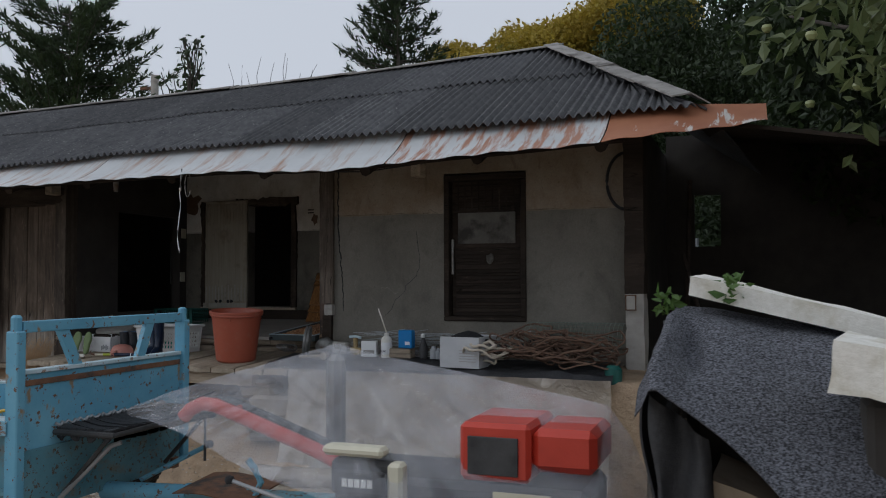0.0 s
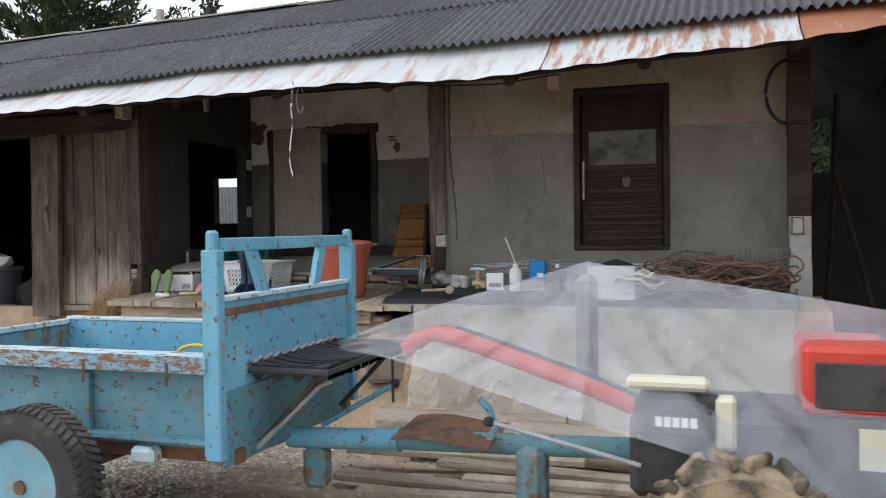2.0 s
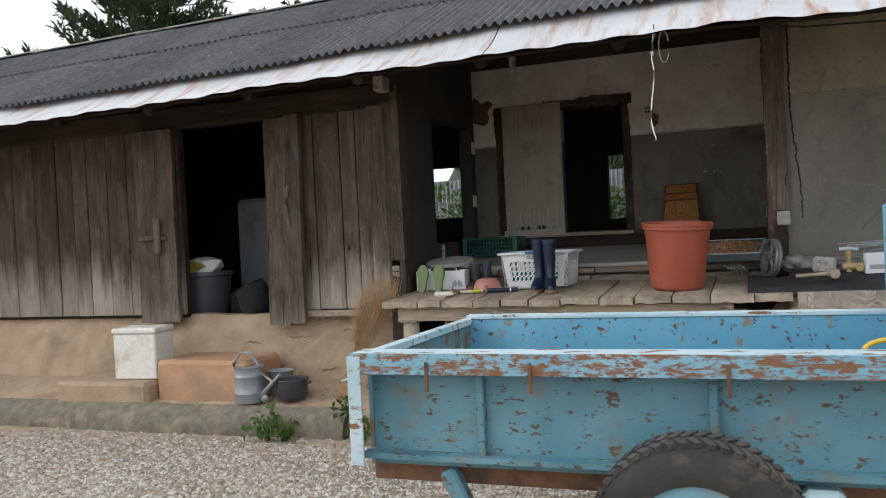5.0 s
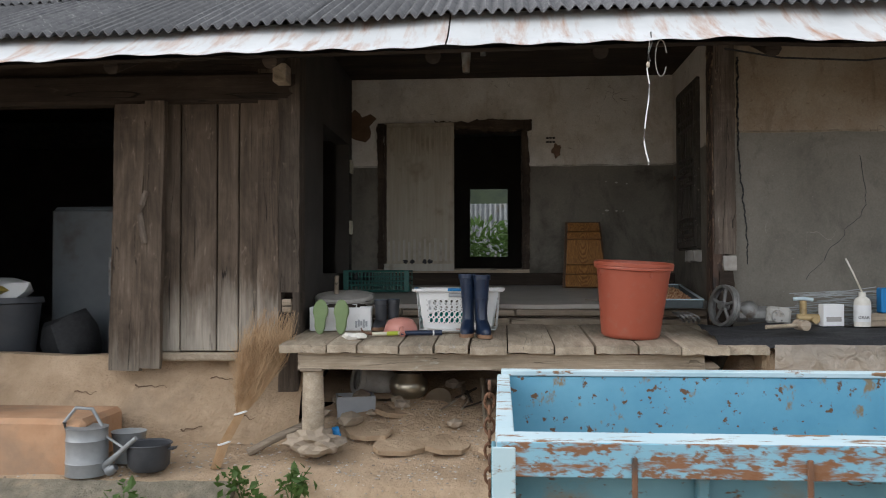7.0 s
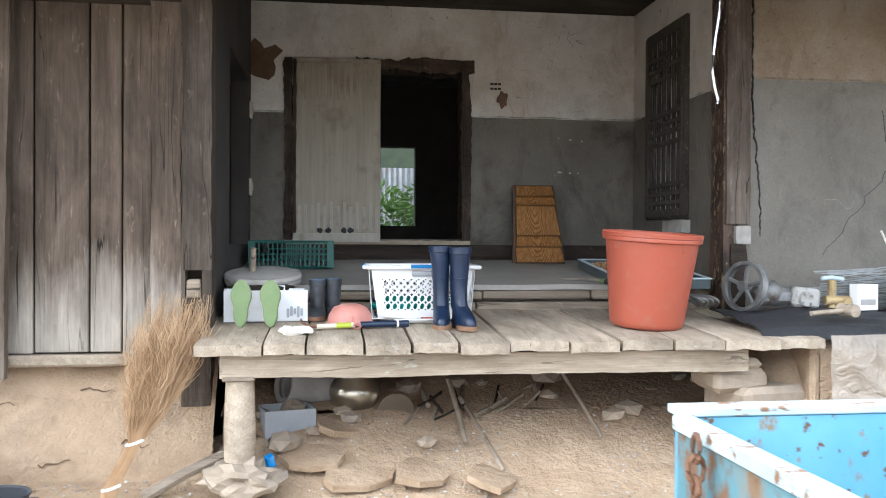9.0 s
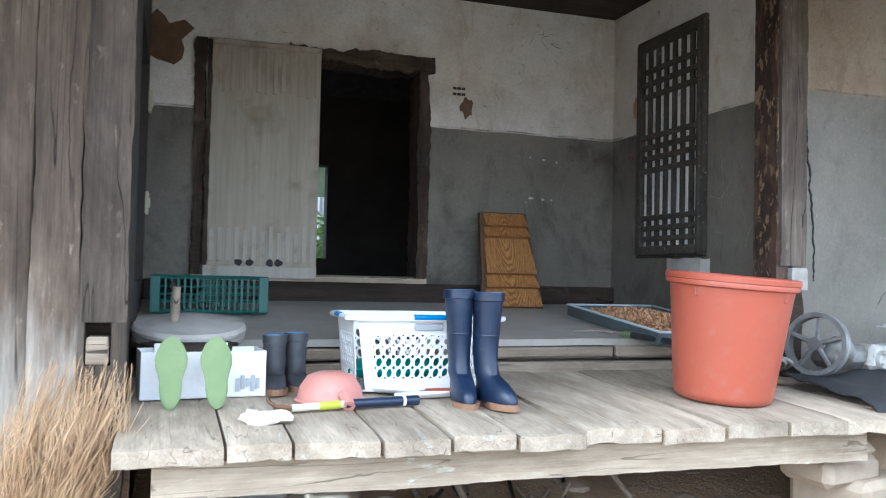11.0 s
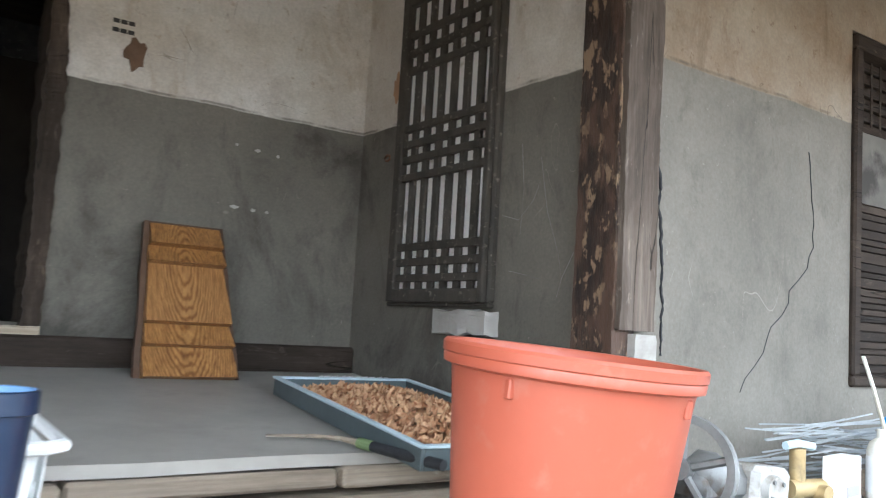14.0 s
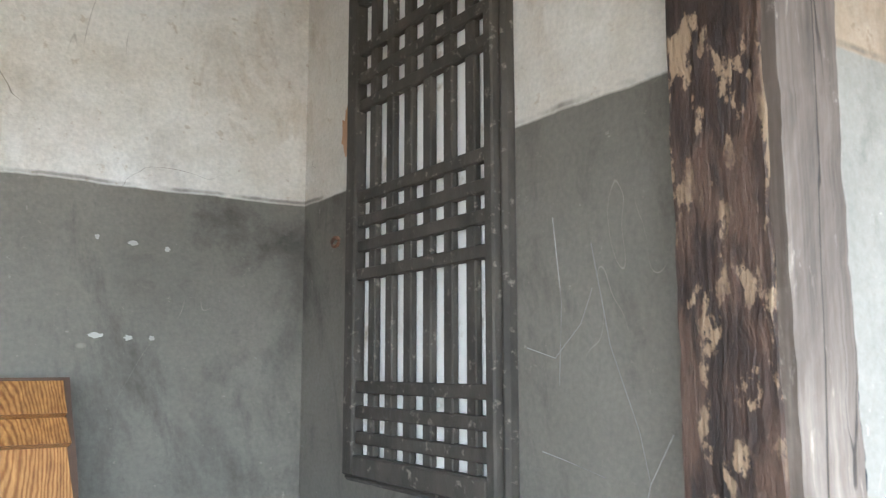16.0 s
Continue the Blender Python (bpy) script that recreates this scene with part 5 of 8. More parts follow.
part("lever", tube(B(), [(-3.37, 3.52, 0.84), (-3.08, 3.56, 1.12), (-3.03, 3.58, 1.14)], 0.014), m_galv, cart)
part("brace", tube(B(), [(-3.36, 4.12, 0.80), (-3.06, 4.36, 0.98)], 0.015), m_blue, cart)
part("knob", lathe(B(), [(0, -0.025), (0.02, -0.018), (0.027, 0), (0.02, 0.018), (0, 0.025)], 12, (-3.055, 4.365, 0.985)), m_black, cart, smooth=True)
bm = B()
cyl(bm, (-3.42, 3.9, 0.79), (-2.86, 3.9, 0.815), 0.05, seg=16)
cyl(bm, (-2.86, 3.9, 0.815), (-2.84, 3.9, 0.816), 0.058, seg=16)
part("drawbar", bm, m_blue, cart, smooth=True)
bm = B()
cyl(bm, (-2.84, 3.9, 0.816), (-1.75, 3.9, 0.85), 0.047, seg=16)
part("drawbar_tube", bm, m_blue_side, cart, smooth=True)
part("drawbar_foot", bx(B(), -3.34, -3.22, 3.86, 3.96, 0.56, 0.75, 0.02), m_tail, cart)
part("mud_plate", grid(B(), lambda u, v: (-2.82 + u * 0.45, 3.72 + v * 0.36, 0.865 + 0.012 * math.sin(u * 5) + 0.03 * v), 10, 6, (0, 0, -0.006)), m_iron, cart, "rusty bent foot plate", smooth=True)
part("pedal", tube(B(), [(-2.40, 3.84, 0.84), (-2.36, 3.84, 0.93), (-2.40, 3.84, 1.00), (-2.44, 3.84, 1.04)], 0.018), m_blue, cart)
part("yellow_cord", tube(B(), [(-3.58 + 0.09 * math.cos(a), 3.37 + 0.02 * math.sin(a), 1.268 + 0.035 * math.sin(a)) for a in np.linspace(0.1, 3.0, 14)], 0.008), mat("yellow_hose", (0.55, 0.33, 0.02), (0.65, 0.42, 0.04), 0.5, 5), cart)
ch = part("tail_chain", B(), m_iron, cart)
bm = B()
for i in range(9):
    a = [(-5.34 + 0.016 * math.cos(t) * (i % 2), 4.30 + 0.016 * math.cos(t) * (1 - i % 2), 1.24 - i * 0.042 + 0.028 * math.sin(t)) for t in np.linspace(0, 6.28, 11)[:-1]]
    tube(bm, a, 0.006, 6, closed=True)
ch.data = to_mesh("tail_chain", bm, m_iron)

# ---- walking tractor under film ----
til = thing("walking_tractor", "red walking tractor under a clear plastic cover", "tractor")
RIDGE_LINE = [(-2.99, 1.31), (-2.8, 1.39), (-2.45, 1.505), (-2.2, 1.575), (-1.97, 1.645), (-1.8, 1.61), (-1.25, 1.53), (-0.9, 1.475), (-0.56, 1.42), (-0.47, 1.30), (-0.34, 1.0), (-0.27, 0.72)]
SPINE = [(-2.99, 3.60), (-1.97, 3.93), (-0.9, 3.80), (-0.27, 3.72)]
HEM = [(-2.99, 1.27), (-2.45, 1.21), (-1.85, 1.10), (-1.38, 0.98), (-1.0, 0.86), (-0.6, 0.74), (-0.27, 0.68)]


def ridged(p, sharp=1.0):
    return (1 - abs(noise.noise(p)) * 2) ** 2 * sharp


def cover(u, v):
    x = -2.99 + u * 2.72
    top, low = interp(x, RIDGE_LINE), interp(x, HEM)
    w = 0.10 + 0.38 * smooth01(x, -2.99, -1.8)
    s = v * 2 - 1
    a = abs(s)
    dx, dz = x + 1.97, a * 0.62
    far = math.hypot(dx, dz)
    ang = math.atan2(dz, dx)
    side = 4 if s > 0 else 9
    # folds run out from the peak, with finer creases across them
    rays = ridged(Vector((ang * 3.6, far * 0.35, side)), 0.040) + ridged(Vector((ang * 6.0, far * 0.9, side + 3)), 0.010)
    crease = ridged(Vector((x * 5.0 + s, s * 3.5 - x, side)), 0.010) + 0.012 * noise.noise(Vector((x * 3, s * 3, side)))
    fold = (rays * min(1, far * 1.6) + crease) * (0.25 + 0.75 * min(1, a * 1.6))
    mid = interp(x, SPINE)
    side_y = 3.80 + w if s > 0 else 3.70 - w
    k = a ** 1.5
    z = top + (low - top) * k - 0.05 * math.sin(a * math.pi) * smooth01(x, -2.9, -2.2)
    return (x + 0.015 * noise.noise(Vector((x * 4, v * 4, 9))), mid + (side_y - mid) * a * (0.75 + 0.25 * a) + fold * (1 if s > 0 else -1), z + fold * 0.35)


part("plastic_cover", grid(B(), cover, 210, 120), m_film, til, "crumpled clear plastic sheet", smooth=True)
bm = B()
bx(bm, -1.15, -0.84, 3.47, 3.92, 1.12, 1.365, 0.02)
bx(bm, -0.84, -0.57, 3.49, 3.90, 1.17, 1.35, 0.03)
part("hood", bm, m_tiller_red, til)
part("radiator_grille", bx(B(), -1.11, -0.89, 3.46, 3.469, 1.15, 1.31, 0.003), m_engine, til)
part("engine_block", bx(B(), -1.75, -0.60, 3.46, 3.95, 0.78, 1.11, 0.03), m_engine, til)
part("belt_cover", bx(B(), -1.72, -1.42, 3.38, 3.459, 1.03, 1.19, 0.02), m_engine, til)
part("air_cleaner", bx(B(), -1.75, -1.46, 3.36, 3.45, 1.205, 1.25, 0.015), m_cream, til)
part("side_tank", bx(B(), -1.44, -1.37, 3.36, 3.44, 1.0, 1.19, 0.015), m_cream, til)
part("id_plate", bx(B(), -0.98, -0.74, 3.40, 3.405, 0.96, 1.10), m_cream, til)
part("exhaust", cyl(B(), (-0.69, 3.36, 0.93), (-0.69, 3.44, 0.95), 0.035), m_engine, til)
for y in (3.66, 3.80):
    part("handlebar", tube(B(), [(-1.70, y, 1.06), (-1.95, y, 1.16), (-2.3, y, 1.275), (-2.52, y + 0.01, 1.34), (-2.60, y + 0.015, 1.345), (-2.68, y + 0.02, 1.31), (-2.72, y + 0.02, 1.27)], 0.036 if y < 3.7 else 0.024, 10), m_tiller_red if y < 3.7 else m_engine, til, smooth=True)
part("cross_brace", tube(B(), [(-2.45, 3.66, 1.315), (-2.45, 3.80, 1.315)], 0.016), m_tiller_red, til)
part("lever_box", bx(B(), -2.02, -1.93, 3.88, 3.98, 1.10, 1.59, 0.03), m_grey_iron, til)
for y in (3.17, 4.25):
    t = lathe(B(), [(0.0, -0.07), (0.12, -0.07), (0.16, -0.09), (0.27, -0.09), (0.30, -0.05), (0.30, 0.05), (0.27, 0.09), (0.0, 0.07)], 36)
    dw = part("drive_wheel", t, m_tractor_tyre, til, "muddy lugged tyre", smooth=True)
    dw.matrix_basis = pose(-1.36, y, 0.72, 90, 0, 0)
    lug = to_mesh("lug", bx(B(), -0.025, 0.025, -0.016, 0.016, -0.085, 0.085, 0.008), m_tractor_tyre)
    for i in range(18):
        a = 2 * math.pi * i / 18
        part("lug", lug, None, dw).matrix_basis = Matrix.Rotation(a, 4, "Z") @ Matrix.Translation((0.31, 0, 0)) @ Matrix.Rotation(radians(25 if i % 2 else -25), 4, "X")
part("gear_lever", tube(B(), [(-1.7, 3.4, 0.92), (-2.28, 3.46, 1.03)], 0.010), m_galv, til)
part("lever_knob", lathe(B(), [(0, -0.022), (0.018, -0.016), (0.024, 0), (0.018, 0.016), (0, 0.022)], 12, (-2.29, 3.46, 1.032)), m_black, til, smooth=True)
part("gear_case", bx(B(), -2.28, -2.15, 3.82, 3.97, 0.46, 0.84, 0.03), m_tail, til)
part("battery", bx(B(), -1.70, -1.45, 3.352, 3.377, 1.05, 1.15, 0.008), m_engine, til, "black battery with a white mark")
for k in range(5):
    part("battery_mark", bx(B(), -1.645 + k * 0.030, -1.621 + k * 0.030, 3.349, 3.3515, 1.08, 1.115), m_white, til)

# ---- fleece-covered stack with foam slabs ----
fl = thing("covered_stack", "stack covered with grey flecked fleece", "covered stack")


def fleece(u, v):
    """Cloth thrown over a sloping top; its hem falls away from the corner."""
    x = -0.33 + u * 2.3
    top = 1.875 - 0.15 * u * 2.3
    hem_y = max(2.45, 2.84 - 0.32 * (x + 0.23)) + 0.03 * noise.noise(Vector((x * 5, 0, 3)))
    hem_z = max(0.62, 1.60 - 0.80 * (x + 0.23)) + 0.02 * noise.noise(Vector((x * 6, 4, 3)))
    k = noise.noise(Vector((x * 2.2, v * 2.6, 1)))
    fold = 0.045 * (1 - abs(noise.noise(Vector((x * 2.2 - v * 1.2, v * 0.8, 6)))) * 2) * smooth01(v, 0.1, 0.5)
    dent = 0.11 * math.exp(-((x + 0.21 - 0.05 * v) / 0.045) ** 2 - ((v - 0.50) / 0.26) ** 2)
    edge = 0.15 * (1 - smooth01(u, 0, 0.035)) ** 2
    bow = v ** (1.5 + 0.7 * smooth01(x, 0.0, 0.8))
    return (x + 0.04 * k * v, 3.74 + (hem_y - 3.74) * v ** 0.9 + 0.03 * k - fold + dent, top + (hem_z - top) * bow + 0.018 * noise.noise(Vector((x * 5, v * 6, 8))) - dent * 0.5 - edge)


part("fleece", grid(B(), fleece, 100, 70, (0, 0.010, -0.006)), m_fleece, fl, smooth=True)
part("net_side", grid(B(), lambda u, v: (-0.33 + 0.03 * noise.noise(Vector((u * 4, v * 4, 2))) + 0.09 * v, 2.98 + u * 0.8, 1.58 + 0.20 * u - v * 1.1 + 0.02 * math.sin(u * 7)), 24, 30, (0.008, 0, 0)), m_net, fl, "black net hanging at the side", smooth=True)
part("net_fold", grid(B(), lambda u, v: (-0.30 + u * 0.19 + 0.06 * v + 0.02 * noise.noise(Vector((u * 3, v * 5, 2))), 2.97 - 0.025 * math.sin(u * 9 + v * 3), 1.585 - 0.14 * u - v * 1.05), 16, 30, (0, 0.008, 0)), m_net, fl, "black net hanging at the side", smooth=True)
sack = bx(B(), -0.10, 0.95, 3.02, 3.45, 0.45, 1.30)
bmesh.ops.subdivide_edges(sack, edges=sack.edges, cuts=9, use_grid_fill=True)
for q in sack.verts:
    q.co.z -= 0.62 * max(0, q.co.x + 0.05) * smooth01(q.co.z, 0.7, 1.3)
    q.co += Vector((0.4, 0.8, 0.3)) * (0.05 * noise.noise(q.co * 2.6) + 0.02 * noise.noise(Vector((q.co.x * 14, q.co.y * 9, q.co.z * 3))))
part("sack", sack, m_sacking, fl, "pale tan woven sack", smooth=True)
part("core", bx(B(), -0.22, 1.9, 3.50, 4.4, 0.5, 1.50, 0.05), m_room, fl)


def foam_slab(x0, x1, y0, y1, z0, z1, rz, seed):
    bm = bx(B(), x0, x1, y0, y1, z0, z1)
    bmesh.ops.subdivide_edges(bm, edges=bm.edges, cuts=8, use_grid_fill=True)
    for v in bm.verts:
        v.co += Vector((1, 1, 1)) * 0.012 * noise.noise(v.co * 9 + Vector((seed, 0, 0)))
    return bm


single("foam_slab", foam_slab(-0.05, 1.6, -0.12, 0.12, -0.045, 0.04, 0, 1), m_foam, "broken white foam slab lying on the fleece", "foam slab", (-0.14, 3.66, 1.935), "foam slabs", -7).rotation_euler[1] = 0.235
single("foam_slab", foam_slab(-0.02, 0.9, -0.2, 0.2, -0.09, 0.07, 0, 5), m_foam, "thick broken cream foam slab with torn edge", "foam slab", (0.30, 2.98, 1.72), "foam slabs", -10).rotation_euler[1] = 0.14
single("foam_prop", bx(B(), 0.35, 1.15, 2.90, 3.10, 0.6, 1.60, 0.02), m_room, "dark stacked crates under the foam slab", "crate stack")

# ---- things on the deck ----
def sole_outline(n=28, L=0.26, W=0.09):
    pts = []
    for i in range(n):
        a = 2 * math.pi * i / n
        y = -math.cos(a) * L / 2
        t = (y + L / 2) / L
        w = W / 2 * (0.78 + 0.28 * smooth01(t, 0.35, 0.75)) * (1 - 0.16 * math.exp(-((t - 0.42) / 0.14) ** 2))
        pts.append((math.sin(a) * w, y))
    return pts


def slab(bm, pts, z0, z1):
    a = [bm.verts.new((x, y, z0)) for x, y in pts]
    b = [bm.verts.new((x, y, z1)) for x, y in pts]
    bm.faces.new(a[::-1])
    bm.faces.new(b)
    for i in range(len(pts)):
        j = (i + 1) % len(pts)
        bm.faces.new((a[i], a[j], b[j], b[i]))
    return bm


slip = thing("slipper", "faded green foam slipper leaning upright on a carton", "slipper", (-6.485, 6.868, 1.338), "green slippers", rx=76)
part("sole", slab(B(), sole_outline(28, 0.232, 0.105), -0.012, 0.008), m_green_foam, slip)
part("footbed", slab(B(), sole_outline(28, 0.219, 0.093), 0.0081, 0.012), m_green_foam, slip)
copy_thing(slip, pose(-6.345, 6.865, 1.338, 76, -3, -6))

def open_box(bm, w, d, h, t):
    bx(bm, -w, w, -d, d, 0, t)
    bx(bm, -w, w, -d, -d + t, t, h)
    bx(bm, -w, w, d - t, d, t, h)
    bx(bm, -w, -w + t, -d + t, d - t, t, h)
    bx(bm, w - t, w, -d + t, d - t, t, h)
    return bm


car = thing("carton", "low open white carton with a printed front flap", "carton", (-6.385, 7.085, deck_z(7.085) + 0.002), rz=6)
part("carton_body", open_box(B(), 0.205, 0.095, 0.155, 0.005), m_card, car)
part("flap", bx(B(), -0.12, 0.20, -0.106, -0.100, 0.005, 0.150, 0, (3, 0, 0)), m_card, car)
part("back_flap", bx(B(), -0.15, 0.10, 0.06, 0.065, 0.08, 0.172, 0, (-3, 0, 0)), m_card, car)
bm = B()
for i in range(5):
    bx(bm, 0.10 + i * 0.017, 0.113 + i * 0.017, -0.1115, -0.1085, 0.02 + 0.008 * (i % 3), 0.065 + 0.01 * (i % 2))
part("print", bm, m_grey_plastic, car)

lid = thing("round_lid", "round grey concrete lid with a wooden peg handle", "lid", (-6.42, 7.36, 1.455), rx=9)
part("disc", lathe(B(), [(0, -0.05), (0.18, -0.05), (0.203, -0.04), (0.205, -0.022), (0.198, -0.018), (0.207, -0.012), (0.209, 0.0), (0.2, 0.014), (0.13, 0.022), (0, 0.024)], 40), m_concrete, lid, smooth=True)
part("peg", cyl(B(), (-0.055, 0.0, 0.02), (-0.05, 0.01, 0.15), 0.018, 0.015), m_beam, lid, smooth=True)
single("lid_crock", lathe(B(), [(0, 0), (0.13, 0), (0.17, 0.08), (0.175, 0.155), (0.15, 0.165), (0, 0.165)], 28), m_dark_wood, "dark squat crock under the round lid", "crock", (-6.42, 7.28, deck_z(7.28)), smooth=True)


def boot(name, label, at, h, L, r, mats, rz, group, bend=0.0):
    b = thing(name, label, "boot", at, group, rz)
    bm = B()
    seg, rings = 22, []
    # foot and shaft as stacked ovals: height, centre y, half width, half length
    st = [(0.018, -0.0, 0.040, L / 2), (0.035, 0.0, 0.043, L / 2 + 0.002), (0.06, 0.004, 0.042, L / 2 - 0.012), (0.085, 0.022, 0.040, L / 2 - 0.036), (0.11, 0.05, 0.038, L / 2 - 0.066),
          (0.145, 0.062, 0.037, 0.055), (0.20, 0.064, 0.040, 0.052)]
    tall = h if h > 0.3 else 0.38
    k = 8
    for i in range(1, k + 1):
        t = i / k
        st.append((0.20 + (tall - 0.20) * t, 0.064 - 0.012 * t, 0.040 + (r - 0.040) * t, 0.052 + (r * 1.12 - 0.052) * t))
    st = [(z * (h / 0.38 if h < 0.3 else 1), y, w, l) for z, y, w, l in st]
    for i, (z, y, w, l) in enumerate(st):
        ring = []
        for j in range(seg):
            a = 2 * math.pi * j / seg
            wr = 0.0065 * noise.noise(Vector((math.cos(a) * 2, z * 22, math.sin(a) * 2 + at[0] * 5))) * (1 if i > 3 else 0)
            cy = -math.sin(a) * l * (1.0 if math.sin(a) < 0 else 1.0)
            ring.append(bm.verts.new(((w + wr) * math.cos(a) + bend * z, y + cy + wr, z)))
        rings.append(ring)
    for u, v in zip(rings, rings[1:]):
        for j in range(seg):
            bm.faces.new((u[j], u[(j + 1) % seg], v[(j + 1) % seg], v[j]))
    bm.faces.new(rings[0][::-1])
    part("upper", bm, mats[0], b, smooth=True)
    z, y, w, l = st[-1]
    bm = B()
    lathe(bm, [(1.0, -0.03), (1.06, -0.028), (1.06, 0.0), (0.98, 0.002)], 22)
    lin = lathe(B(), [(0.98, 0.002), (0.92, 0.0), (0.72, -0.08), (0.0, -0.10)], 22)
    for v in [*bm.verts, *lin.verts]:
        v.co = Vector((v.co.x * w + bend * z, v.co.y * l + y, v.co.z + z))
    part("cuff", bm, mats[0], b, smooth=True)
    part("lining", lin, mats[1], b, "pale blue lining", smooth=True)
    o = [(x * 1.0, yy) for x, yy in sole_outline(26, L + 0.006, 0.098)]
    part("sole", slab(B(), [(x, -yy) for x, yy in o], 0.0, 0.022), mats[2], b)
    for hh in (0.62, 0.40):
        zz = h * hh
        t = (zz - 0.2) / max(0.01, h - 0.2)
        if 0 < t < 1:
            bm = B()
            lathe(bm, [(1.0, -0.004), (1.03, 0), (1.0, 0.004)], 22)
            for v in bm.verts:
                v.co = Vector((v.co.x * (0.0405 + (r - 0.04) * t) + bend * zz, v.co.y * (0.0525 + (r * 1.12 - 0.052) * t) + 0.064 - 0.012 * t, v.co.z + zz))
            part("welt", bm, mats[0], b, smooth=True)
    return b


boot("rubber_boot", "tall navy blue rubber boot standing on the deck", (-5.515, 6.815, deck_z(6.73)), 0.40, 0.235, 0.053, (m_navy, m_navy_in, m_sole), -8, "navy boots", -0.03)
boot("rubber_boot", "tall navy blue rubber boot standing on the deck", (-5.412, 6.775, deck_z(6.70)), 0.395, 0.235, 0.053, (m_navy, m_navy_in, m_sole), 14, "navy boots", 0.0)
boot("ankle_boot", "short black rubber boot with brown sole", (-6.130, 7.10, deck_z(7.1)), 0.20, 0.20, 0.042, (m_pot, m_navy_in, m_sole), -4, "short boots")
boot("ankle_boot", "short black rubber boot with brown sole", (-6.035, 7.14, deck_z(7.1)), 0.205, 0.20, 0.042, (m_pot, m_navy_in, m_sole), 10, "short boots")

cap = thing("plastic_basin", "faded pink plastic bowl lying upside down", "bowl", (-5.96, 6.93, deck_z(6.93)))
part("shell", lathe(B(), [(0.122, 0.0), (0.125, 0.006), (0.112, 0.014), (0.105, 0.05), (0.08, 0.088), (0.04, 0.102), (0, 0.104)], 32), m_pink, cap, smooth=True)
part("spout", tube(B(), [(0.02, -0.11, 0.04), (0.03, -0.15, 0.02), (0.03, -0.17, 0.006)], 0.016, 8, 0.022), m_pink, cap, smooth=True)

hoe = thing("hand_hoe", "hand hoe with navy taped handle and curved blade", "hoe", (-5.92, 6.765, deck_z(6.765) + 0.018))
part("handle", cyl(B(), (-0.02, 0.005, 0.004), (0.24, 0.05, 0.004), 0.015, 0.017), m_navy, hoe, smooth=True)
part("grip_band", cyl(B(), (0.18, 0.039, 0.004), (0.19, 0.041, 0.004), 0.0185), m_white, hoe)
part("shank", cyl(B(), (-0.20, -0.03, 0.0), (-0.02, 0.005, 0.004), 0.012), m_cream, hoe)
part("label_band", cyl(B(), (-0.11, -0.012, 0.001), (-0.04, 0.001, 0.003), 0.0135), mat("yellow_green_tape", (0.35, 0.42, 0.02), (0.45, 0.5, 0.05), 0.5, 5), hoe)
part("blade", tube(B(), [(-0.20, -0.03, 0.0), (-0.245, -0.03, 0.006), (-0.27, -0.02, 0.02), (-0.275, -0.005, 0.035)], 0.010, 6, 0.004), m_iron, hoe)
for i, (x, y, L, rz) in enumerate(((-5.72, 7.0, 0.15, -30), (-5.63, 6.90, 0.17, 6))):
    kn = thing("trowel", "white plastic scoop lying on the deck", "scoop", (x, y, deck_z(y) + 0.002), "scoops", rz)
    bm = B()
    grid(bm, lambda u, v: ((u - 0.5) * L * 1.3, (v - 0.5) * 0.06 * math.sin(0.4 + u * 2.5), 0.006 + 0.016 * (abs(v - 0.5) * 2) ** 2), 10, 6, (0, 0, 0.003))
    part("blade", bm, m_white, kn, smooth=True)
sk = thing("sickle", "sickle with an orange handle", "sickle", (-5.62, 6.985, deck_z(6.98) + 0.012), rz=4)
part("handle", cyl(B(), (0.02, 0, 0), (0.14, 0, 0), 0.013), m_red_tub, sk, smooth=True)
part("blade", tube(B(), [(0.02, 0, 0), (-0.06, 0.0, 0), (-0.13, 0.02, 0)], 0.008, 6, 0.002), m_grey_iron, sk)
gl = thing("work_gloves", "crumpled white cotton work gloves", "gloves", (-6.225, 6.60, deck_z(6.6)))
part("palm", lump(B(), (0.055, 0.03, 0.022), 1, 0.6, (0, 0, 0.02)), m_foam, gl, smooth=True)
part("cuff", lump(B(), (0.04, 0.025, 0.018), 5, 0.7, (0.05, 0.01, 0.024)), m_foam, gl, smooth=True)
part("thumb", lump(B(), (0.025, 0.03, 0.015), 8, 0.7, (-0.03, 0.02, 0.03)), m_foam, gl, smooth=True)

# laundry basket with real holes
bk = thing("laundry_basket", "white plastic laundry basket with oval holes and blue grips", "basket", (-5.585, 7.19, deck_z(7.19) + 0.002), rz=-2)
BW, BD, BH = 0.255, 0.175, 0.265


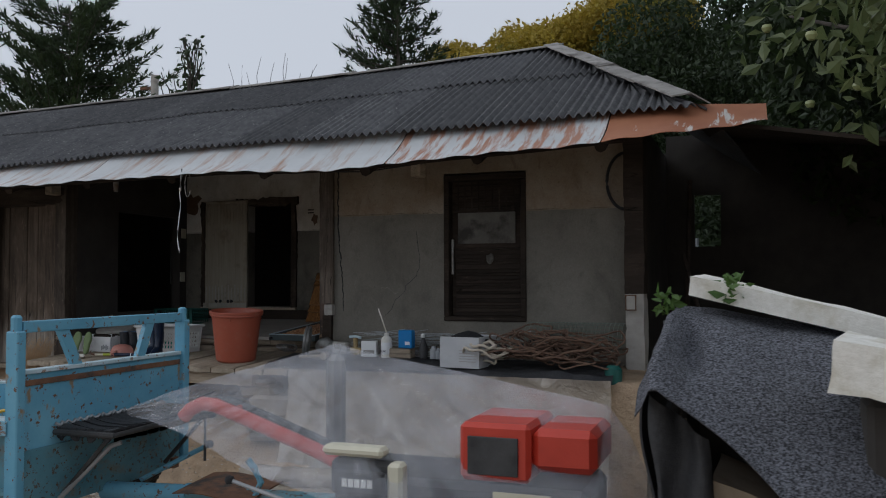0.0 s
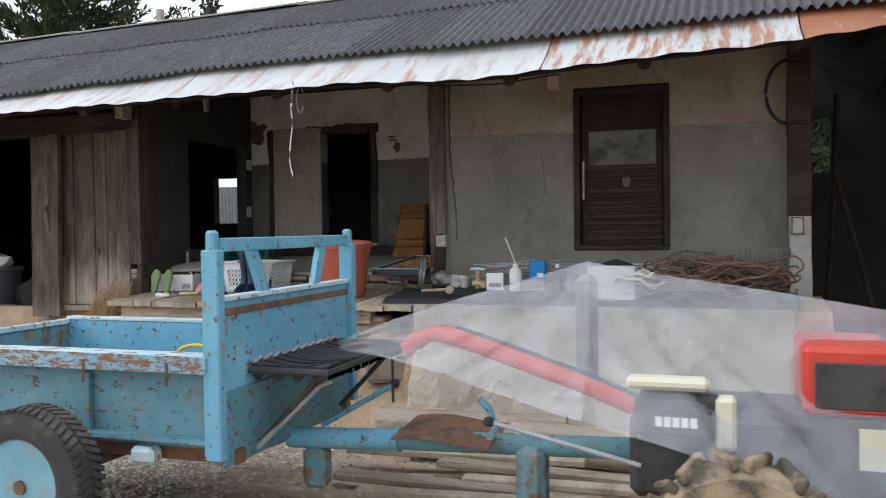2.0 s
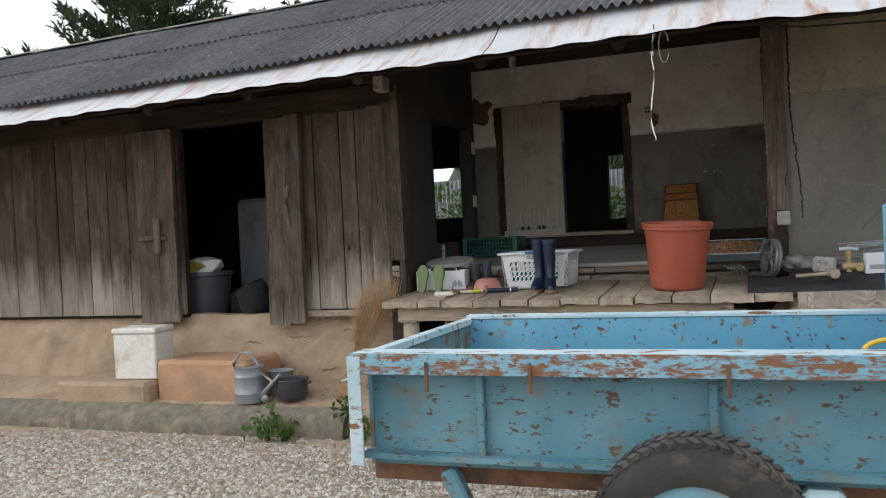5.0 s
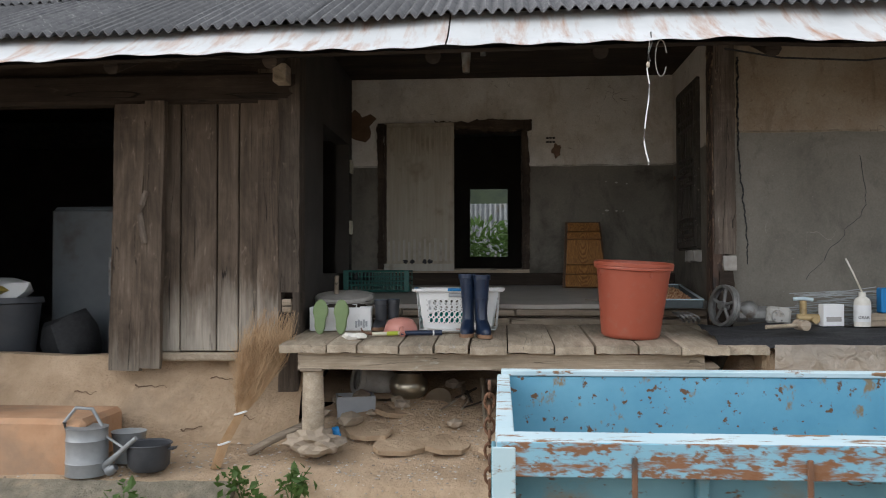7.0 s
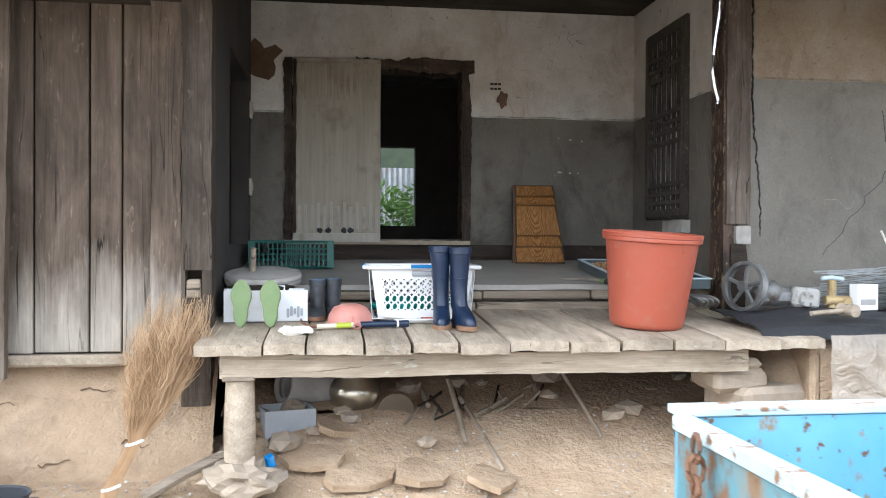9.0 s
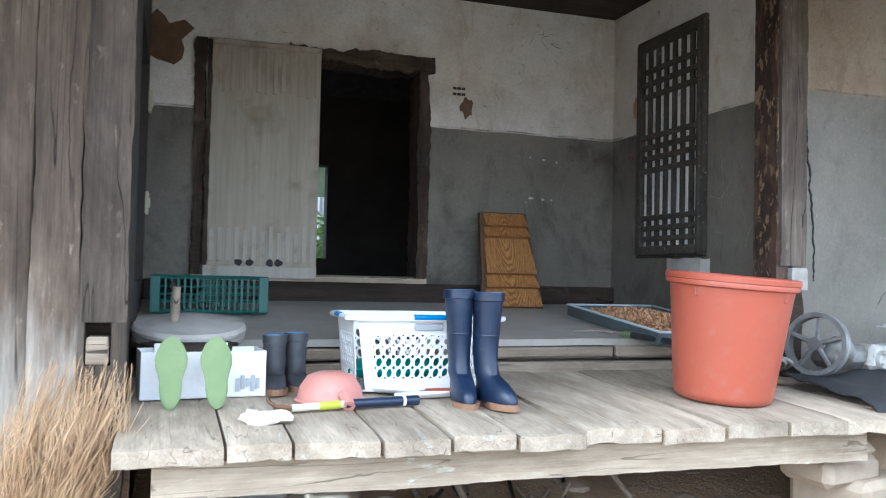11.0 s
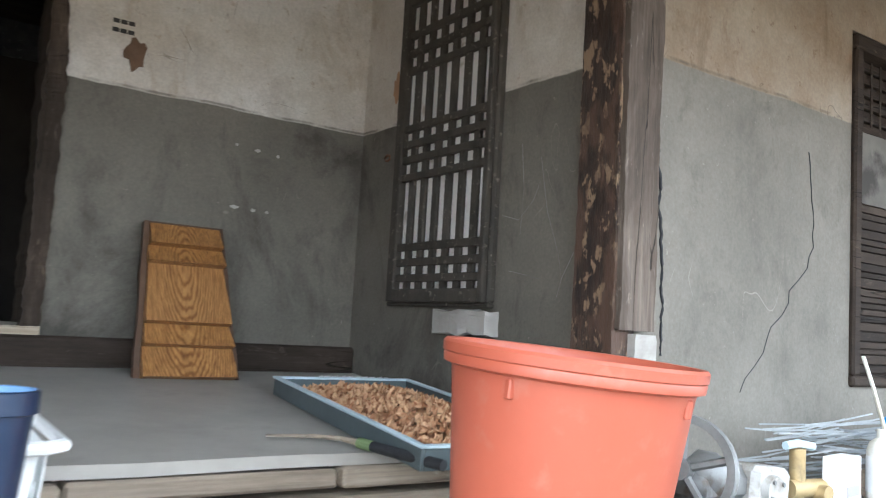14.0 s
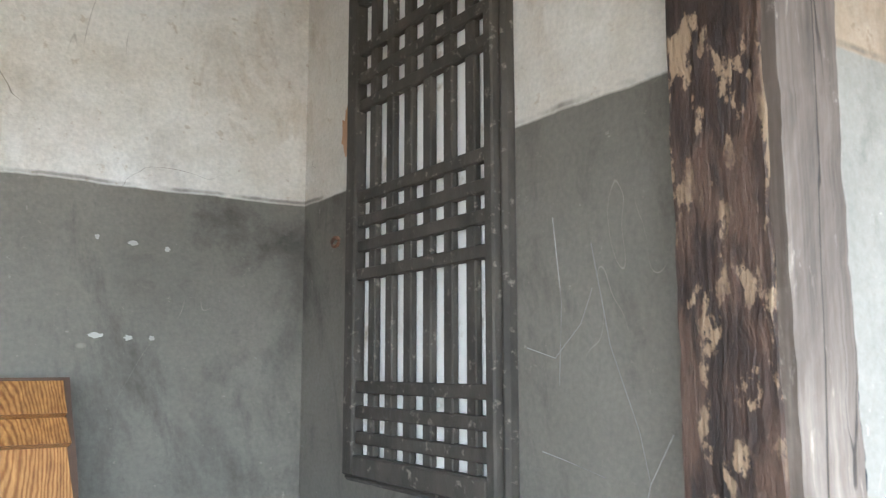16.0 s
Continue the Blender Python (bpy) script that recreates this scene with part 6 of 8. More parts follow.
def basket_side(p0, p1, flare, cols, rows):
    """A side from p0 to p1 at its foot, pierced by oval holes."""
    bm = B()
    p0, p1 = Vector(p0), Vector(p1)
    out = (p1 - p0).cross(Vector((0, 0, 1))).normalized()
    wid = (p1 - p0).length

    def at(s, z):
        k = 1 + 0.16 * z / BH
        c = (p0 + p1) / 2
        return c + (p0 - c).lerp(p1 - c, s) * k + out * flare * z / BH + Vector((0, 0, z))
    zs, ze, xs, xe = 0.045, 0.205, 0.09, 0.91
    cw, chh = (xe - xs) / cols, (ze - zs) / rows
    n = 12
    for i in range(cols):
        for j in range(rows):
            cx, cz = xs + (i + 0.5) * cw, zs + (j + 0.5) * chh
            hole, rim = [], []
            for k in range(n):
                a = 2 * math.pi * k / n
                dx, dz = math.cos(a), math.sin(a)
                hole.append(bm.verts.new(at(cx + dx * cw * 0.30 + dz * cw * 0.08, cz + dz * chh * 0.40)))
                q = 1 / max(abs(dx), abs(dz))
                rim.append(bm.verts.new(at(cx + dx * q * cw * 0.5, cz + dz * q * chh * 0.5)))
            for k in range(n):
                bm.faces.new((hole[k], hole[(k + 1) % n], rim[(k + 1) % n], rim[k]))
    for s0, s1, z0, z1 in ((0, 1, 0, zs), (0, 1, ze, BH), (0, xs, zs, ze), (xe, 1, zs, ze)):
        bm.faces.new([bm.verts.new(at(s, z)) for s, z in ((s0, z0), (s1, z0), (s1, z1), (s0, z1))])
    bmesh.ops.remove_doubles(bm, verts=bm.verts, dist=0.0005)
    geo = bmesh.ops.extrude_face_region(bm, geom=bm.faces[:])["geom"]
    for g in geo:
        if isinstance(g, bmesh.types.BMVert):
            g.co -= out * 0.003
    return bm


part("front_side", basket_side((-BW + 0.03, -BD, 0), (BW - 0.03, -BD, 0), 0.02, 11, 4), m_white, bk)
part("rear_side", basket_side((BW - 0.03, BD, 0), (-BW + 0.03, BD, 0), 0.02, 11, 4), m_white, bk)
part("end_side", basket_side((-BW, BD - 0.02, 0), (-BW, -BD + 0.02, 0), 0.02, 7, 4), m_white, bk)
part("end_side", basket_side((BW, -BD + 0.02, 0), (BW, BD - 0.02, 0), 0.02, 7, 4), m_white, bk)
part("bottom", bx(B(), -BW, BW, -BD, BD, 0, 0.005), m_white, bk)
w2, d2 = BW * 1.16, BD * 1.2
part("rim", tube(B(), [(-w2, -d2 + 0.03, BH), (-w2 + 0.03, -d2, BH), (w2 - 0.03, -d2, BH), (w2, -d2 + 0.03, BH), (w2, d2 - 0.03, BH), (w2 - 0.03, d2, BH), (-w2 + 0.03, d2, BH), (-w2, d2 - 0.03, BH)], 0.011, 8, closed=True), m_white, bk, smooth=True)
part("grip", tube(B(), [(-0.06, -d2 - 0.003, BH + 0.004), (0.06, -d2 - 0.003, BH + 0.004)], 0.011, 8), m_blue_box, bk, "blue grip", smooth=True)
part("grip", tube(B(), [(-w2 - 0.003, -0.05, BH + 0.004), (-w2 - 0.003, 0.05, BH + 0.004)], 0.011, 8), m_blue_box, bk, "blue grip", smooth=True)
part("grip_slot", bx(B(), -0.055, 0.055, -d2 + 0.004, -d2 + 0.012, BH - 0.045, BH - 0.018, 0.008), m_grey_plastic, bk)
single("folded_cloth", lump(B(), (0.21, 0.13, 0.055), 4, 0.3, (0, 0, 0.06)), m_teal, "teal cloth lying in the basket", "cloth", (-5.64, 7.19, deck_z(7.19) + 0.008), smooth=True)

# ---- alcove floor ----
crate = thing("plastic_crate", "dark green plastic crate with grid sides", "crate", (-6.31, 8.32, maru_z(8.32)))
for z in (0.005, 0.05, 0.085, 0.12, 0.165):
    part("crate_rail", tube(B(), [(-0.265, -0.15, z), (0.265, -0.15, z), (0.265, 0.15, z), (-0.265, 0.15, z)], 0.009 if z in (0.005, 0.165) else 0.005, 4, closed=True), m_green_crate, crate)
bar = to_mesh("crate_bar", bx(B(), -0.004, 0.004, -0.004, 0.004, 0.0, 0.17), m_green_crate)
for i in range(19):
    for y in (-0.15, 0.15):
        part("crate_bar", bar, None, crate).location = (-0.26 + i * 0.52 / 18, y, 0)
part("crate_corner", bx(B(), 0.225, 0.27, -0.158, -0.145, 0, 0.172, 0.003), m_green_crate, crate)
part("crate_corner", bx(B(), -0.27, -0.225, -0.158, -0.145, 0, 0.172, 0.003), m_green_crate, crate)
part("crate_floor", bx(B(), -0.26, 0.26, -0.145, 0.145, 0.0, 0.006), m_green_crate, crate)
for x, y in ((-6.50, 8.26), (-6.40, 8.33)):
    single("old_shoe", lump(B(), (0.05, 0.12, 0.045), x, 0.4, (0, 0, 0.045)), m_black, "worn black shoe in the crate", "shoe", (x, y, maru_z(y) + 0.08), "old shoes", 20, smooth=True)

tray = thing("seed_tray", "shallow pale blue tray full of dried husks", "tray", (-4.16, 7.75, maru_z(7.75) + 0.004), rz=-3, rx=4.94)
part("tray_floor", bx(B(), -0.25, 0.25, -0.49, 0.49, 0, 0.008), m_tray, tray)
for n, a in (("long_side", (-0.26, -0.25, -0.5, 0.5)), ("long_side", (0.25, 0.26, -0.5, 0.5)), ("short_side", (-0.25, 0.25, -0.5, -0.49)), ("short_side", (-0.25, 0.25, 0.49, 0.5))):
    part(n, bx(B(), *a, 0, 0.055, 0.002), m_tray_dark, tray)
    part("lip", bx(B(), a[0] - 0.006, a[1] + 0.006, a[2] - 0.006, a[3] + 0.006, 0.0555, 0.063, 0.002), m_tray, tray)
rs = np.random.RandomState(4)


def husks(n):
    vs, fs = [], []
    for i in range(n):
        x, y = rs.uniform(-0.22, 0.22), rs.uniform(-0.46, 0.46)
        z = 0.02 + 0.05 * (1 - (x / 0.26) ** 2) * (1 - (y / 0.52) ** 4) * rs.uniform(0.5, 1.1)
        q = Euler(rs.uniform(0, 6.28, 3)).to_matrix()
        s = rs.uniform(0.008, 0.02)
        k = len(vs)
        for p in ((-1, 0, 0), (0, -0.5, 0.25), (1, 0, 0), (0, 0.5, 0.25)):
            vs.append(tuple(Vector((x, y, z)) + q @ (Vector(p) * s)))
        fs.append((k, k + 1, k + 2, k + 3))
    me = bpy.data.meshes.new("husks")
    me.from_pydata(vs, [], fs)
    me.materials.append(m_husk)
    return me


m_husk_mix = m_husk.node_tree
geo_in = m_husk_mix.nodes.new("ShaderNodeNewGeometry")
hr = m_husk_mix.nodes.new("ShaderNodeValToRGB")
hr.color_ramp.elements[0].color, hr.color_ramp.elements[1].color = (0.24, 0.09, 0.03, 1), (0.66, 0.42, 0.24, 1)
m_husk_mix.links.new(geo_in.outputs["Random Per Island"], hr.inputs[0])
m_husk_mix.links.new(hr.outputs[0], m_husk_mix.nodes["Principled BSDF"].inputs["Base Color"])
hk = new("dried_husks", husks(2600))
hk.matrix_world = tray.matrix_world
tagged(hk, "heap of dried brown husks in the tray", "husks", "", "stuff")
bm = B()
grid(bm, lambda u, v: ((u - 0.5) * 0.47, (v - 0.5) * 0.94, 0.016 + 0.035 * math.sin(u * 3.14) * math.sin(v * 3.14)), 10, 14)
hb = new("husk_bed", to_mesh("husk_bed", bm, m_husk, True))
hb.matrix_world = tray.matrix_world
tagged(hb, "bed of dried brown husks in the tray", "husks", "", "stuff")
st = thing("sickle", "black handled sickle with a green band beside the tray", "sickle", (-4.47, 7.45, maru_z(7.45) + 0.02), rz=-76)
part("handle", cyl(B(), (0.0, 0, 0), (0.24, 0, -0.012), 0.014), m_black, st, smooth=True)
part("band", cyl(B(), (-0.05, 0, 0.003), (0.0, 0, 0), 0.0145), m_green_foam, st)
part("blade", tube(B(), [(-0.05, 0, 0.003), (-0.12, 0.0, 0.005), (-0.18, -0.06, 0.008), (-0.22, -0.17, 0.01)], 0.009, 6, 0.003), m_beam, st)
single("egg_tray", grid(B(), lambda u, v: (u * 0.3, v * 0.14, 0.03 + 0.012 * math.sin(u * 60) * math.sin(v * 30)), 48, 18, (0, 0, -0.01)), m_card, "grey moulded egg tray", "egg tray", (-4.12, 8.38, maru_z(8.4)), rz=-6)

bd = thing("bark_edge_board", "varnished orange brown stepped wooden board leaning on the wall", "board", (-4.59, 8.56, maru_z(8.56)), rx=-18.5)


def board_piece(w0, w1, z0, z1, y0, y1, seed, lean=0.0):
    def ring(z):
        t = z / 0.62
        w = 0.19 - 0.042 * t + 0.006 * noise.noise(Vector((z * 6, seed, 0)))
        f = y0 + lean * (z - z0) / (z1 - z0)
        return [(-w * w0, f, z), (w * w1, f, z), (w * w1, y1, z), (-w * w0, y1, z)]
    bm = B()
    rs_ = [[bm.verts.new(p) for p in ring(z0 + (z1 - z0) * k / 6)] for k in range(7)]
    for a, b in zip(rs_, rs_[1:]):
        for j in range(4):
            bm.faces.new((a[j], a[(j + 1) % 4], b[(j + 1) % 4], b[j]))
    bm.faces.new(rs_[0][::-1])
    bm.faces.new(rs_[-1])
    return bm


m_board_dark = mat("dark_bark_edge", (0.05, 0.028, 0.016), (0.12, 0.065, 0.035), 0.7, 6)
part("board_back", board_piece(1.0, 1.0, 0, 0.60, 0.0, 0.03, 1), m_board_dark, bd, "dark bark edge")
for z0, z1 in ((0.0, 0.115), (0.116, 0.20), (0.201, 0.43), (0.431, 0.50), (0.501, 0.59)):
    part("board_step", board_piece(0.88, 0.90, z0, z1, -0.040, -0.0005, z0 * 9, 0.034), m_plank_orange, bd)

sw = thing("light_switch", "cream surface light switch", "switch", (XL + 0.001, 8.755, 2.56))
part("plate", bx(B(), 0, 0.018, -0.045, 0.045, -0.06, 0.06, 0.006), m_cream, sw)
part("rocker", bx(B(), 0.018, 0.026, -0.018, 0.018, -0.028, 0.028, 0.004), m_cream, sw)
copy_thing(sw, pose(XL + 0.001, 8.74, 2.02))

cord = thing("hanging_cord", "white frayed cord hanging from the eave", "cord", (-4.53, 5.95, 2.2))
part("cord_line", tube(B(), [(0.018, 0, 0.005), (0.020, 0, 0.02), (0.006, 0, 0.07), (-0.004, 0, 0.13), (0.0, 0, 0.20), (0.008, 0, 0.27), (0.022, 0.0, 0.36), (0.026, 0, 0.44), (0.014, 0, 0.52), (0.022, 0, 0.60), (0.03, 0, 0.68)], 0.0048, 6, 0.0032), m_white, cord, smooth=True)
part("knot", lump(B(), (0.011, 0.010, 0.016), 3, 0.4, (0.02, 0, 0.545), 2), m_rope_pale, cord, smooth=True)
part("hook", tube(B(), [(0.03, 0, 0.56), (0.022, 0, 0.61), (0.04, 0, 0.66), (0.035, 0, 0.72)], 0.006, 6), m_grey_iron, cord, smooth=True)
part("loop", tube(B(), [(0.09 + 0.03 * math.cos(a), 0.01, 0.58 + 0.10 * math.sin(a)) for a in np.linspace(0.3, 5.8, 14)], 0.0035, 5), m_hipcap, cord)
fl_ = thing("ceiling_light", "old white fluorescent lamp fitting under the soffit", "lamp", (-5.36, 6.75, 3.085))
part("housing", bx(B(), -0.11, 0.11, -0.04, 0.04, -0.02, 0.045, 0.01), m_cream, fl_)
for x0, x1 in ((-0.42, -0.115), (0.115, 0.42)):
    part("lamp_tube", cyl(B(), (x0, 0, 0.0), (x1, 0, 0.0), 0.014, seg=10), m_white, fl_, "unlit white lamp tube", smooth=True)
part("reflector", bx(B(), -0.20, 0.22, 0.041, 0.07, 0.0, 0.03, 0.006), m_cream, fl_)
part("lamp_holder_stem", cyl(B(), (-0.05, 0, -0.07), (-0.05, 0, -0.02), 0.02, seg=10), m_grey_iron, fl_)
part("hanger", bx(B(), -0.01, 0.01, -0.01, 0.01, 0.045, 0.085, 0.002), m_black, fl_)
lc = thing("lamp_holder", "small grey bulb holder under the eave", "lamp holder", (-5.5, 6.3, 2.86))
part("socket", cyl(B(), (0, 0, -0.06), (0, 0, 0.08), 0.02, 0.03), m_grey_iron, lc)
part("stem", cyl(B(), (0, 0, 0.08), (0, 0, 0.16), 0.006), m_black, lc)
bm = tube(B(), [(-3.95, 6.55, 2.98), (-3.6, 6.6, 2.93), (-3.1, 6.62, 2.91), (-2.6, 6.6, 2.95)], 0.006, 5)
single("power_cable", bm, m_black, "thin black cable strung under the eave", "cable")

# ---- under the deck ----
def sub_z(x, y):
    return 0.52 + 0.24 * smooth01(y, 6.45, 7.02)


pot = thing("brass_pot", "round bellied dull brass pot under the deck", "pot", (-5.93, 7.14, 0.765))
part("belly", lathe(B(), [(0, 0), (0.075, 0.0), (0.12, 0.04), (0.135, 0.085), (0.125, 0.13), (0.098, 0.16), (0.094, 0.178), (0.086, 0.176), (0.09, 0.155), (0.1, 0.12), (0, 0.02)], 36), m_steel, pot, smooth=True)
single("plastic_bin", open_box(B(), 0.125, 0.10, 0.15, 0.006), m_grey_plastic, "pale grey plastic bin under the deck", "bin", (-6.27, 6.98, 0.665), rz=14)
pp = thing("clay_pipe", "grey clay pipe lying under the deck", "pipe", (-6.17, 7.22, 0.87), rz=-60, rx=80)
part("barrel", lathe(B(), [(0.07, -0.12), (0.085, -0.12), (0.082, 0.1), (0.10, 0.11), (0.10, 0.15), (0.085, 0.15), (0.07, 0.14)], 24), m_concrete, pp, smooth=True)
single("pot_lid", lathe(B(), [(0.0, 0.0), (0.06, 0.005), (0.09, 0.02), (0.095, 0.022), (0.06, 0.012), (0, 0.006)], 28, tilt=(50, -20, 0)), m_steel, "dull tin pot lid leaning on a stone", "lid", (-5.72, 7.05, 0.76), smooth=True)
rnd = random.Random(31)
for i in range(26):
    x, y = rnd.uniform(-6.5, -3.9), rnd.uniform(6.75, 7.6)
    s = rnd.uniform(0.03, 0.11)
    single("rubble_stone", lump(B(), (s, s * 0.8, s * 0.5), i * 1.3, 0.45, (0, 0, 0), 1), m_stone, "loose stone lying under the deck", "stone", (x, y, sub_z(x, y) + s * 0.25 + 0.1 * smooth01(y, 7.1, 7.6)), "rubble stones", rnd.uniform(0, 180))
for i in range(16):
    x, y = rnd.uniform(-5.7, -4.9), rnd.uniform(6.85, 7.3)
    a = rnd.uniform(-0.8, 0.8) + 1.3
    L = rnd.uniform(0.12, 0.28)
    bm = tube(B(), [(0, 0, 0), (L * 0.5 * math.cos(a), L * 0.5 * math.sin(a), 0.02), (L * math.cos(a), L * math.sin(a), 0.05)], rnd.uniform(0.005, 0.016), 6)
    single("firewood_stick", bm, m_beam if i % 3 else m_dark_wood, "grey broken stick in the heap under the deck", "stick", (x, y, sub_z(x, y) + 0.03), "firewood sticks")
for x0, y0, z0, x1, y1, z1, r in ((-5.43, 7.15, 0.90, -5.40, 6.75, 0.66, 0.014), (-5.38, 7.1, 0.82, -5.24, 6.62, 0.56, 0.012), (-4.85, 7.1, 0.98, -4.72, 6.75, 0.68, 0.010), (-6.86, 6.52, 0.52, -6.52, 6.60, 0.68, 0.026)):
    single("firewood_stick", tube(B(), [(x0, y0, z0), ((x0 + x1) / 2, (y0 + y1) / 2 + 0.01, (z0 + z1) / 2 + 0.008), (x1, y1, z1)], r, 8), m_beam, "long bare stick leaning out from under the deck", "stick", group="firewood sticks", smooth=True)
for i, (x, y, w, d) in enumerate(((-6.14, 6.72, 0.14, 0.10), (-5.92, 6.60, 0.16, 0.09), (-5.62, 6.62, 0.17, 0.10), (-5.3, 6.58, 0.15, 0.09), (-6.02, 6.88, 0.11, 0.09))):
    bm = B()
    pts = [(w * math.cos(a) * (0.85 + 0.7 * noise.noise(Vector((math.cos(a) * 2, math.sin(a) * 2, i * 3)))), d * math.sin(a) * (0.9 + 0.6 * noise.noise(Vector((math.cos(a) * 3, math.sin(a) * 3, i * 7))))) for a in np.linspace(0, 6.283, 9)[:-1]]
    slab(bm, [(a * 1.3, b * 1.35) for a, b in pts], 0, 0.03)
    s = single("flagstone", bm, m_earth, "flat cracked slab of tan earth crust", "flagstone", group="flagstones")
    s.matrix_world = pose(x, y, 0.503 + 0.24 * smooth01(y, 6.45, 7.02), 14, 0, i * 20)
single("blue_wrapper", lump(B(), (0.035, 0.02, 0.05), 3, 0.7, (0, 0, 0.04)), m_blue_box, "crumpled blue plastic wrapper on the ground", "wrapper", (-6.33, 6.62, 0.58))

# ---- terrace things ----
def twig_broom():
    b = thing("twig_broom", "large fuzzy twig broom leaning upside down on the plinth", "broom", (-6.99, 6.30, 0.47))
    r = random.Random(14)
    # spine of the bundle: height, x, y, half width
    spine = [(0.0, 0.0, 0.0, 0.028), (0.14, 0.033, 0.066, 0.030), (0.31, 0.111, 0.136, 0.026), (0.46, 0.16, 0.19, 0.085), (0.60, 0.195, 0.24, 0.145), (0.78, 0.235, 0.31, 0.165), (0.92, 0.26, 0.37, 0.15)]

    def at(h, ox, oy):
        w = interp(h, [(a[0], a[3]) for a in spine])
        return (interp(h, [(a[0], a[1]) for a in spine]) + ox * w, interp(h, [(a[0], a[2]) for a in spine]) + oy * w * 0.7, h)
    bm = B()
    for i in range(620):
        a, k = r.uniform(0, 6.28), math.sqrt(r.random())
        ox, oy = k * math.cos(a), k * math.sin(a)
        top = r.uniform(0.55, 0.94)
        p = [Vector(at(h, ox, oy)) for h in (r.uniform(0, 0.05), 0.14, 0.31, 0.31 + (top - 0.31) * 0.35, 0.31 + (top - 0.31) * 0.7, top)]
        for q in p[3:]:
            q += Vector((r.uniform(-0.025, 0.025), r.uniform(-0.02, 0.02), r.uniform(-0.01, 0.01)))
        tube(bm, p, 0.0024, 3, 0.0008)
        for q in (p[3], p[4]):
            tube(bm, [q, q + Vector((r.uniform(-0.07, 0.07), r.uniform(-0.05, 0.03), r.uniform(0.04, 0.13)))], 0.0016, 3, 0.0007)
    part("brush_head", bm, m_straw, b, "bundle of fine brown twigs")["kind"] = "stuff"
    for h in (0.14, 0.31):
        c = at(h, 0, 0)
        part("tie", tube(B(), [(c[0] + 0.034 * math.cos(a), c[1] + 0.028 * math.sin(a), c[2] + 0.01 * math.cos(a)) for a in np.linspace(0, 6.28, 14)[:-1]], 0.007, 5, closed=True), m_white, b)


twig_broom()


def watering_can(at, label, spout=True):
    w = thing("watering_can", label, "watering can", at)
    part("drum", lathe(B(), [(0, 0), (0.118, 0), (0.12, 0.006), (0.118, 0.07), (0.121, 0.075), (0.118, 0.08), (0.118, 0.2), (0.121, 0.205), (0.117, 0.21), (0.116, 0.27), (0.12, 0.275), (0.112, 0.276), (0.0, 0.268)], 32), m_galv, w, smooth=True)
    part("handle", tube(B(), [(-0.115, 0, 0.18), (-0.14, 0, 0.30), (-0.07, 0, 0.385), (0.03, 0, 0.38), (0.09, 0, 0.28)], 0.011, 8), m_galv, w, smooth=True)
    if spout:
        part("spout", tube(B(), [(0.11, -0.02, 0.05), (0.20, -0.05, 0.12), (0.33, -0.08, 0.23)], 0.022, 10, 0.012), m_galv, w, smooth=True)
        part("spout_base", lathe(B(), [(0.03, 0), (0.035, 0.03), (0.022, 0.06)], 12, (0.13, -0.02, 0.02), (0, 60, 0)), m_galv, w, smooth=True)
        part("brace", tube(B(), [(0.10, 0, 0.23), (0.24, -0.05, 0.165)], 0.008, 6), m_galv, w)
    return w


watering_can((-7.72, 6.20, 0.455), "galvanised tin watering can with a long spout")
single("tin_bucket", lathe(B(), [(0, 0), (0.08, 0), (0.10, 0.18), (0.105, 0.185), (0.095, 0.18), (0, 0.02)], 28), m_galv, "small galvanised bucket behind the can", "bucket", (-7.56, 6.40, 0.485), smooth=True)
ck = thing("cooking_pot", "dark grey enamel cooking pot on the terrace", "pot", (-7.37, 6.25, 0.475))
part("bowl", lathe(B(), [(0, 0), (0.095, 0), (0.118, 0.03), (0.125, 0.15), (0.135, 0.152), (0.13, 0.158), (0.12, 0.15), (0.112, 0.03), (0, 0.012)], 36), m_pot, ck, smooth=True)
part("ear", bx(B(), -0.16, -0.125, -0.03, 0.03, 0.12, 0.135, 0.005), m_pot, ck)
part("ear", bx(B(), 0.125, 0.16, -0.03, 0.03, 0.12, 0.135, 0.005), m_pot, ck)
fb = thing("foam_box", "white foam box with a lid standing on the step", "foam box", (-8.86, 6.36, 0.605), rz=6)
part("box_body", bx(B(), -0.20, 0.20, -0.14, 0.14, 0, 0.38, 0.012), m_foam, fb)
part("box_lid", bx(B(), -0.21, 0.21, -0.15, 0.15, 0.382, 0.43, 0.012), m_foam, fb)

# ---- kitchen interior ----
m_dark_bin = mat("dark_bin_plastic", (0.055, 0.06, 0.07), (0.085, 0.09, 0.10), 0.5, 6)
tb = thing("refuse_tub", "dark grey plastic bin heaped with bags inside the doorway", "bin", (-8.98, 7.40, 0.85))
part("tub_body", lathe(B(), [(0, 0), (0.20, 0), (0.26, 0.55), (0.28, 0.56), (0.27, 0.60), (0.25, 0.58), (0, 0.5)], 28), m_dark_bin, tb, smooth=True)
part("white_bag", lump(B(), (0.2, 0.17, 0.12), 4, 0.5, (-0.02, 0, 0.64)), m_white, tb, "crumpled white bag", smooth=True)
part("yellow_bag", lump(B(), (0.13, 0.10, 0.06), 9, 0.5, (-0.05, -0.15, 0.65)), mat("yellow_bag", (0.45, 0.33, 0.05), (0.55, 0.42, 0.10), 0.6, 5), tb, "yellow bag", smooth=True)
fr = thing("old_fridge", "pale old refrigerator standing in the dark kitchen", "refrigerator", (-8.55, 8.1, 0.85))
part("cabinet", bx(B(), -0.28, 0.28, -0.28, 0.28, 0, 1.30, 0.02), m_fridge, fr)
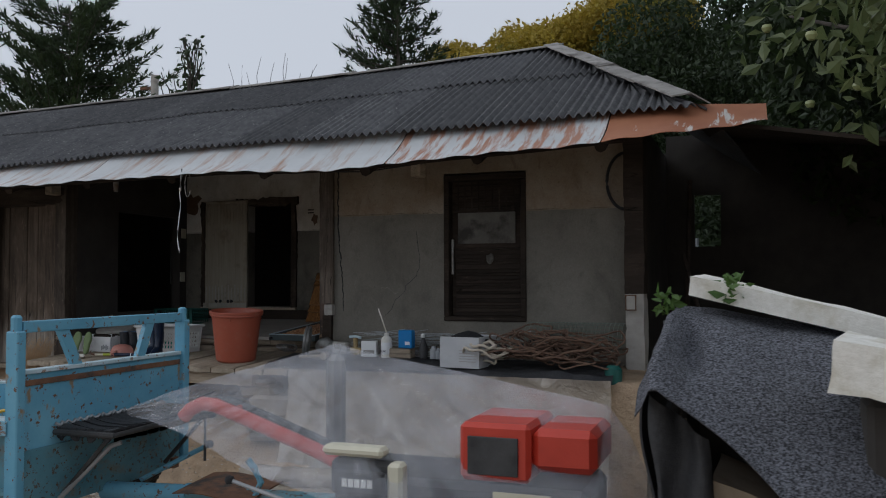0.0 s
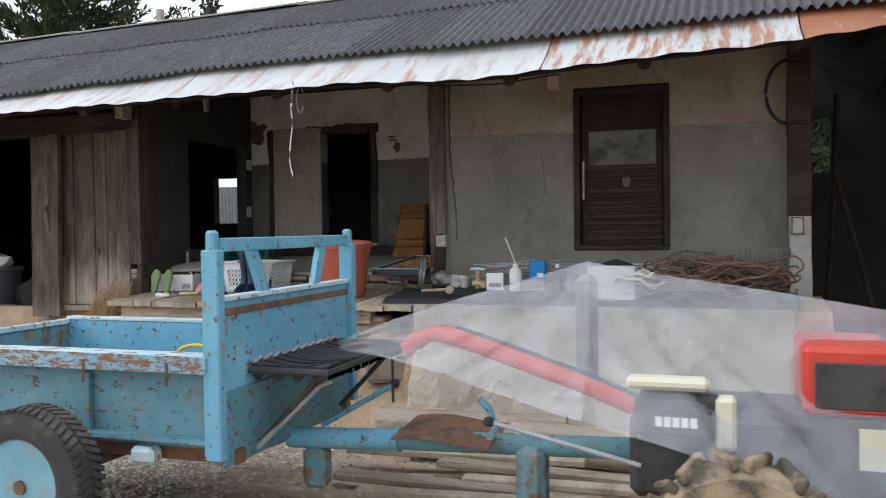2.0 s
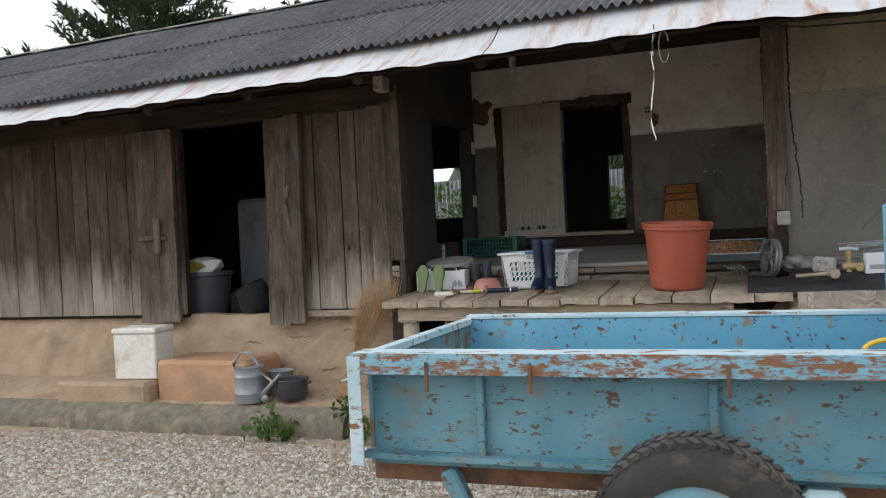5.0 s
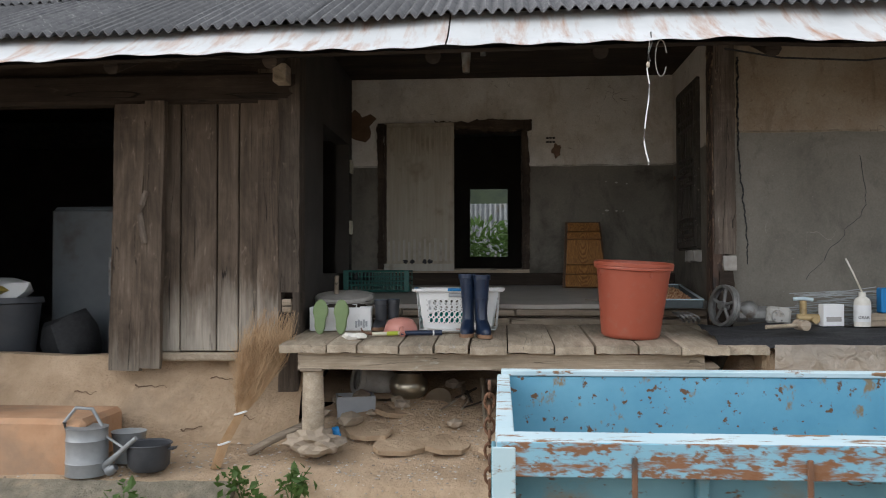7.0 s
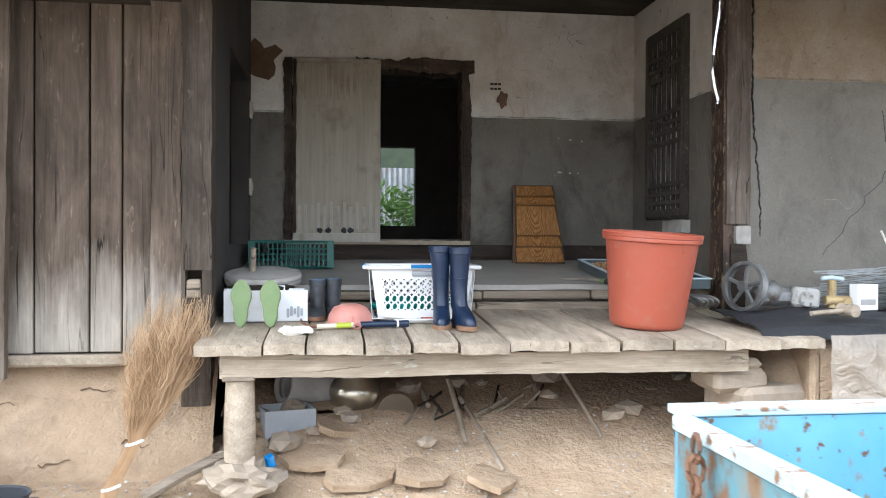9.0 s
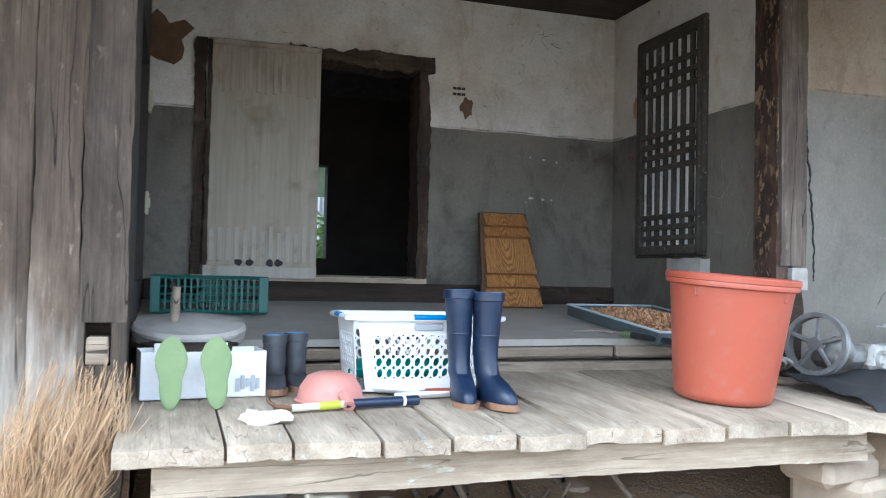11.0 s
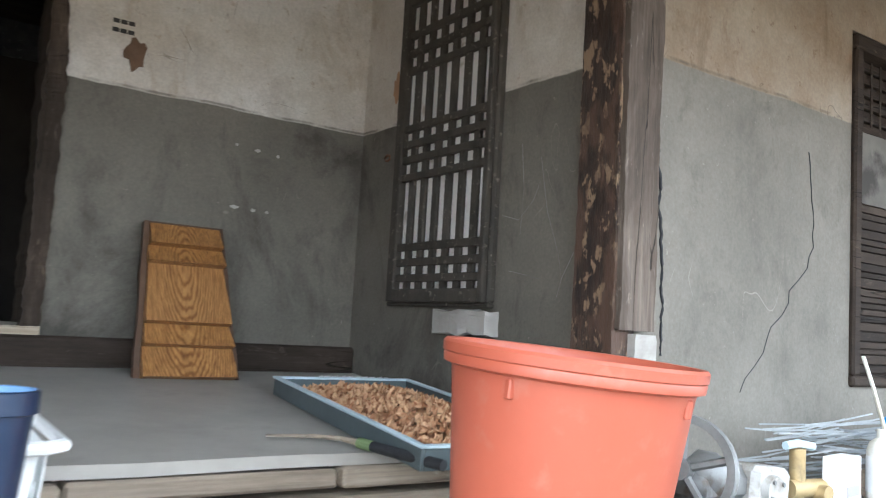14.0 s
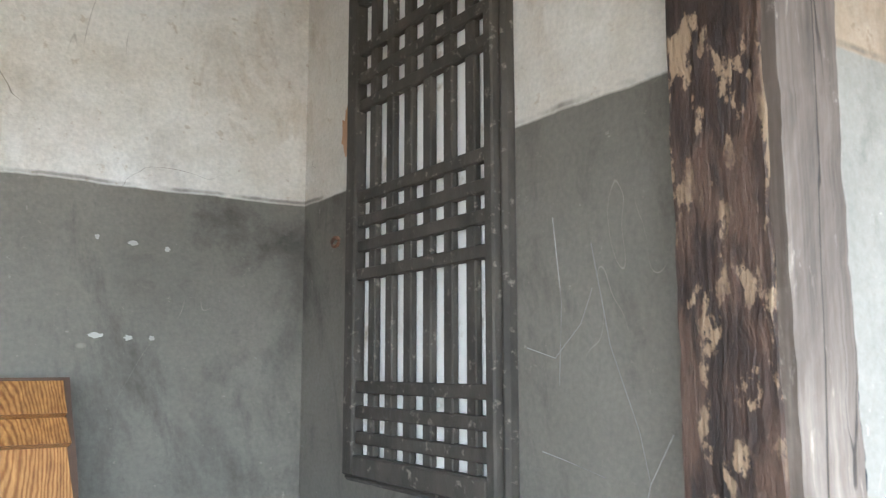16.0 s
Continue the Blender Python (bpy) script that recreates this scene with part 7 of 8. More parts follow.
part("fridge_door", bx(B(), -0.275, 0.275, -0.32, -0.282, 0.03, 1.27, 0.012), m_fridge, fr)
part("handle", bx(B(), 0.2, 0.225, -0.35, -0.32, 0.6, 0.9, 0.006), m_grey_iron, fr)
single("black_sack", lump(B(), (0.22, 0.2, 0.26), 2, 0.35, (0, 0, 0.25)), m_black, "full black plastic sack", "sack", (-8.48, 7.45, 0.85), smooth=True)
single("storage_box", bx(B(), -0.14, 0.14, -0.15, 0.15, 0, 1.15, 0.01), m_fridge, "tall grey box beside the fridge", "box", (-8.08, 7.95, 0.85))

# ---- ledge before the plaster wall ----
def net_sheet(u, v):
    x = -4.02 + u * 3.05
    y = 6.455 + v * 0.55
    z = 1.235 + 0.055 * v + 0.022 * noise.noise(Vector((x * 3, v * 4, 2))) + 0.014 * noise.noise(Vector((x * 9, v * 7, 5))) - 0.05 * smooth01(0.12 - v, 0, 0.12)
    return (x, y, z)


single("shade_net", grid(B(), net_sheet, 90, 20, (0, 0, -0.006)), m_net, "black shade net spread over the ledge", "net", smooth=True)


def film_front(u, v):
    x = -3.72 + u * 2.75
    z = 0.30 + v * 0.91
    k = noise.noise(Vector((x * 3, z * 4, 1))) * 0.035 + ridged(Vector((x * 3.2 + z * 2.0, z * 3.2, 7)), 0.028) + ridged(Vector((x * 8, z * 6 - x * 3, 3)), 0.010)
    return (x, 6.44 - 0.30 * (1 - v) ** 2 - k, z)


single("packing_film", grid(B(), film_front, 120, 44), m_foil, "crinkled shiny plastic film hung over the ledge front", "film", smooth=True)
rnd = random.Random(17)
for i, (x, y, z, L, r, rz) in enumerate(((-3.1, 5.85, 0.42, 1.3, 0.10, 4), (-2.2, 5.75, 0.40, 1.2, 0.10, -3), (-2.7, 5.55, 0.36, 1.5, 0.09, 2))):
    t = thing("wrapped_roll", "long roll wrapped in clear shiny plastic", "wrapped roll", (x, y, z), "wrapped rolls", rz)
    part("core_roll", cyl(B(), (-L / 2, 0, 0), (L / 2, 0, 0), r * 0.92, seg=16), m_earth, t, smooth=True)
    part("wrapping", grid(B(), lambda u, v: (-L / 2 - 0.02 + u * (L + 0.04), (r + 0.015 * noise.noise(Vector((u * 9, v * 9, i)))) * math.cos(v * 6.283), (r + 0.02 * noise.noise(Vector((u * 7, v * 9, i + 3)))) * math.sin(v * 6.283)), 40, 28), m_foil, t, smooth=True)
for i, (x, y, z, L, w, rz) in enumerate(((-2.95, 5.2, 0.38, 1.5, 0.14, 3), (-2.4, 5.0, 0.37, 1.3, 0.12, -4), (-2.0, 4.75, 0.38, 1.6, 0.10, 2), (-3.0, 4.65, 0.36, 1.1, 0.12, -2), (-2.6, 4.45, 0.37, 1.4, 0.09, 5))):
    single("loose_plank", bx(B(), -L / 2, L / 2, -w / 2, w / 2, 0, 0.04, 0.006), m_beam if i % 2 else m_deck, "loose weathered plank lying on the ground", "plank", (x, y, z), "loose planks", rz)

pu = thing("belt_pump", "grey belt pump with a spoked pulley wheel and brass valve", "pump", (-3.86, 6.97, 1.275))
wh = part("pulley", lathe(B(), [(0.115, -0.022), (0.135, -0.024), (0.137, -0.012), (0.128, -0.004), (0.137, 0.006), (0.135, 0.022), (0.115, 0.02)], 44), m_grey_iron, pu, "cast pulley rim", smooth=True)
wh.matrix_basis = pose(0, 0, 0.137, 82, 0, -68)
hub = part("hub", lathe(B(), [(0, -0.03), (0.025, -0.03), (0.028, 0.03), (0, 0.03)], 16), m_grey_iron, pu, smooth=True)
hub.matrix_basis = wh.matrix_basis
for k in range(5):
    a = 2 * math.pi * k / 5 + 0.3
    s = part("spoke", tube(B(), [(0.02 * math.cos(a), 0.02 * math.sin(a), 0), (0.118 * math.cos(a), 0.118 * math.sin(a), 0)], 0.011, 6), m_grey_iron, pu)
    s.matrix_basis = wh.matrix_basis
part("pump_case", lump(bx(B(), 0.07, 0.34, 0.0, 0.14, 0.03, 0.13, 0.03), (0.08, 0.07, 0.07), 2, 0.2, (0.16, 0.05, 0.1)), m_grey_iron, pu, smooth=True)
m_cast = mat("pale_cast_housing", (0.34, 0.335, 0.31), (0.46, 0.45, 0.42), 0.6, 10, (0.20, 0.17, 0.13), 9, 0.54, 0.66, bump=0.4)
part("pump_head", bx(B(), 0.27, 0.42, -0.035, 0.075, 0.02, 0.13, 0.018, (0, 6, -6)), m_cast, pu)
part("cover_boss", cyl(B(), (0.33, -0.05, 0.07), (0.33, -0.03, 0.07), 0.038, 0.044, 18), m_cast, pu, smooth=True)
for k in range(4):
    a = k * 1.571 + 0.6
    part("bolt", cyl(B(), (0.33 + 0.03 * math.cos(a), -0.056, 0.07 + 0.03 * math.sin(a)), (0.33 + 0.03 * math.cos(a), -0.05, 0.07 + 0.03 * math.sin(a)), 0.006, seg=6), m_grey_iron, pu)
bm = B()
cyl(bm, (0.46, 0.0, 0.06), (0.60, -0.02, 0.06), 0.026)
cyl(bm, (0.50, 0, 0.02), (0.50, 0, 0.17), 0.022)
cyl(bm, (0.56, -0.01, 0.05), (0.56, -0.06, 0.05), 0.024)
part("brass_valve", bm, m_brass, pu, smooth=True)
part("tap_handle", tube(B(), [(0.44, 0, 0.18), (0.50, 0, 0.185), (0.56, -0.01, 0.175)], 0.012), m_tray, pu)
for k in range(4):
    a0 = k * 0.03
    part("hose_coil", tube(B(), [(-0.28 + a0 + 0.035 * math.cos(t), 0.03 + 0.09 * math.sin(t), 0.03 + 0.06 * abs(math.sin(t * 0.5))) for t in np.linspace(0, 6.28, 18)[:-1]], 0.008, 6, closed=True), m_grey_iron, pu)

box_w = thing("white_carton", "small white carton standing on the ledge", "carton", (-3.20, 6.93, 1.285), rz=10)
part("carton_body", bx(B(), -0.07, 0.07, -0.03, 0.03, 0, 0.14, 0.003), m_card, box_w)
part("carton_print", bx(B(), -0.05, 0.05, -0.0325, -0.0305, 0.03, 0.06), m_grey_card, box_w)
bt = thing("oil_bottle", "white gear oil bottle with a plastic tube", "bottle", (-3.02, 6.90, 1.285))
part("bottle_body", lathe(B(), [(0, 0), (0.048, 0), (0.05, 0.01), (0.05, 0.15), (0.042, 0.175), (0.022, 0.19), (0.022, 0.215), (0, 0.217)], 24), m_foam, bt, smooth=True)
part("bottle_label", lathe(B(), [(0.0505, 0.03), (0.0512, 0.035), (0.0512, 0.13), (0.0505, 0.135)], 24), m_card, bt, smooth=True)
part("tube", tube(B(), [(0, 0, 0.215), (-0.05, 0.01, 0.34), (-0.09, 0.02, 0.43)], 0.006, 6), m_foam, bt, smooth=True)
for s, z in (("GEAR", 0.05),):
    t = new("bottle_print", bpy.data.curves.new("bottle_print", "FONT"))
    t.data.body, t.data.size, t.data.align_x = s, 0.026, "CENTER"
    t.data.materials.append(m_black)
    t.parent = bt
    t.matrix_basis = pose(-0.012, -0.0515, z, 90, 0, -12)
bb = thing("blue_canister", "bright blue plastic canister", "canister", (-2.84, 6.93, 1.37))
part("canister_body", bx(B(), -0.065, 0.065, -0.04, 0.04, 0, 0.16, 0.008), m_blue_box, bb)
part("canister_print", bx(B(), 0.0, 0.045, -0.0425, -0.0405, 0.03, 0.06), m_card, bb)
single("low_crate", bx(B(), -0.12, 0.12, -0.06, 0.06, 0, 0.085, 0.008), m_beam, "low weathered wooden box on the ledge", "box", (-2.90, 6.93, 1.284))
sb = thing("spray_bottle", "dark spray bottle with a white nozzle", "bottle", (-2.68, 6.93, 1.285))
part("bottle_body", lathe(B(), [(0, 0), (0.036, 0), (0.038, 0.1), (0.02, 0.15), (0.014, 0.18), (0, 0.18)], 18), m_engine, sb, smooth=True)
part("nozzle", bx(B(), -0.014, 0.014, -0.035, 0.012, 0.18, 0.215, 0.005), m_white, sb)
for x, h in ((-2.58, 0.11), (-2.53, 0.09), (-2.44, 0.13)):
    single("small_jar", lathe(B(), [(0, 0), (0.032, 0), (0.034, h * 0.75), (0.02, h * 0.85), (0.02, h), (0, h)], 16), m_engine if x > -2.5 else m_grey_plastic, "small dusty jar on the ledge", "jar", (x, 6.92, 1.285), "small jars", smooth=True)
single("woven_pouch", bx(B(), -0.05, 0.05, -0.03, 0.03, 0, 0.19, 0.01, (0, 8, 0)), m_foam, "upright pale woven pouch", "pouch", (-2.36, 6.95, 1.285))
# white cardboard greyed in its colour for the shade under the eave
m_box_card = mat("shaded_white_cardboard", (0.44, 0.455, 0.475), (0.54, 0.55, 0.56), 0.85, 6, (0.34, 0.32, 0.29), 5, 0.56, 0.75)
cb = thing("file_box", "white cardboard box with printed lines on its front", "carton", (-2.19, 6.72, 1.255), rz=-6)
part("carton_body", open_box(B(), 0.175, 0.19, 0.25, 0.006), m_box_card, cb)
bm = B()
for i in range(5):
    bx(bm, 0.0, 0.15, -0.1935, -0.1915, 0.05 + i * 0.022, 0.056 + i * 0.022)
part("carton_print", bm, m_grey_card, cb)
part("black_rags", lump(B(), (0.16, 0.16, 0.05), 6, 0.6, (0, 0, 0.225)), m_black, cb, smooth=True)
hm = thing("hammer", "wooden mallet lying on the net", "mallet", (-3.52, 6.62, 1.30), rz=12)
part("handle", cyl(B(), (-0.20, 0, 0), (0.02, 0, 0.01), 0.013), m_deck, hm, smooth=True)
part("head", cyl(B(), (0.03, -0.05, 0.01), (0.03, 0.05, 0.012), 0.032), m_beam, hm, smooth=True)


def coil(at, n, r0, rad, material, label, seed, squash=1.0):
    r = random.Random(seed)
    c = thing("rope_heap", label, "rope", at)
    bm = B()
    for i in range(n):
        cx, cy, cz = r.uniform(-0.35, 0.35), r.uniform(-0.12, 0.12), r.uniform(0.0, 0.13)
        R, ph, tl = r.uniform(0.6, 1.2) * r0, r.uniform(0, 6.28), r.uniform(-0.8, 0.8)
        cz += abs(R * tl) * 0.8
        pts = [(cx + R * 1.5 * math.cos(a + ph), cy + R * 0.8 * math.sin(a + ph), cz + 0.04 + R * tl * math.sin(a) * squash + 0.012 * math.sin(5 * a + i)) for a in np.linspace(0, 5.7, 22)]
        tube(bm, pts, rad * r.uniform(0.7, 1.2), 5)
    part("rope_tangle", bm, material, c, smooth=True)["kind"] = "stuff"
    return c


coil((-1.45, 6.72, 1.27), 46, 0.15, 0.008, m_rope, "tangled heap of brown rope and vines on the ledge", 3)
coil((-1.75, 6.60, 1.27), 5, 0.12, 0.012, m_rope_pale, "pale rope loops beside the heap", 8)


def mesh_roll(at, L, R, name_label):
    t = thing("wire_mesh_roll", name_label, "wire mesh", at)
    bm = B()
    for k in range(24):
        x = -L / 2 + L * k / 23
        tube(bm, [(x, R * math.cos(a), R + R * math.sin(a) * 0.8) for a in np.linspace(-0.3, 3.5, 13)], 0.0022, 3)
    for k in range(16):
        a = -0.3 + 3.8 * k / 15
        tube(bm, [(-L / 2, R * math.cos(a), R + R * math.sin(a) * 0.8), (L / 2, R * math.cos(a), R + R * math.sin(a) * 0.8)], 0.0022, 3)
    part("wire_netting", bm, m_wire, t)["kind"] = "stuff"
    return t


mesh_roll((-1.35, 7.02, 1.27), 0.8, 0.19, "rusty green wire mesh roll behind the rope")
single("rubber_hose", tube(B(), [(-1.85 + 0.03 * k, 6.92 + 0.02 * math.sin(k), 1.40 + 0.10 * math.sin(k / 24 * 3.14)) for k in range(25)], 0.014, 8), m_black, "black rubber hose draped over the heap", "hose", smooth=True)
def wire_tangle(x0, x1, n, seed):
    r = random.Random(seed)
    bm = B()
    for i in range(n):
        x, y, z = r.uniform(x0, x1), r.uniform(7.02, 7.2), r.uniform(1.29, 1.50)
        d = r.uniform(-0.5, 0.5)
        tube(bm, [(x, y, z), (x + 0.14, y - 0.02, z + 0.03 * d), (x + 0.3, y - 0.05, z + 0.10 * d)], 0.003, 3)
    return bm


m_pale_wire = mat("pale_stranded_wire", (0.22, 0.24, 0.24), (0.42, 0.44, 0.44), 0.5, 12, metal=0.3)
wt = single("wire_tangle", wire_tangle(-3.5, -2.0, 170, 5), m_pale_wire, "tangle of pale grey wire along the wall foot", "wire")
wt["kind"] = "stuff"
gc = thing("green_canister", "green tin can with a yellow label", "can", (-0.98, 6.60, 1.06))
part("can_body", lathe(B(), [(0, 0), (0.065, 0), (0.067, 0.22), (0.04, 0.25), (0, 0.25)], 20), m_green_crate, gc, smooth=True)
part("can_label", bx(B(), -0.045, 0.045, -0.072, -0.062, 0.03, 0.09), m_cream, gc)

# ---- right bay door ----
DX0, DX1, DZ0, DZ1 = -2.60, -1.83, 1.61, 2.94
frame_of("door_3_frame", DX0 + 0.05, DX1 - 0.05, YF - 0.02, YF + 0.10, DZ0 + 0.03, DZ1 - 0.07, 0.05, m_dark_wood, "sooty timber door frame in the front wall")
d3 = thing("boarded_door", "dark boarded door with a latticed top and torn paper panel", "door")
d3["kind"] = "structure"
z = DZ0 + 0.04
rnd = random.Random(12)
while z < 2.28:
    h = rnd.uniform(0.022, 0.045)
    part("slat", bx(B(), DX0 + 0.10, DX1 - 0.06, YF + 0.035 + rnd.uniform(-0.003, 0.003), YF + 0.05, z, z + h - 0.004, 0.002), m_dark_wood, d3)
    z += h
part("backing", bx(B(), DX0 + 0.06, DX1 - 0.06, YF + 0.055, YF + 0.07, DZ0 + 0.03, DZ1 - 0.07), m_dark_wood, d3)
part("paper_panel", bx(B(), DX0 + 0.12, DX1 - 0.11, YF + 0.042, YF + 0.048, 2.30, 2.58), m_dirty_paper, d3, "torn greyish paper panel")
for i in range(5):
    part("lattice_bar", bx(B(), DX0 + 0.10, DX1 - 0.06, YF + 0.03, YF + 0.05, 2.62 + i * 0.05, 2.635 + i * 0.05, 0.002), m_dark_wood, d3)
for i in range(9):
    x = DX0 + 0.12 + i * 0.065
    part("lattice_bar", bx(B(), x, x + 0.015, YF + 0.026, YF + 0.029, 2.60, 2.86, 0.001), m_dark_wood, d3)
part("handle_rag", lump(B(), (0.035, 0.015, 0.05), 2, 0.5, (-2.17, YF + 0.02, 2.16)), m_dirty_paper, d3, "grey rag tied to the handle")
part("paper_edge", bx(B(), DX0 + 0.066, DX0 + 0.085, YF + 0.01, YF + 0.03, 2.02, 2.34, 0.002), m_hipcap, d3, "torn pale paper edge")

single("rubber_hoop", tube(B(), [(-0.93 + 0.16 * math.cos(a) - 0.02, YF - 0.05, 2.80 + 0.24 * math.sin(a)) for a in np.linspace(0.9, 5.2, 26)], 0.013, 8), m_black, "black rubber hoop hanging at the wall corner", "hoop", smooth=True)
ep = thing("end_post", "dark end post on a whitewashed foot", "post")
ep["kind"] = "structure"
part("post_shaft", wavy_post(B(), -0.96, -0.80, YF - 0.14, YF + 0.10, 1.85, 3.3, 61, 0.01), m_dark_wood, ep)
part("post_foot", wavy_post(B(), -0.95, -0.80, YF - 0.16, YF + 0.10, 0.5, 1.85, 63, 0.012), m_concrete, ep, "flaking whitewashed foot")
mb = thing("meter_box", "small rusty framed meter box on the post", "meter box", (-0.90, YF - 0.19, 1.78))
part("case", bx(B(), -0.04, 0.04, -0.02, 0.03, -0.06, 0.06, 0.006), m_concrete, mb)
part("surround", tube(B(), [(-0.04, -0.022, -0.06), (0.04, -0.022, -0.06), (0.04, -0.022, 0.06), (-0.04, -0.022, 0.06)], 0.008, 5, closed=True), m_iron, mb)

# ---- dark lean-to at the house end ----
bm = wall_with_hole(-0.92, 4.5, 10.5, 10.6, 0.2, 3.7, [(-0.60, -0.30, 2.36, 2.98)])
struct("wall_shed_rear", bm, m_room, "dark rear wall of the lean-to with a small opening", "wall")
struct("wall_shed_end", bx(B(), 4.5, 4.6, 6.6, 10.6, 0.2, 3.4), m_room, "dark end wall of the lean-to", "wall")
bm = B()
grid(bm, lambda u, v: (-0.35 + u * 5.2, 6.5 + v * 4.3, 3.16 - 0.9 * u * (1 - 0.6 * v) + 0.5 * v), 6, 6, (0, 0, -0.03))
struct("shed_roof", bm, m_dark_wood, "low dark roof of the lean-to", "roof")
for x0, z0, x1, z1, y in ((-0.62, 0.55, -0.50, 2.9, 8.2), (-0.15, 0.5, -0.55, 2.2, 7.9)):
    single("leaning_pole", tube(B(), [(x0, y, z0), ((x0 + x1) / 2 + 0.02, y, (z0 + z1) / 2), (x1, y, z1)], 0.022, 8), m_dark_wood, "pole leaning in the dark lean-to", "pole", group="leaning poles", smooth=True)

# ---- yard wire, pole and far yard ----
up = thing("utility_pole", "grey concrete utility pole behind the roof", "utility pole", (-16.3, 20, 0))
part("shaft", cyl(B(), (0, 0, 0), (0, 0, 8.0), 0.16, 0.11, 14), m_concrete, up, smooth=True)
part("crossarm", bx(B(), -0.5, 0.1, -0.04, 0.04, 7.6, 7.68, 0.005), m_iron, up)
fence = thing("tin_fence", "white corrugated tin fence behind the house", "fence")
for i in range(9):
    bm = B()
    x0 = -12.5 + i * 1.3
    grid(bm, lambda u, v: (x0 + u * 1.29, 15.0 + 0.02 * math.sin(u * 1.29 / 0.08 * 6.283), 0.4 + v * 2.3 + 0.03 * math.sin(i * 3)), 64, 1, (0, 0.003, 0))
    part("fence_sheet", bm, m_galv, fence, smooth=True)

# ---- plants ----
def leaf_mesh(name, pts, size, seed, material, aspect=0.5, droop=0.35, jitter=0.35, axis=None):
    """Many small folded leaves at the points given."""
    r = np.random.RandomState(seed)
    n = len(pts)
    d = r.normal(size=(n, 3))
    d[:, 2] -= droop * 2
    if axis is not None:
        d = d * 0.42 + axis
    d /= np.linalg.norm(d, axis=1)[:, None]
    s = np.cross(d, r.normal(size=(n, 3)))
    s /= np.linalg.norm(s, axis=1)[:, None]
    nn = np.cross(d, s)
    L = size * r.uniform(1 - jitter, 1 + jitter, n)[:, None]
    p = np.asarray(pts)
    quad = np.stack([p, p + d * L * 0.45 + s * L * aspect * 0.5 + nn * L * 0.12, p + d * L, p + d * L * 0.45 - s * L * aspect * 0.5 + nn * L * 0.12], 1).reshape(-1, 3)
    me = bpy.data.meshes.new(name)
    me.from_pydata(quad.tolist(), [], np.arange(4 * n).reshape(-1, 4).tolist())
    me.materials.append(material)
    return me


def blob_points(r, centre, radii, n, hollow=0.55):
    d = r.normal(size=(n, 3))
    d /= np.linalg.norm(d, axis=1)[:, None]
    k = (hollow + (1 - hollow) * r.uniform(0, 1, n) ** 0.6)[:, None]
    return np.asarray(centre) + d * k * np.asarray(radii)


def limb(bm, p0, p1, r0, r1, r, bend=0.12):
    p0, p1 = Vector(p0), Vector(p1)
    L = (p1 - p0).length
    pts = [p0.lerp(p1, t) + Vector((r.uniform(-1, 1), r.uniform(-1, 1), r.uniform(-0.4, 0.4))) * L * bend * math.sin(t * 3.14) * 0.5 for t in (0, 0.25, 0.5, 0.75, 1)]
    tube(bm, pts, r0, 7, r1)


def leafy_tree(label, at, height, spread, n_limbs, n_leaves, size, material, seed, trunk=0.12, up=0.7, cat="tree", aspect=0.5, thick=0.16, low=0.18, high=0.65):
    r, nr = random.Random(seed), np.random.RandomState(seed)
    t = thing("tree", label, cat, at)
    bm = B()
    limb(bm, (0, 0, 0), (r.uniform(-0.2, 0.2), 0, height * 0.7), trunk, trunk * 0.35, r, 0.05)
    pts = []
    for i in range(n_limbs):
        z0 = height * r.uniform(low, high)
        a = r.uniform(0, 6.28)
        L = spread * r.uniform(0.55, 1.1)
        e = (L * math.cos(a), L * math.sin(a), min(height, z0 + L * up * r.uniform(0.7, 1.3) + 0.15 * height * r.random()))
        limb(bm, (0, 0, z0), e, trunk * 0.35, 0.012, r)
        m = n_leaves // n_limbs
        s = nr.uniform(0.25, 1.05, m)[:, None]
        base = np.array((0, 0, z0)) * (1 - s) + np.array(e) * s
        pts.append(base + nr.normal(size=(m, 3)) * thick * spread * (0.45 + 0.6 * np.sin(s * 3.0)))
    part("trunk", bm, m_bark, t, smooth=True)
    c = part("crown", leaf_mesh("crown", np.concatenate(pts), size, seed, material, aspect), None, t)
    c["kind"] = "stuff"
    return t


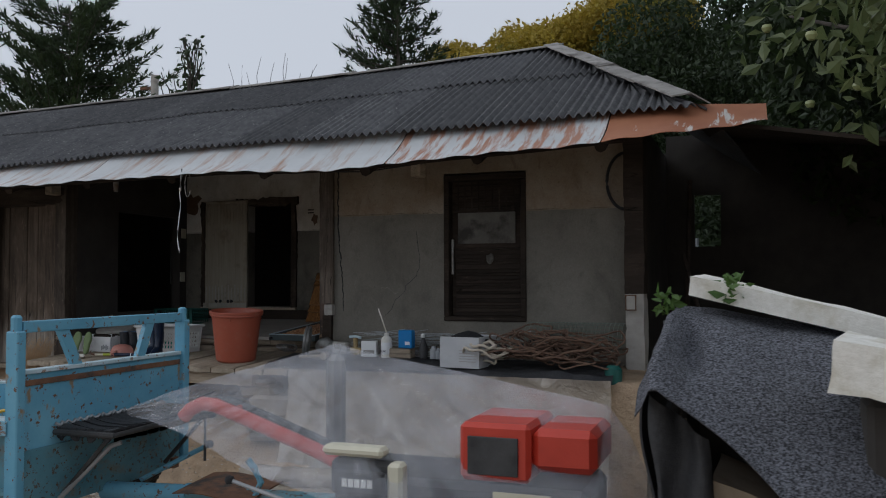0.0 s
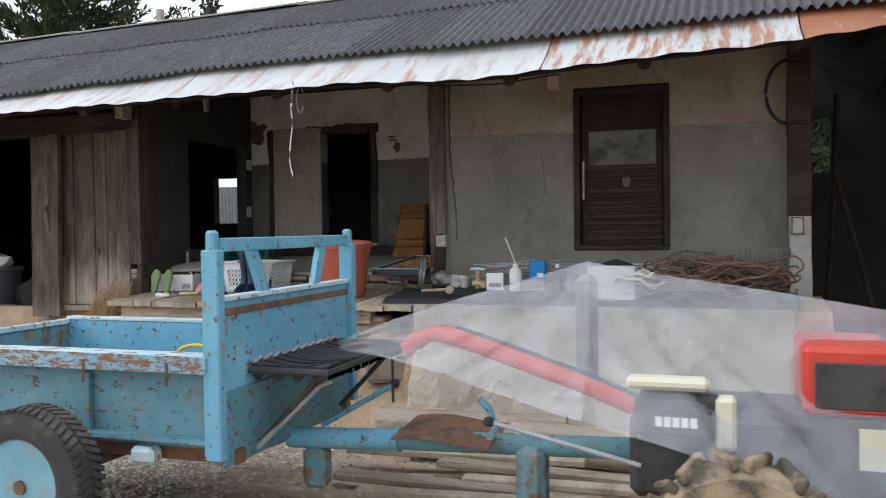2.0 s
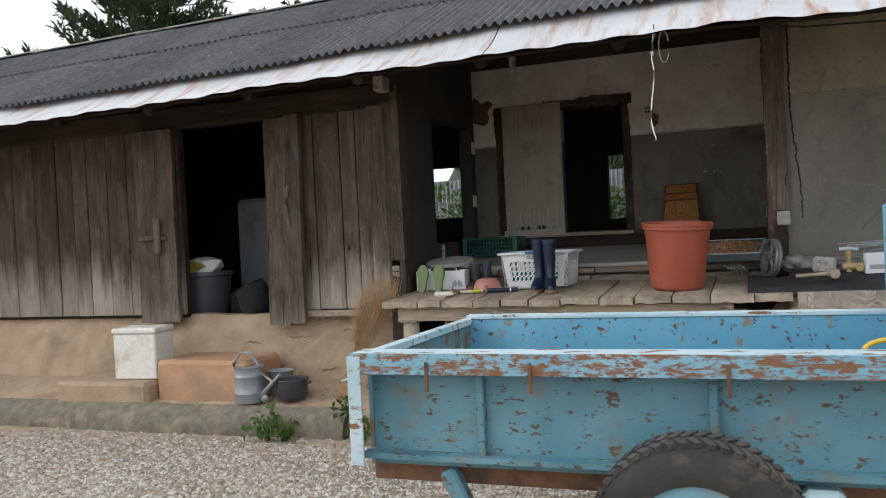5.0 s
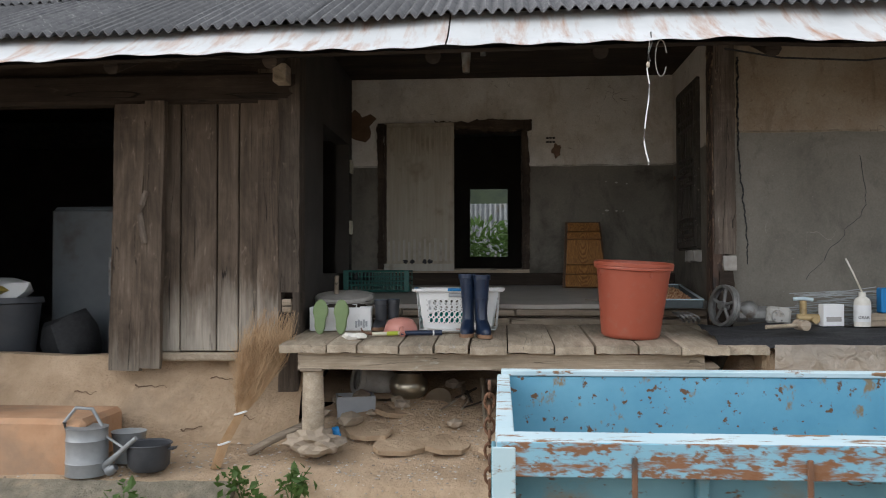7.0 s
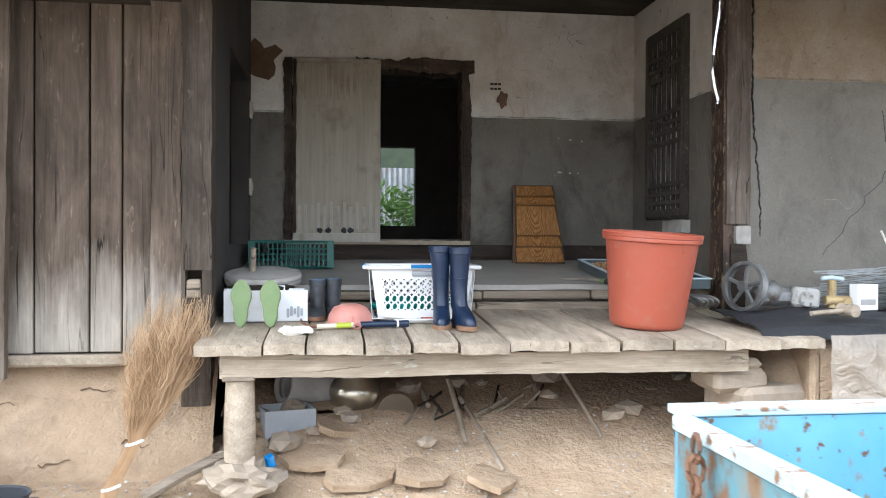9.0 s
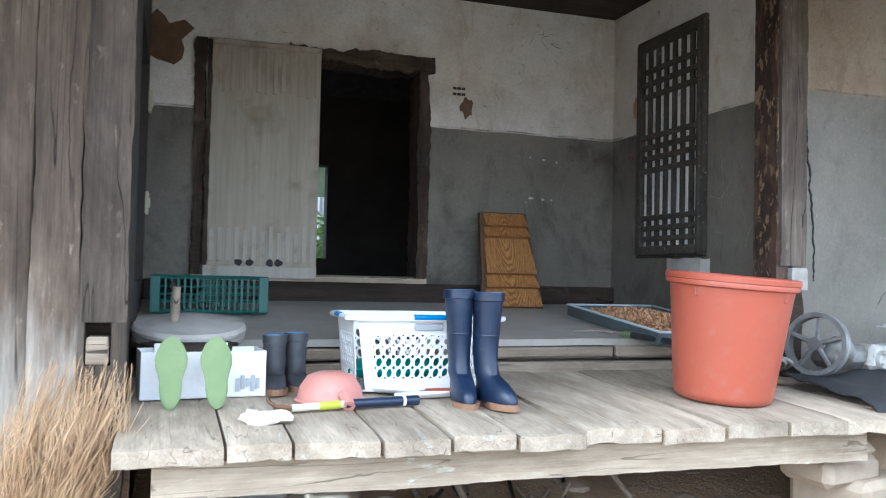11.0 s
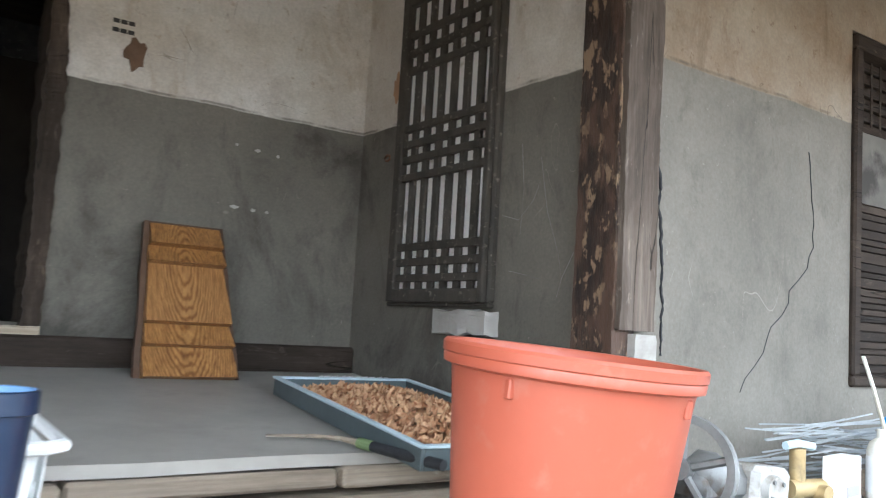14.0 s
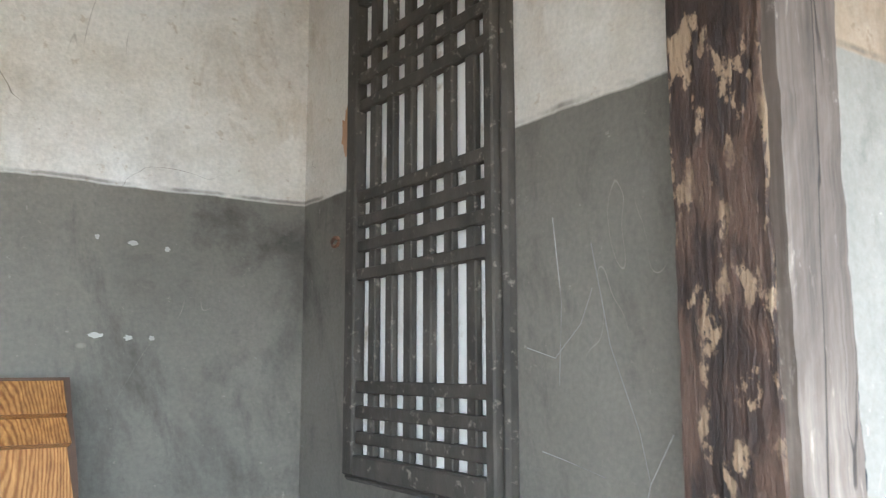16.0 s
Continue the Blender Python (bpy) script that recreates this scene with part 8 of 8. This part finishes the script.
def conifer(label, at, height, spread, n, size, material, seed, cone=1.0, k=150):
    """Boughs that sweep out and up, each set with narrow sprays."""
    r, nr = random.Random(seed), np.random.RandomState(seed)
    t = thing("tree", label, "tree", at)
    bm = B()
    tube(bm, [(0, 0, 0), (0.05, 0, height * 0.5), (0, 0, height)], 0.16, 8, 0.02)
    pts, way = [], []
    for i in range(k):
        z = height * (0.12 + 0.86 * (i + r.random()) / k)
        a = r.uniform(0, 6.28)
        L = spread * (0.14 + (1 - z / height) ** cone) * r.uniform(0.55, 1.2)
        out = Vector((math.cos(a), math.sin(a), 0))
        e = out * L + Vector((0, 0, z + L * r.uniform(0.25, 0.7)))
        m1 = out * L * 0.55 + Vector((0, 0, z + L * 0.08))
        tube(bm, [(0, 0, z), m1, e], 0.03, 5, 0.006)
        m = max(8, int(n / k * (0.4 + L / spread)))
        q = nr.uniform(0.15, 1.0, m)[:, None]
        base = (1 - q) ** 2 * np.array((0, 0, z)) + 2 * q * (1 - q) * np.array(m1) + q * q * np.array(e)
        pts.append(base + nr.normal(size=(m, 3)) * 0.045 * spread * (1.1 - q * 0.9))
        way.append(np.tile(np.array((e - m1).normalized()) + np.array((0, 0, 0.25)), (m, 1)) + nr.normal(size=(m, 3)) * 0.35)
    part("trunk", bm, m_bark, t, smooth=True)
    c = part("crown", leaf_mesh("crown", np.concatenate(pts), size, seed, material, 0.2, 0.0, axis=np.concatenate(way)), None, t)
    c["kind"] = "stuff"
    return t


conifer("dark feathery conifer rising behind the roof", (-20.5, 21, 0.2), 10.7, 3.7, 34000, 0.27, m_leaf, 3, 0.42, 170)
conifer("dark bushy conifer behind the roof ridge", (-9.0, 21, 0.2), 10.8, 2.6, 26000, 0.21, m_leaf, 5, 0.75, 200)
leafy_tree("slim leafy young tree behind the roof", (-12.0, 16, 0.2), 7.3, 0.30, 30, 380, 0.15, m_leaf, 7, 0.05, 1.6, thick=0.3, low=0.6, high=0.95)
leafy_tree("small leafy tree behind the roof", (-12.75, 16.4, 0.2), 6.75, 0.55, 24, 420, 0.14, m_leaf, 9, 0.06, 0.8, low=0.55, high=0.9)
bm = B()
for i in range(12):
    r = random.Random(i)
    limb(bm, (-10.6 + i * 0.12, 16, 5.3), (-10.9 + i * 0.2 + r.uniform(-0.4, 0.4), 16, 6.2 + r.uniform(0, 0.8)), 0.012, 0.004, r)
single("bare_bush", bm, m_bark, "bare thin twigs above the ridge", "bush")


def hill_z(x, y):
    return 0.5 + (8.9 + 0.12 * (x + 11)) * smooth01(x * 0.2 + y * 0.8, 13, 22) * smooth01(x, -16, -11) + 0.5 * noise.noise(Vector((x * 0.25, y * 0.25, 0)))


def hill(u, v):
    x, y = -17 + u * 53, 12 + v * 40
    return (x, y, hill_z(x, y) - 0.6)


struct("hillside", grid(B(), hill, 60, 50), m_leaf, "overgrown slope rising behind the house", "hill", True)
nr = np.random.RandomState(6)


def thicket(name, label, n_clumps, per, region, size, material, seed, zlo=0.0, rad=(0.5, 1.3)):
    r = np.random.RandomState(seed)
    pts = []
    for i in range(n_clumps):
        x, y = r.uniform(region[0], region[1]), r.uniform(region[2], region[3])
        q = r.uniform(*rad)
        pts.append(blob_points(r, (x, y, hill_z(x, y) - 0.4 + q * 0.6 + r.uniform(zlo, zlo + 0.6)), (q, q, q * 0.85), per, 0.6))
    ob = new(name, leaf_mesh(name, np.concatenate(pts), size, seed, material))
    return tagged(ob, label, "thicket", "", "stuff")


thicket("hill_trees", "golden autumn tree tops along the hill crest, sunlight put into the leaf colour", 260, 420, (-11.5, -2, 26, 33), 0.17, m_leaf_yellow, 11, 0.2, (0.5, 1.0))
thicket("hill_shrubs", "dense dark shrubs covering the slope", 260, 420, (-3, 16, 12.5, 24), 0.17, m_leaf, 12)


def big_clumps(label, seed, spots, per, size, material):
    r = np.random.RandomState(seed)
    pts = [blob_points(r, (x, y, z), (q * 1.2, q, q), per, 0.5) for x, y, z, q in spots]
    return tagged(new("thicket", leaf_mesh("thicket", np.concatenate(pts), size, seed, material)), label, "thicket", "", "stuff")


rr = random.Random(40)
spots = [(-2.9 + 0.17 * i + rr.uniform(-0.3, 0.3), 16 + rr.uniform(-1, 1), rr.uniform(4.2, 6.3) + 0.05 * i, rr.uniform(0.5, 0.9)) for i in range(46)]
for i in range(70):
    x = rr.uniform(0.2, 8.0)
    y = rr.uniform(8.5, 13.0)
    spots.append((x, y, rr.uniform(2.4, 3.6) + 0.45 * x + rr.uniform(0, 1.6), rr.uniform(0.4, 0.8)))
big_clumps("dense shaded foliage overhanging the end of the house", 41, spots, 520, 0.13, m_leaf)

# persimmon-like tree with large leaves and green fruit
pt = leafy_tree("broad leaved fruit tree overhanging the yard", (1.95, 6.6, 0.6), 5.0, 1.9, 40, 7500, 0.15, m_leaf_near, 21, 0.11, 0.42, aspect=0.5, thick=0.17, low=0.42, high=0.75)
rr = random.Random(9)
m_fruit = mat("green_fruit", (0.20, 0.24, 0.10), (0.30, 0.32, 0.14), 0.4, 5)
fruit = None
for i in range(26):
    a, L = rr.uniform(2.3, 4.3), rr.uniform(0.8, 1.9)
    p = (L * math.cos(a), L * math.sin(a), rr.uniform(2.5, 4.0))
    if fruit is None:
        fruit = part("fruit", lathe(B(), [(0, -0.032), (0.022, -0.027), (0.036, 0.0), (0.03, 0.022), (0, 0.03)], 12), m_fruit, pt, "small round green fruit", smooth=True)
        fruit.matrix_basis = pose(*p)
    else:
        f = part("fruit", fruit.data, None, pt)
        f.matrix_basis = pose(*p)


def weed(at, n, h, seed, size=0.06, label="small leafy weed growing at the terrace foot"):
    r, q = random.Random(seed), np.random.RandomState(seed)
    t = thing("weed", label, "weed", at, "weeds")
    bm, pts = B(), []
    for i in range(n):
        e = Vector((r.uniform(-0.6, 0.6) * h, r.uniform(-0.5, 0.5) * h, h * r.uniform(0.5, 1)))
        tube(bm, [(0, 0, -0.02), e * 0.5 + Vector((0, 0, 0.15 * h)), e], 0.004, 4, 0.002)
        s = q.uniform(0.35, 1.0, (9, 1))
        pts.append(np.array(e) * s + q.normal(size=(9, 3)) * 0.022)
    part("stems", bm, m_leaf_weed, t)
    part("leaves", leaf_mesh("leaves", np.concatenate(pts), size, seed, m_leaf_weed, 0.6, 0.1), None, t)["kind"] = "stuff"


for i, (x, y, h, n) in enumerate(((-6.72, 6.0, 0.20, 5), (-6.45, 5.98, 0.22, 6), (-7.35, 5.86, 0.24, 8), (-7.2, 5.83, 0.16, 6), (-6.62, 5.88, 0.16, 6), (-5.9, 5.0, 0.12, 5), (-6.1, 5.2, 0.10, 5))):
    weed((x, y, ground_z(x, y) + (0.12 if y > 5.95 else 0)), n, h, i + 50)
rr = random.Random(77)
for i in range(26):
    x, y = rr.uniform(-0.55, 2.2), rr.uniform(5.9, 8.6)
    weed((x, y, ground_z(x, y)), 9, rr.uniform(0.25, 0.6), 100 + i, 0.075, "dense green weed beside the lean-to")
weed((-0.04, 3.56, 1.90), 4, 0.09, 300, 0.055, "green seedling sprouting on the covered stack")
weed((-0.30, 3.66, 1.85), 3, 0.05, 301, 0.05, "green seedling sprouting on the covered stack")
r5 = np.random.RandomState(8)
for i in range(10):
    x, y = -8.6 + 0.5 * i, 12.8 + r5.uniform(-0.5, 0.5)
    big_clumps("sunlit green bush behind the house", 60 + i, [(x, y, 1.35 + r5.uniform(0, 0.55), 0.6)], 900, 0.10, m_leaf_weed)
struct("yard_wall", bx(B(), -9.0, -3.0, 11.9, 12.1, 0.2, 1.55, 0.02), m_concrete, "low concrete wall behind the house", "wall")

# ---- gravel ----
def pebbles(n, region, seed, height=None, lo=0.006, hi=0.02):
    r = np.random.RandomState(seed)
    base = np.array([(1, 0, 0), (-1, 0, 0), (0, 1, 0), (0, -1, 0), (0, 0, 1), (0, 0, -0.6)], float)
    tri = np.array([(0, 2, 4), (2, 1, 4), (1, 3, 4), (3, 0, 4), (2, 0, 5), (1, 2, 5), (3, 1, 5), (0, 3, 5)])
    vs, fs = [], []
    for i in range(n):
        x, y = r.uniform(region[0], region[1]), r.uniform(region[2], region[3])
        if height is None:
            x, y = x + r.normal(0, 0.5), y + r.normal(0, 0.3)
        s = r.uniform(lo, hi)
        a = r.uniform(0, 6.28)
        q = base * np.array((s * r.uniform(0.8, 1.5), s * r.uniform(0.7, 1.2), s * 0.6)) * r.uniform(0.75, 1.25, (6, 1))
        c, d = math.cos(a), math.sin(a)
        q = np.stack([q[:, 0] * c - q[:, 1] * d + x, q[:, 0] * d + q[:, 1] * c + y, q[:, 2] + (height or ground_z)(x, y) + s * 0.2], 1)
        fs.append(tri + len(vs) * 6)
        vs.append(q)
    me = bpy.data.meshes.new("gravel")
    me.from_pydata(np.concatenate(vs).tolist(), [], np.concatenate(fs).tolist())
    me.materials.append(m_pebble)
    return me


g_nodes = m_pebble.node_tree
gi = g_nodes.nodes.new("ShaderNodeNewGeometry")
gr = g_nodes.nodes.new("ShaderNodeValToRGB")
gr.color_ramp.elements[0].color, gr.color_ramp.elements[1].color = (0.20, 0.16, 0.12, 1), (0.58, 0.54, 0.48, 1)
g_nodes.links.new(gi.outputs["Random Per Island"], gr.inputs[0])
g_nodes.links.new(gr.outputs[0], g_nodes.nodes["Principled BSDF"].inputs["Base Color"])
tagged(new("gravel", pebbles(26000, (-9.5, -4.3, 2.8, 5.75), 3)), "pale mixed gravel strewn over the yard", "gravel", "", "stuff")


def terrace_top(x, y):
    return interp(y, [(6.0, 0.24), (6.1, 0.40), (6.2, 0.45), (6.6, 0.52), (7.03, 0.57)]) + 0.20 * smooth01(y, 6.5, 7.03) * smooth01(x, -6.9, -6.3)


tagged(new("earth_crumbs", pebbles(2600, (-9.4, -3.9, 6.02, 7.0), 5, terrace_top, 0.003, 0.012)), "loose grit and crumbs of earth on the terrace", "grit", "", "stuff")
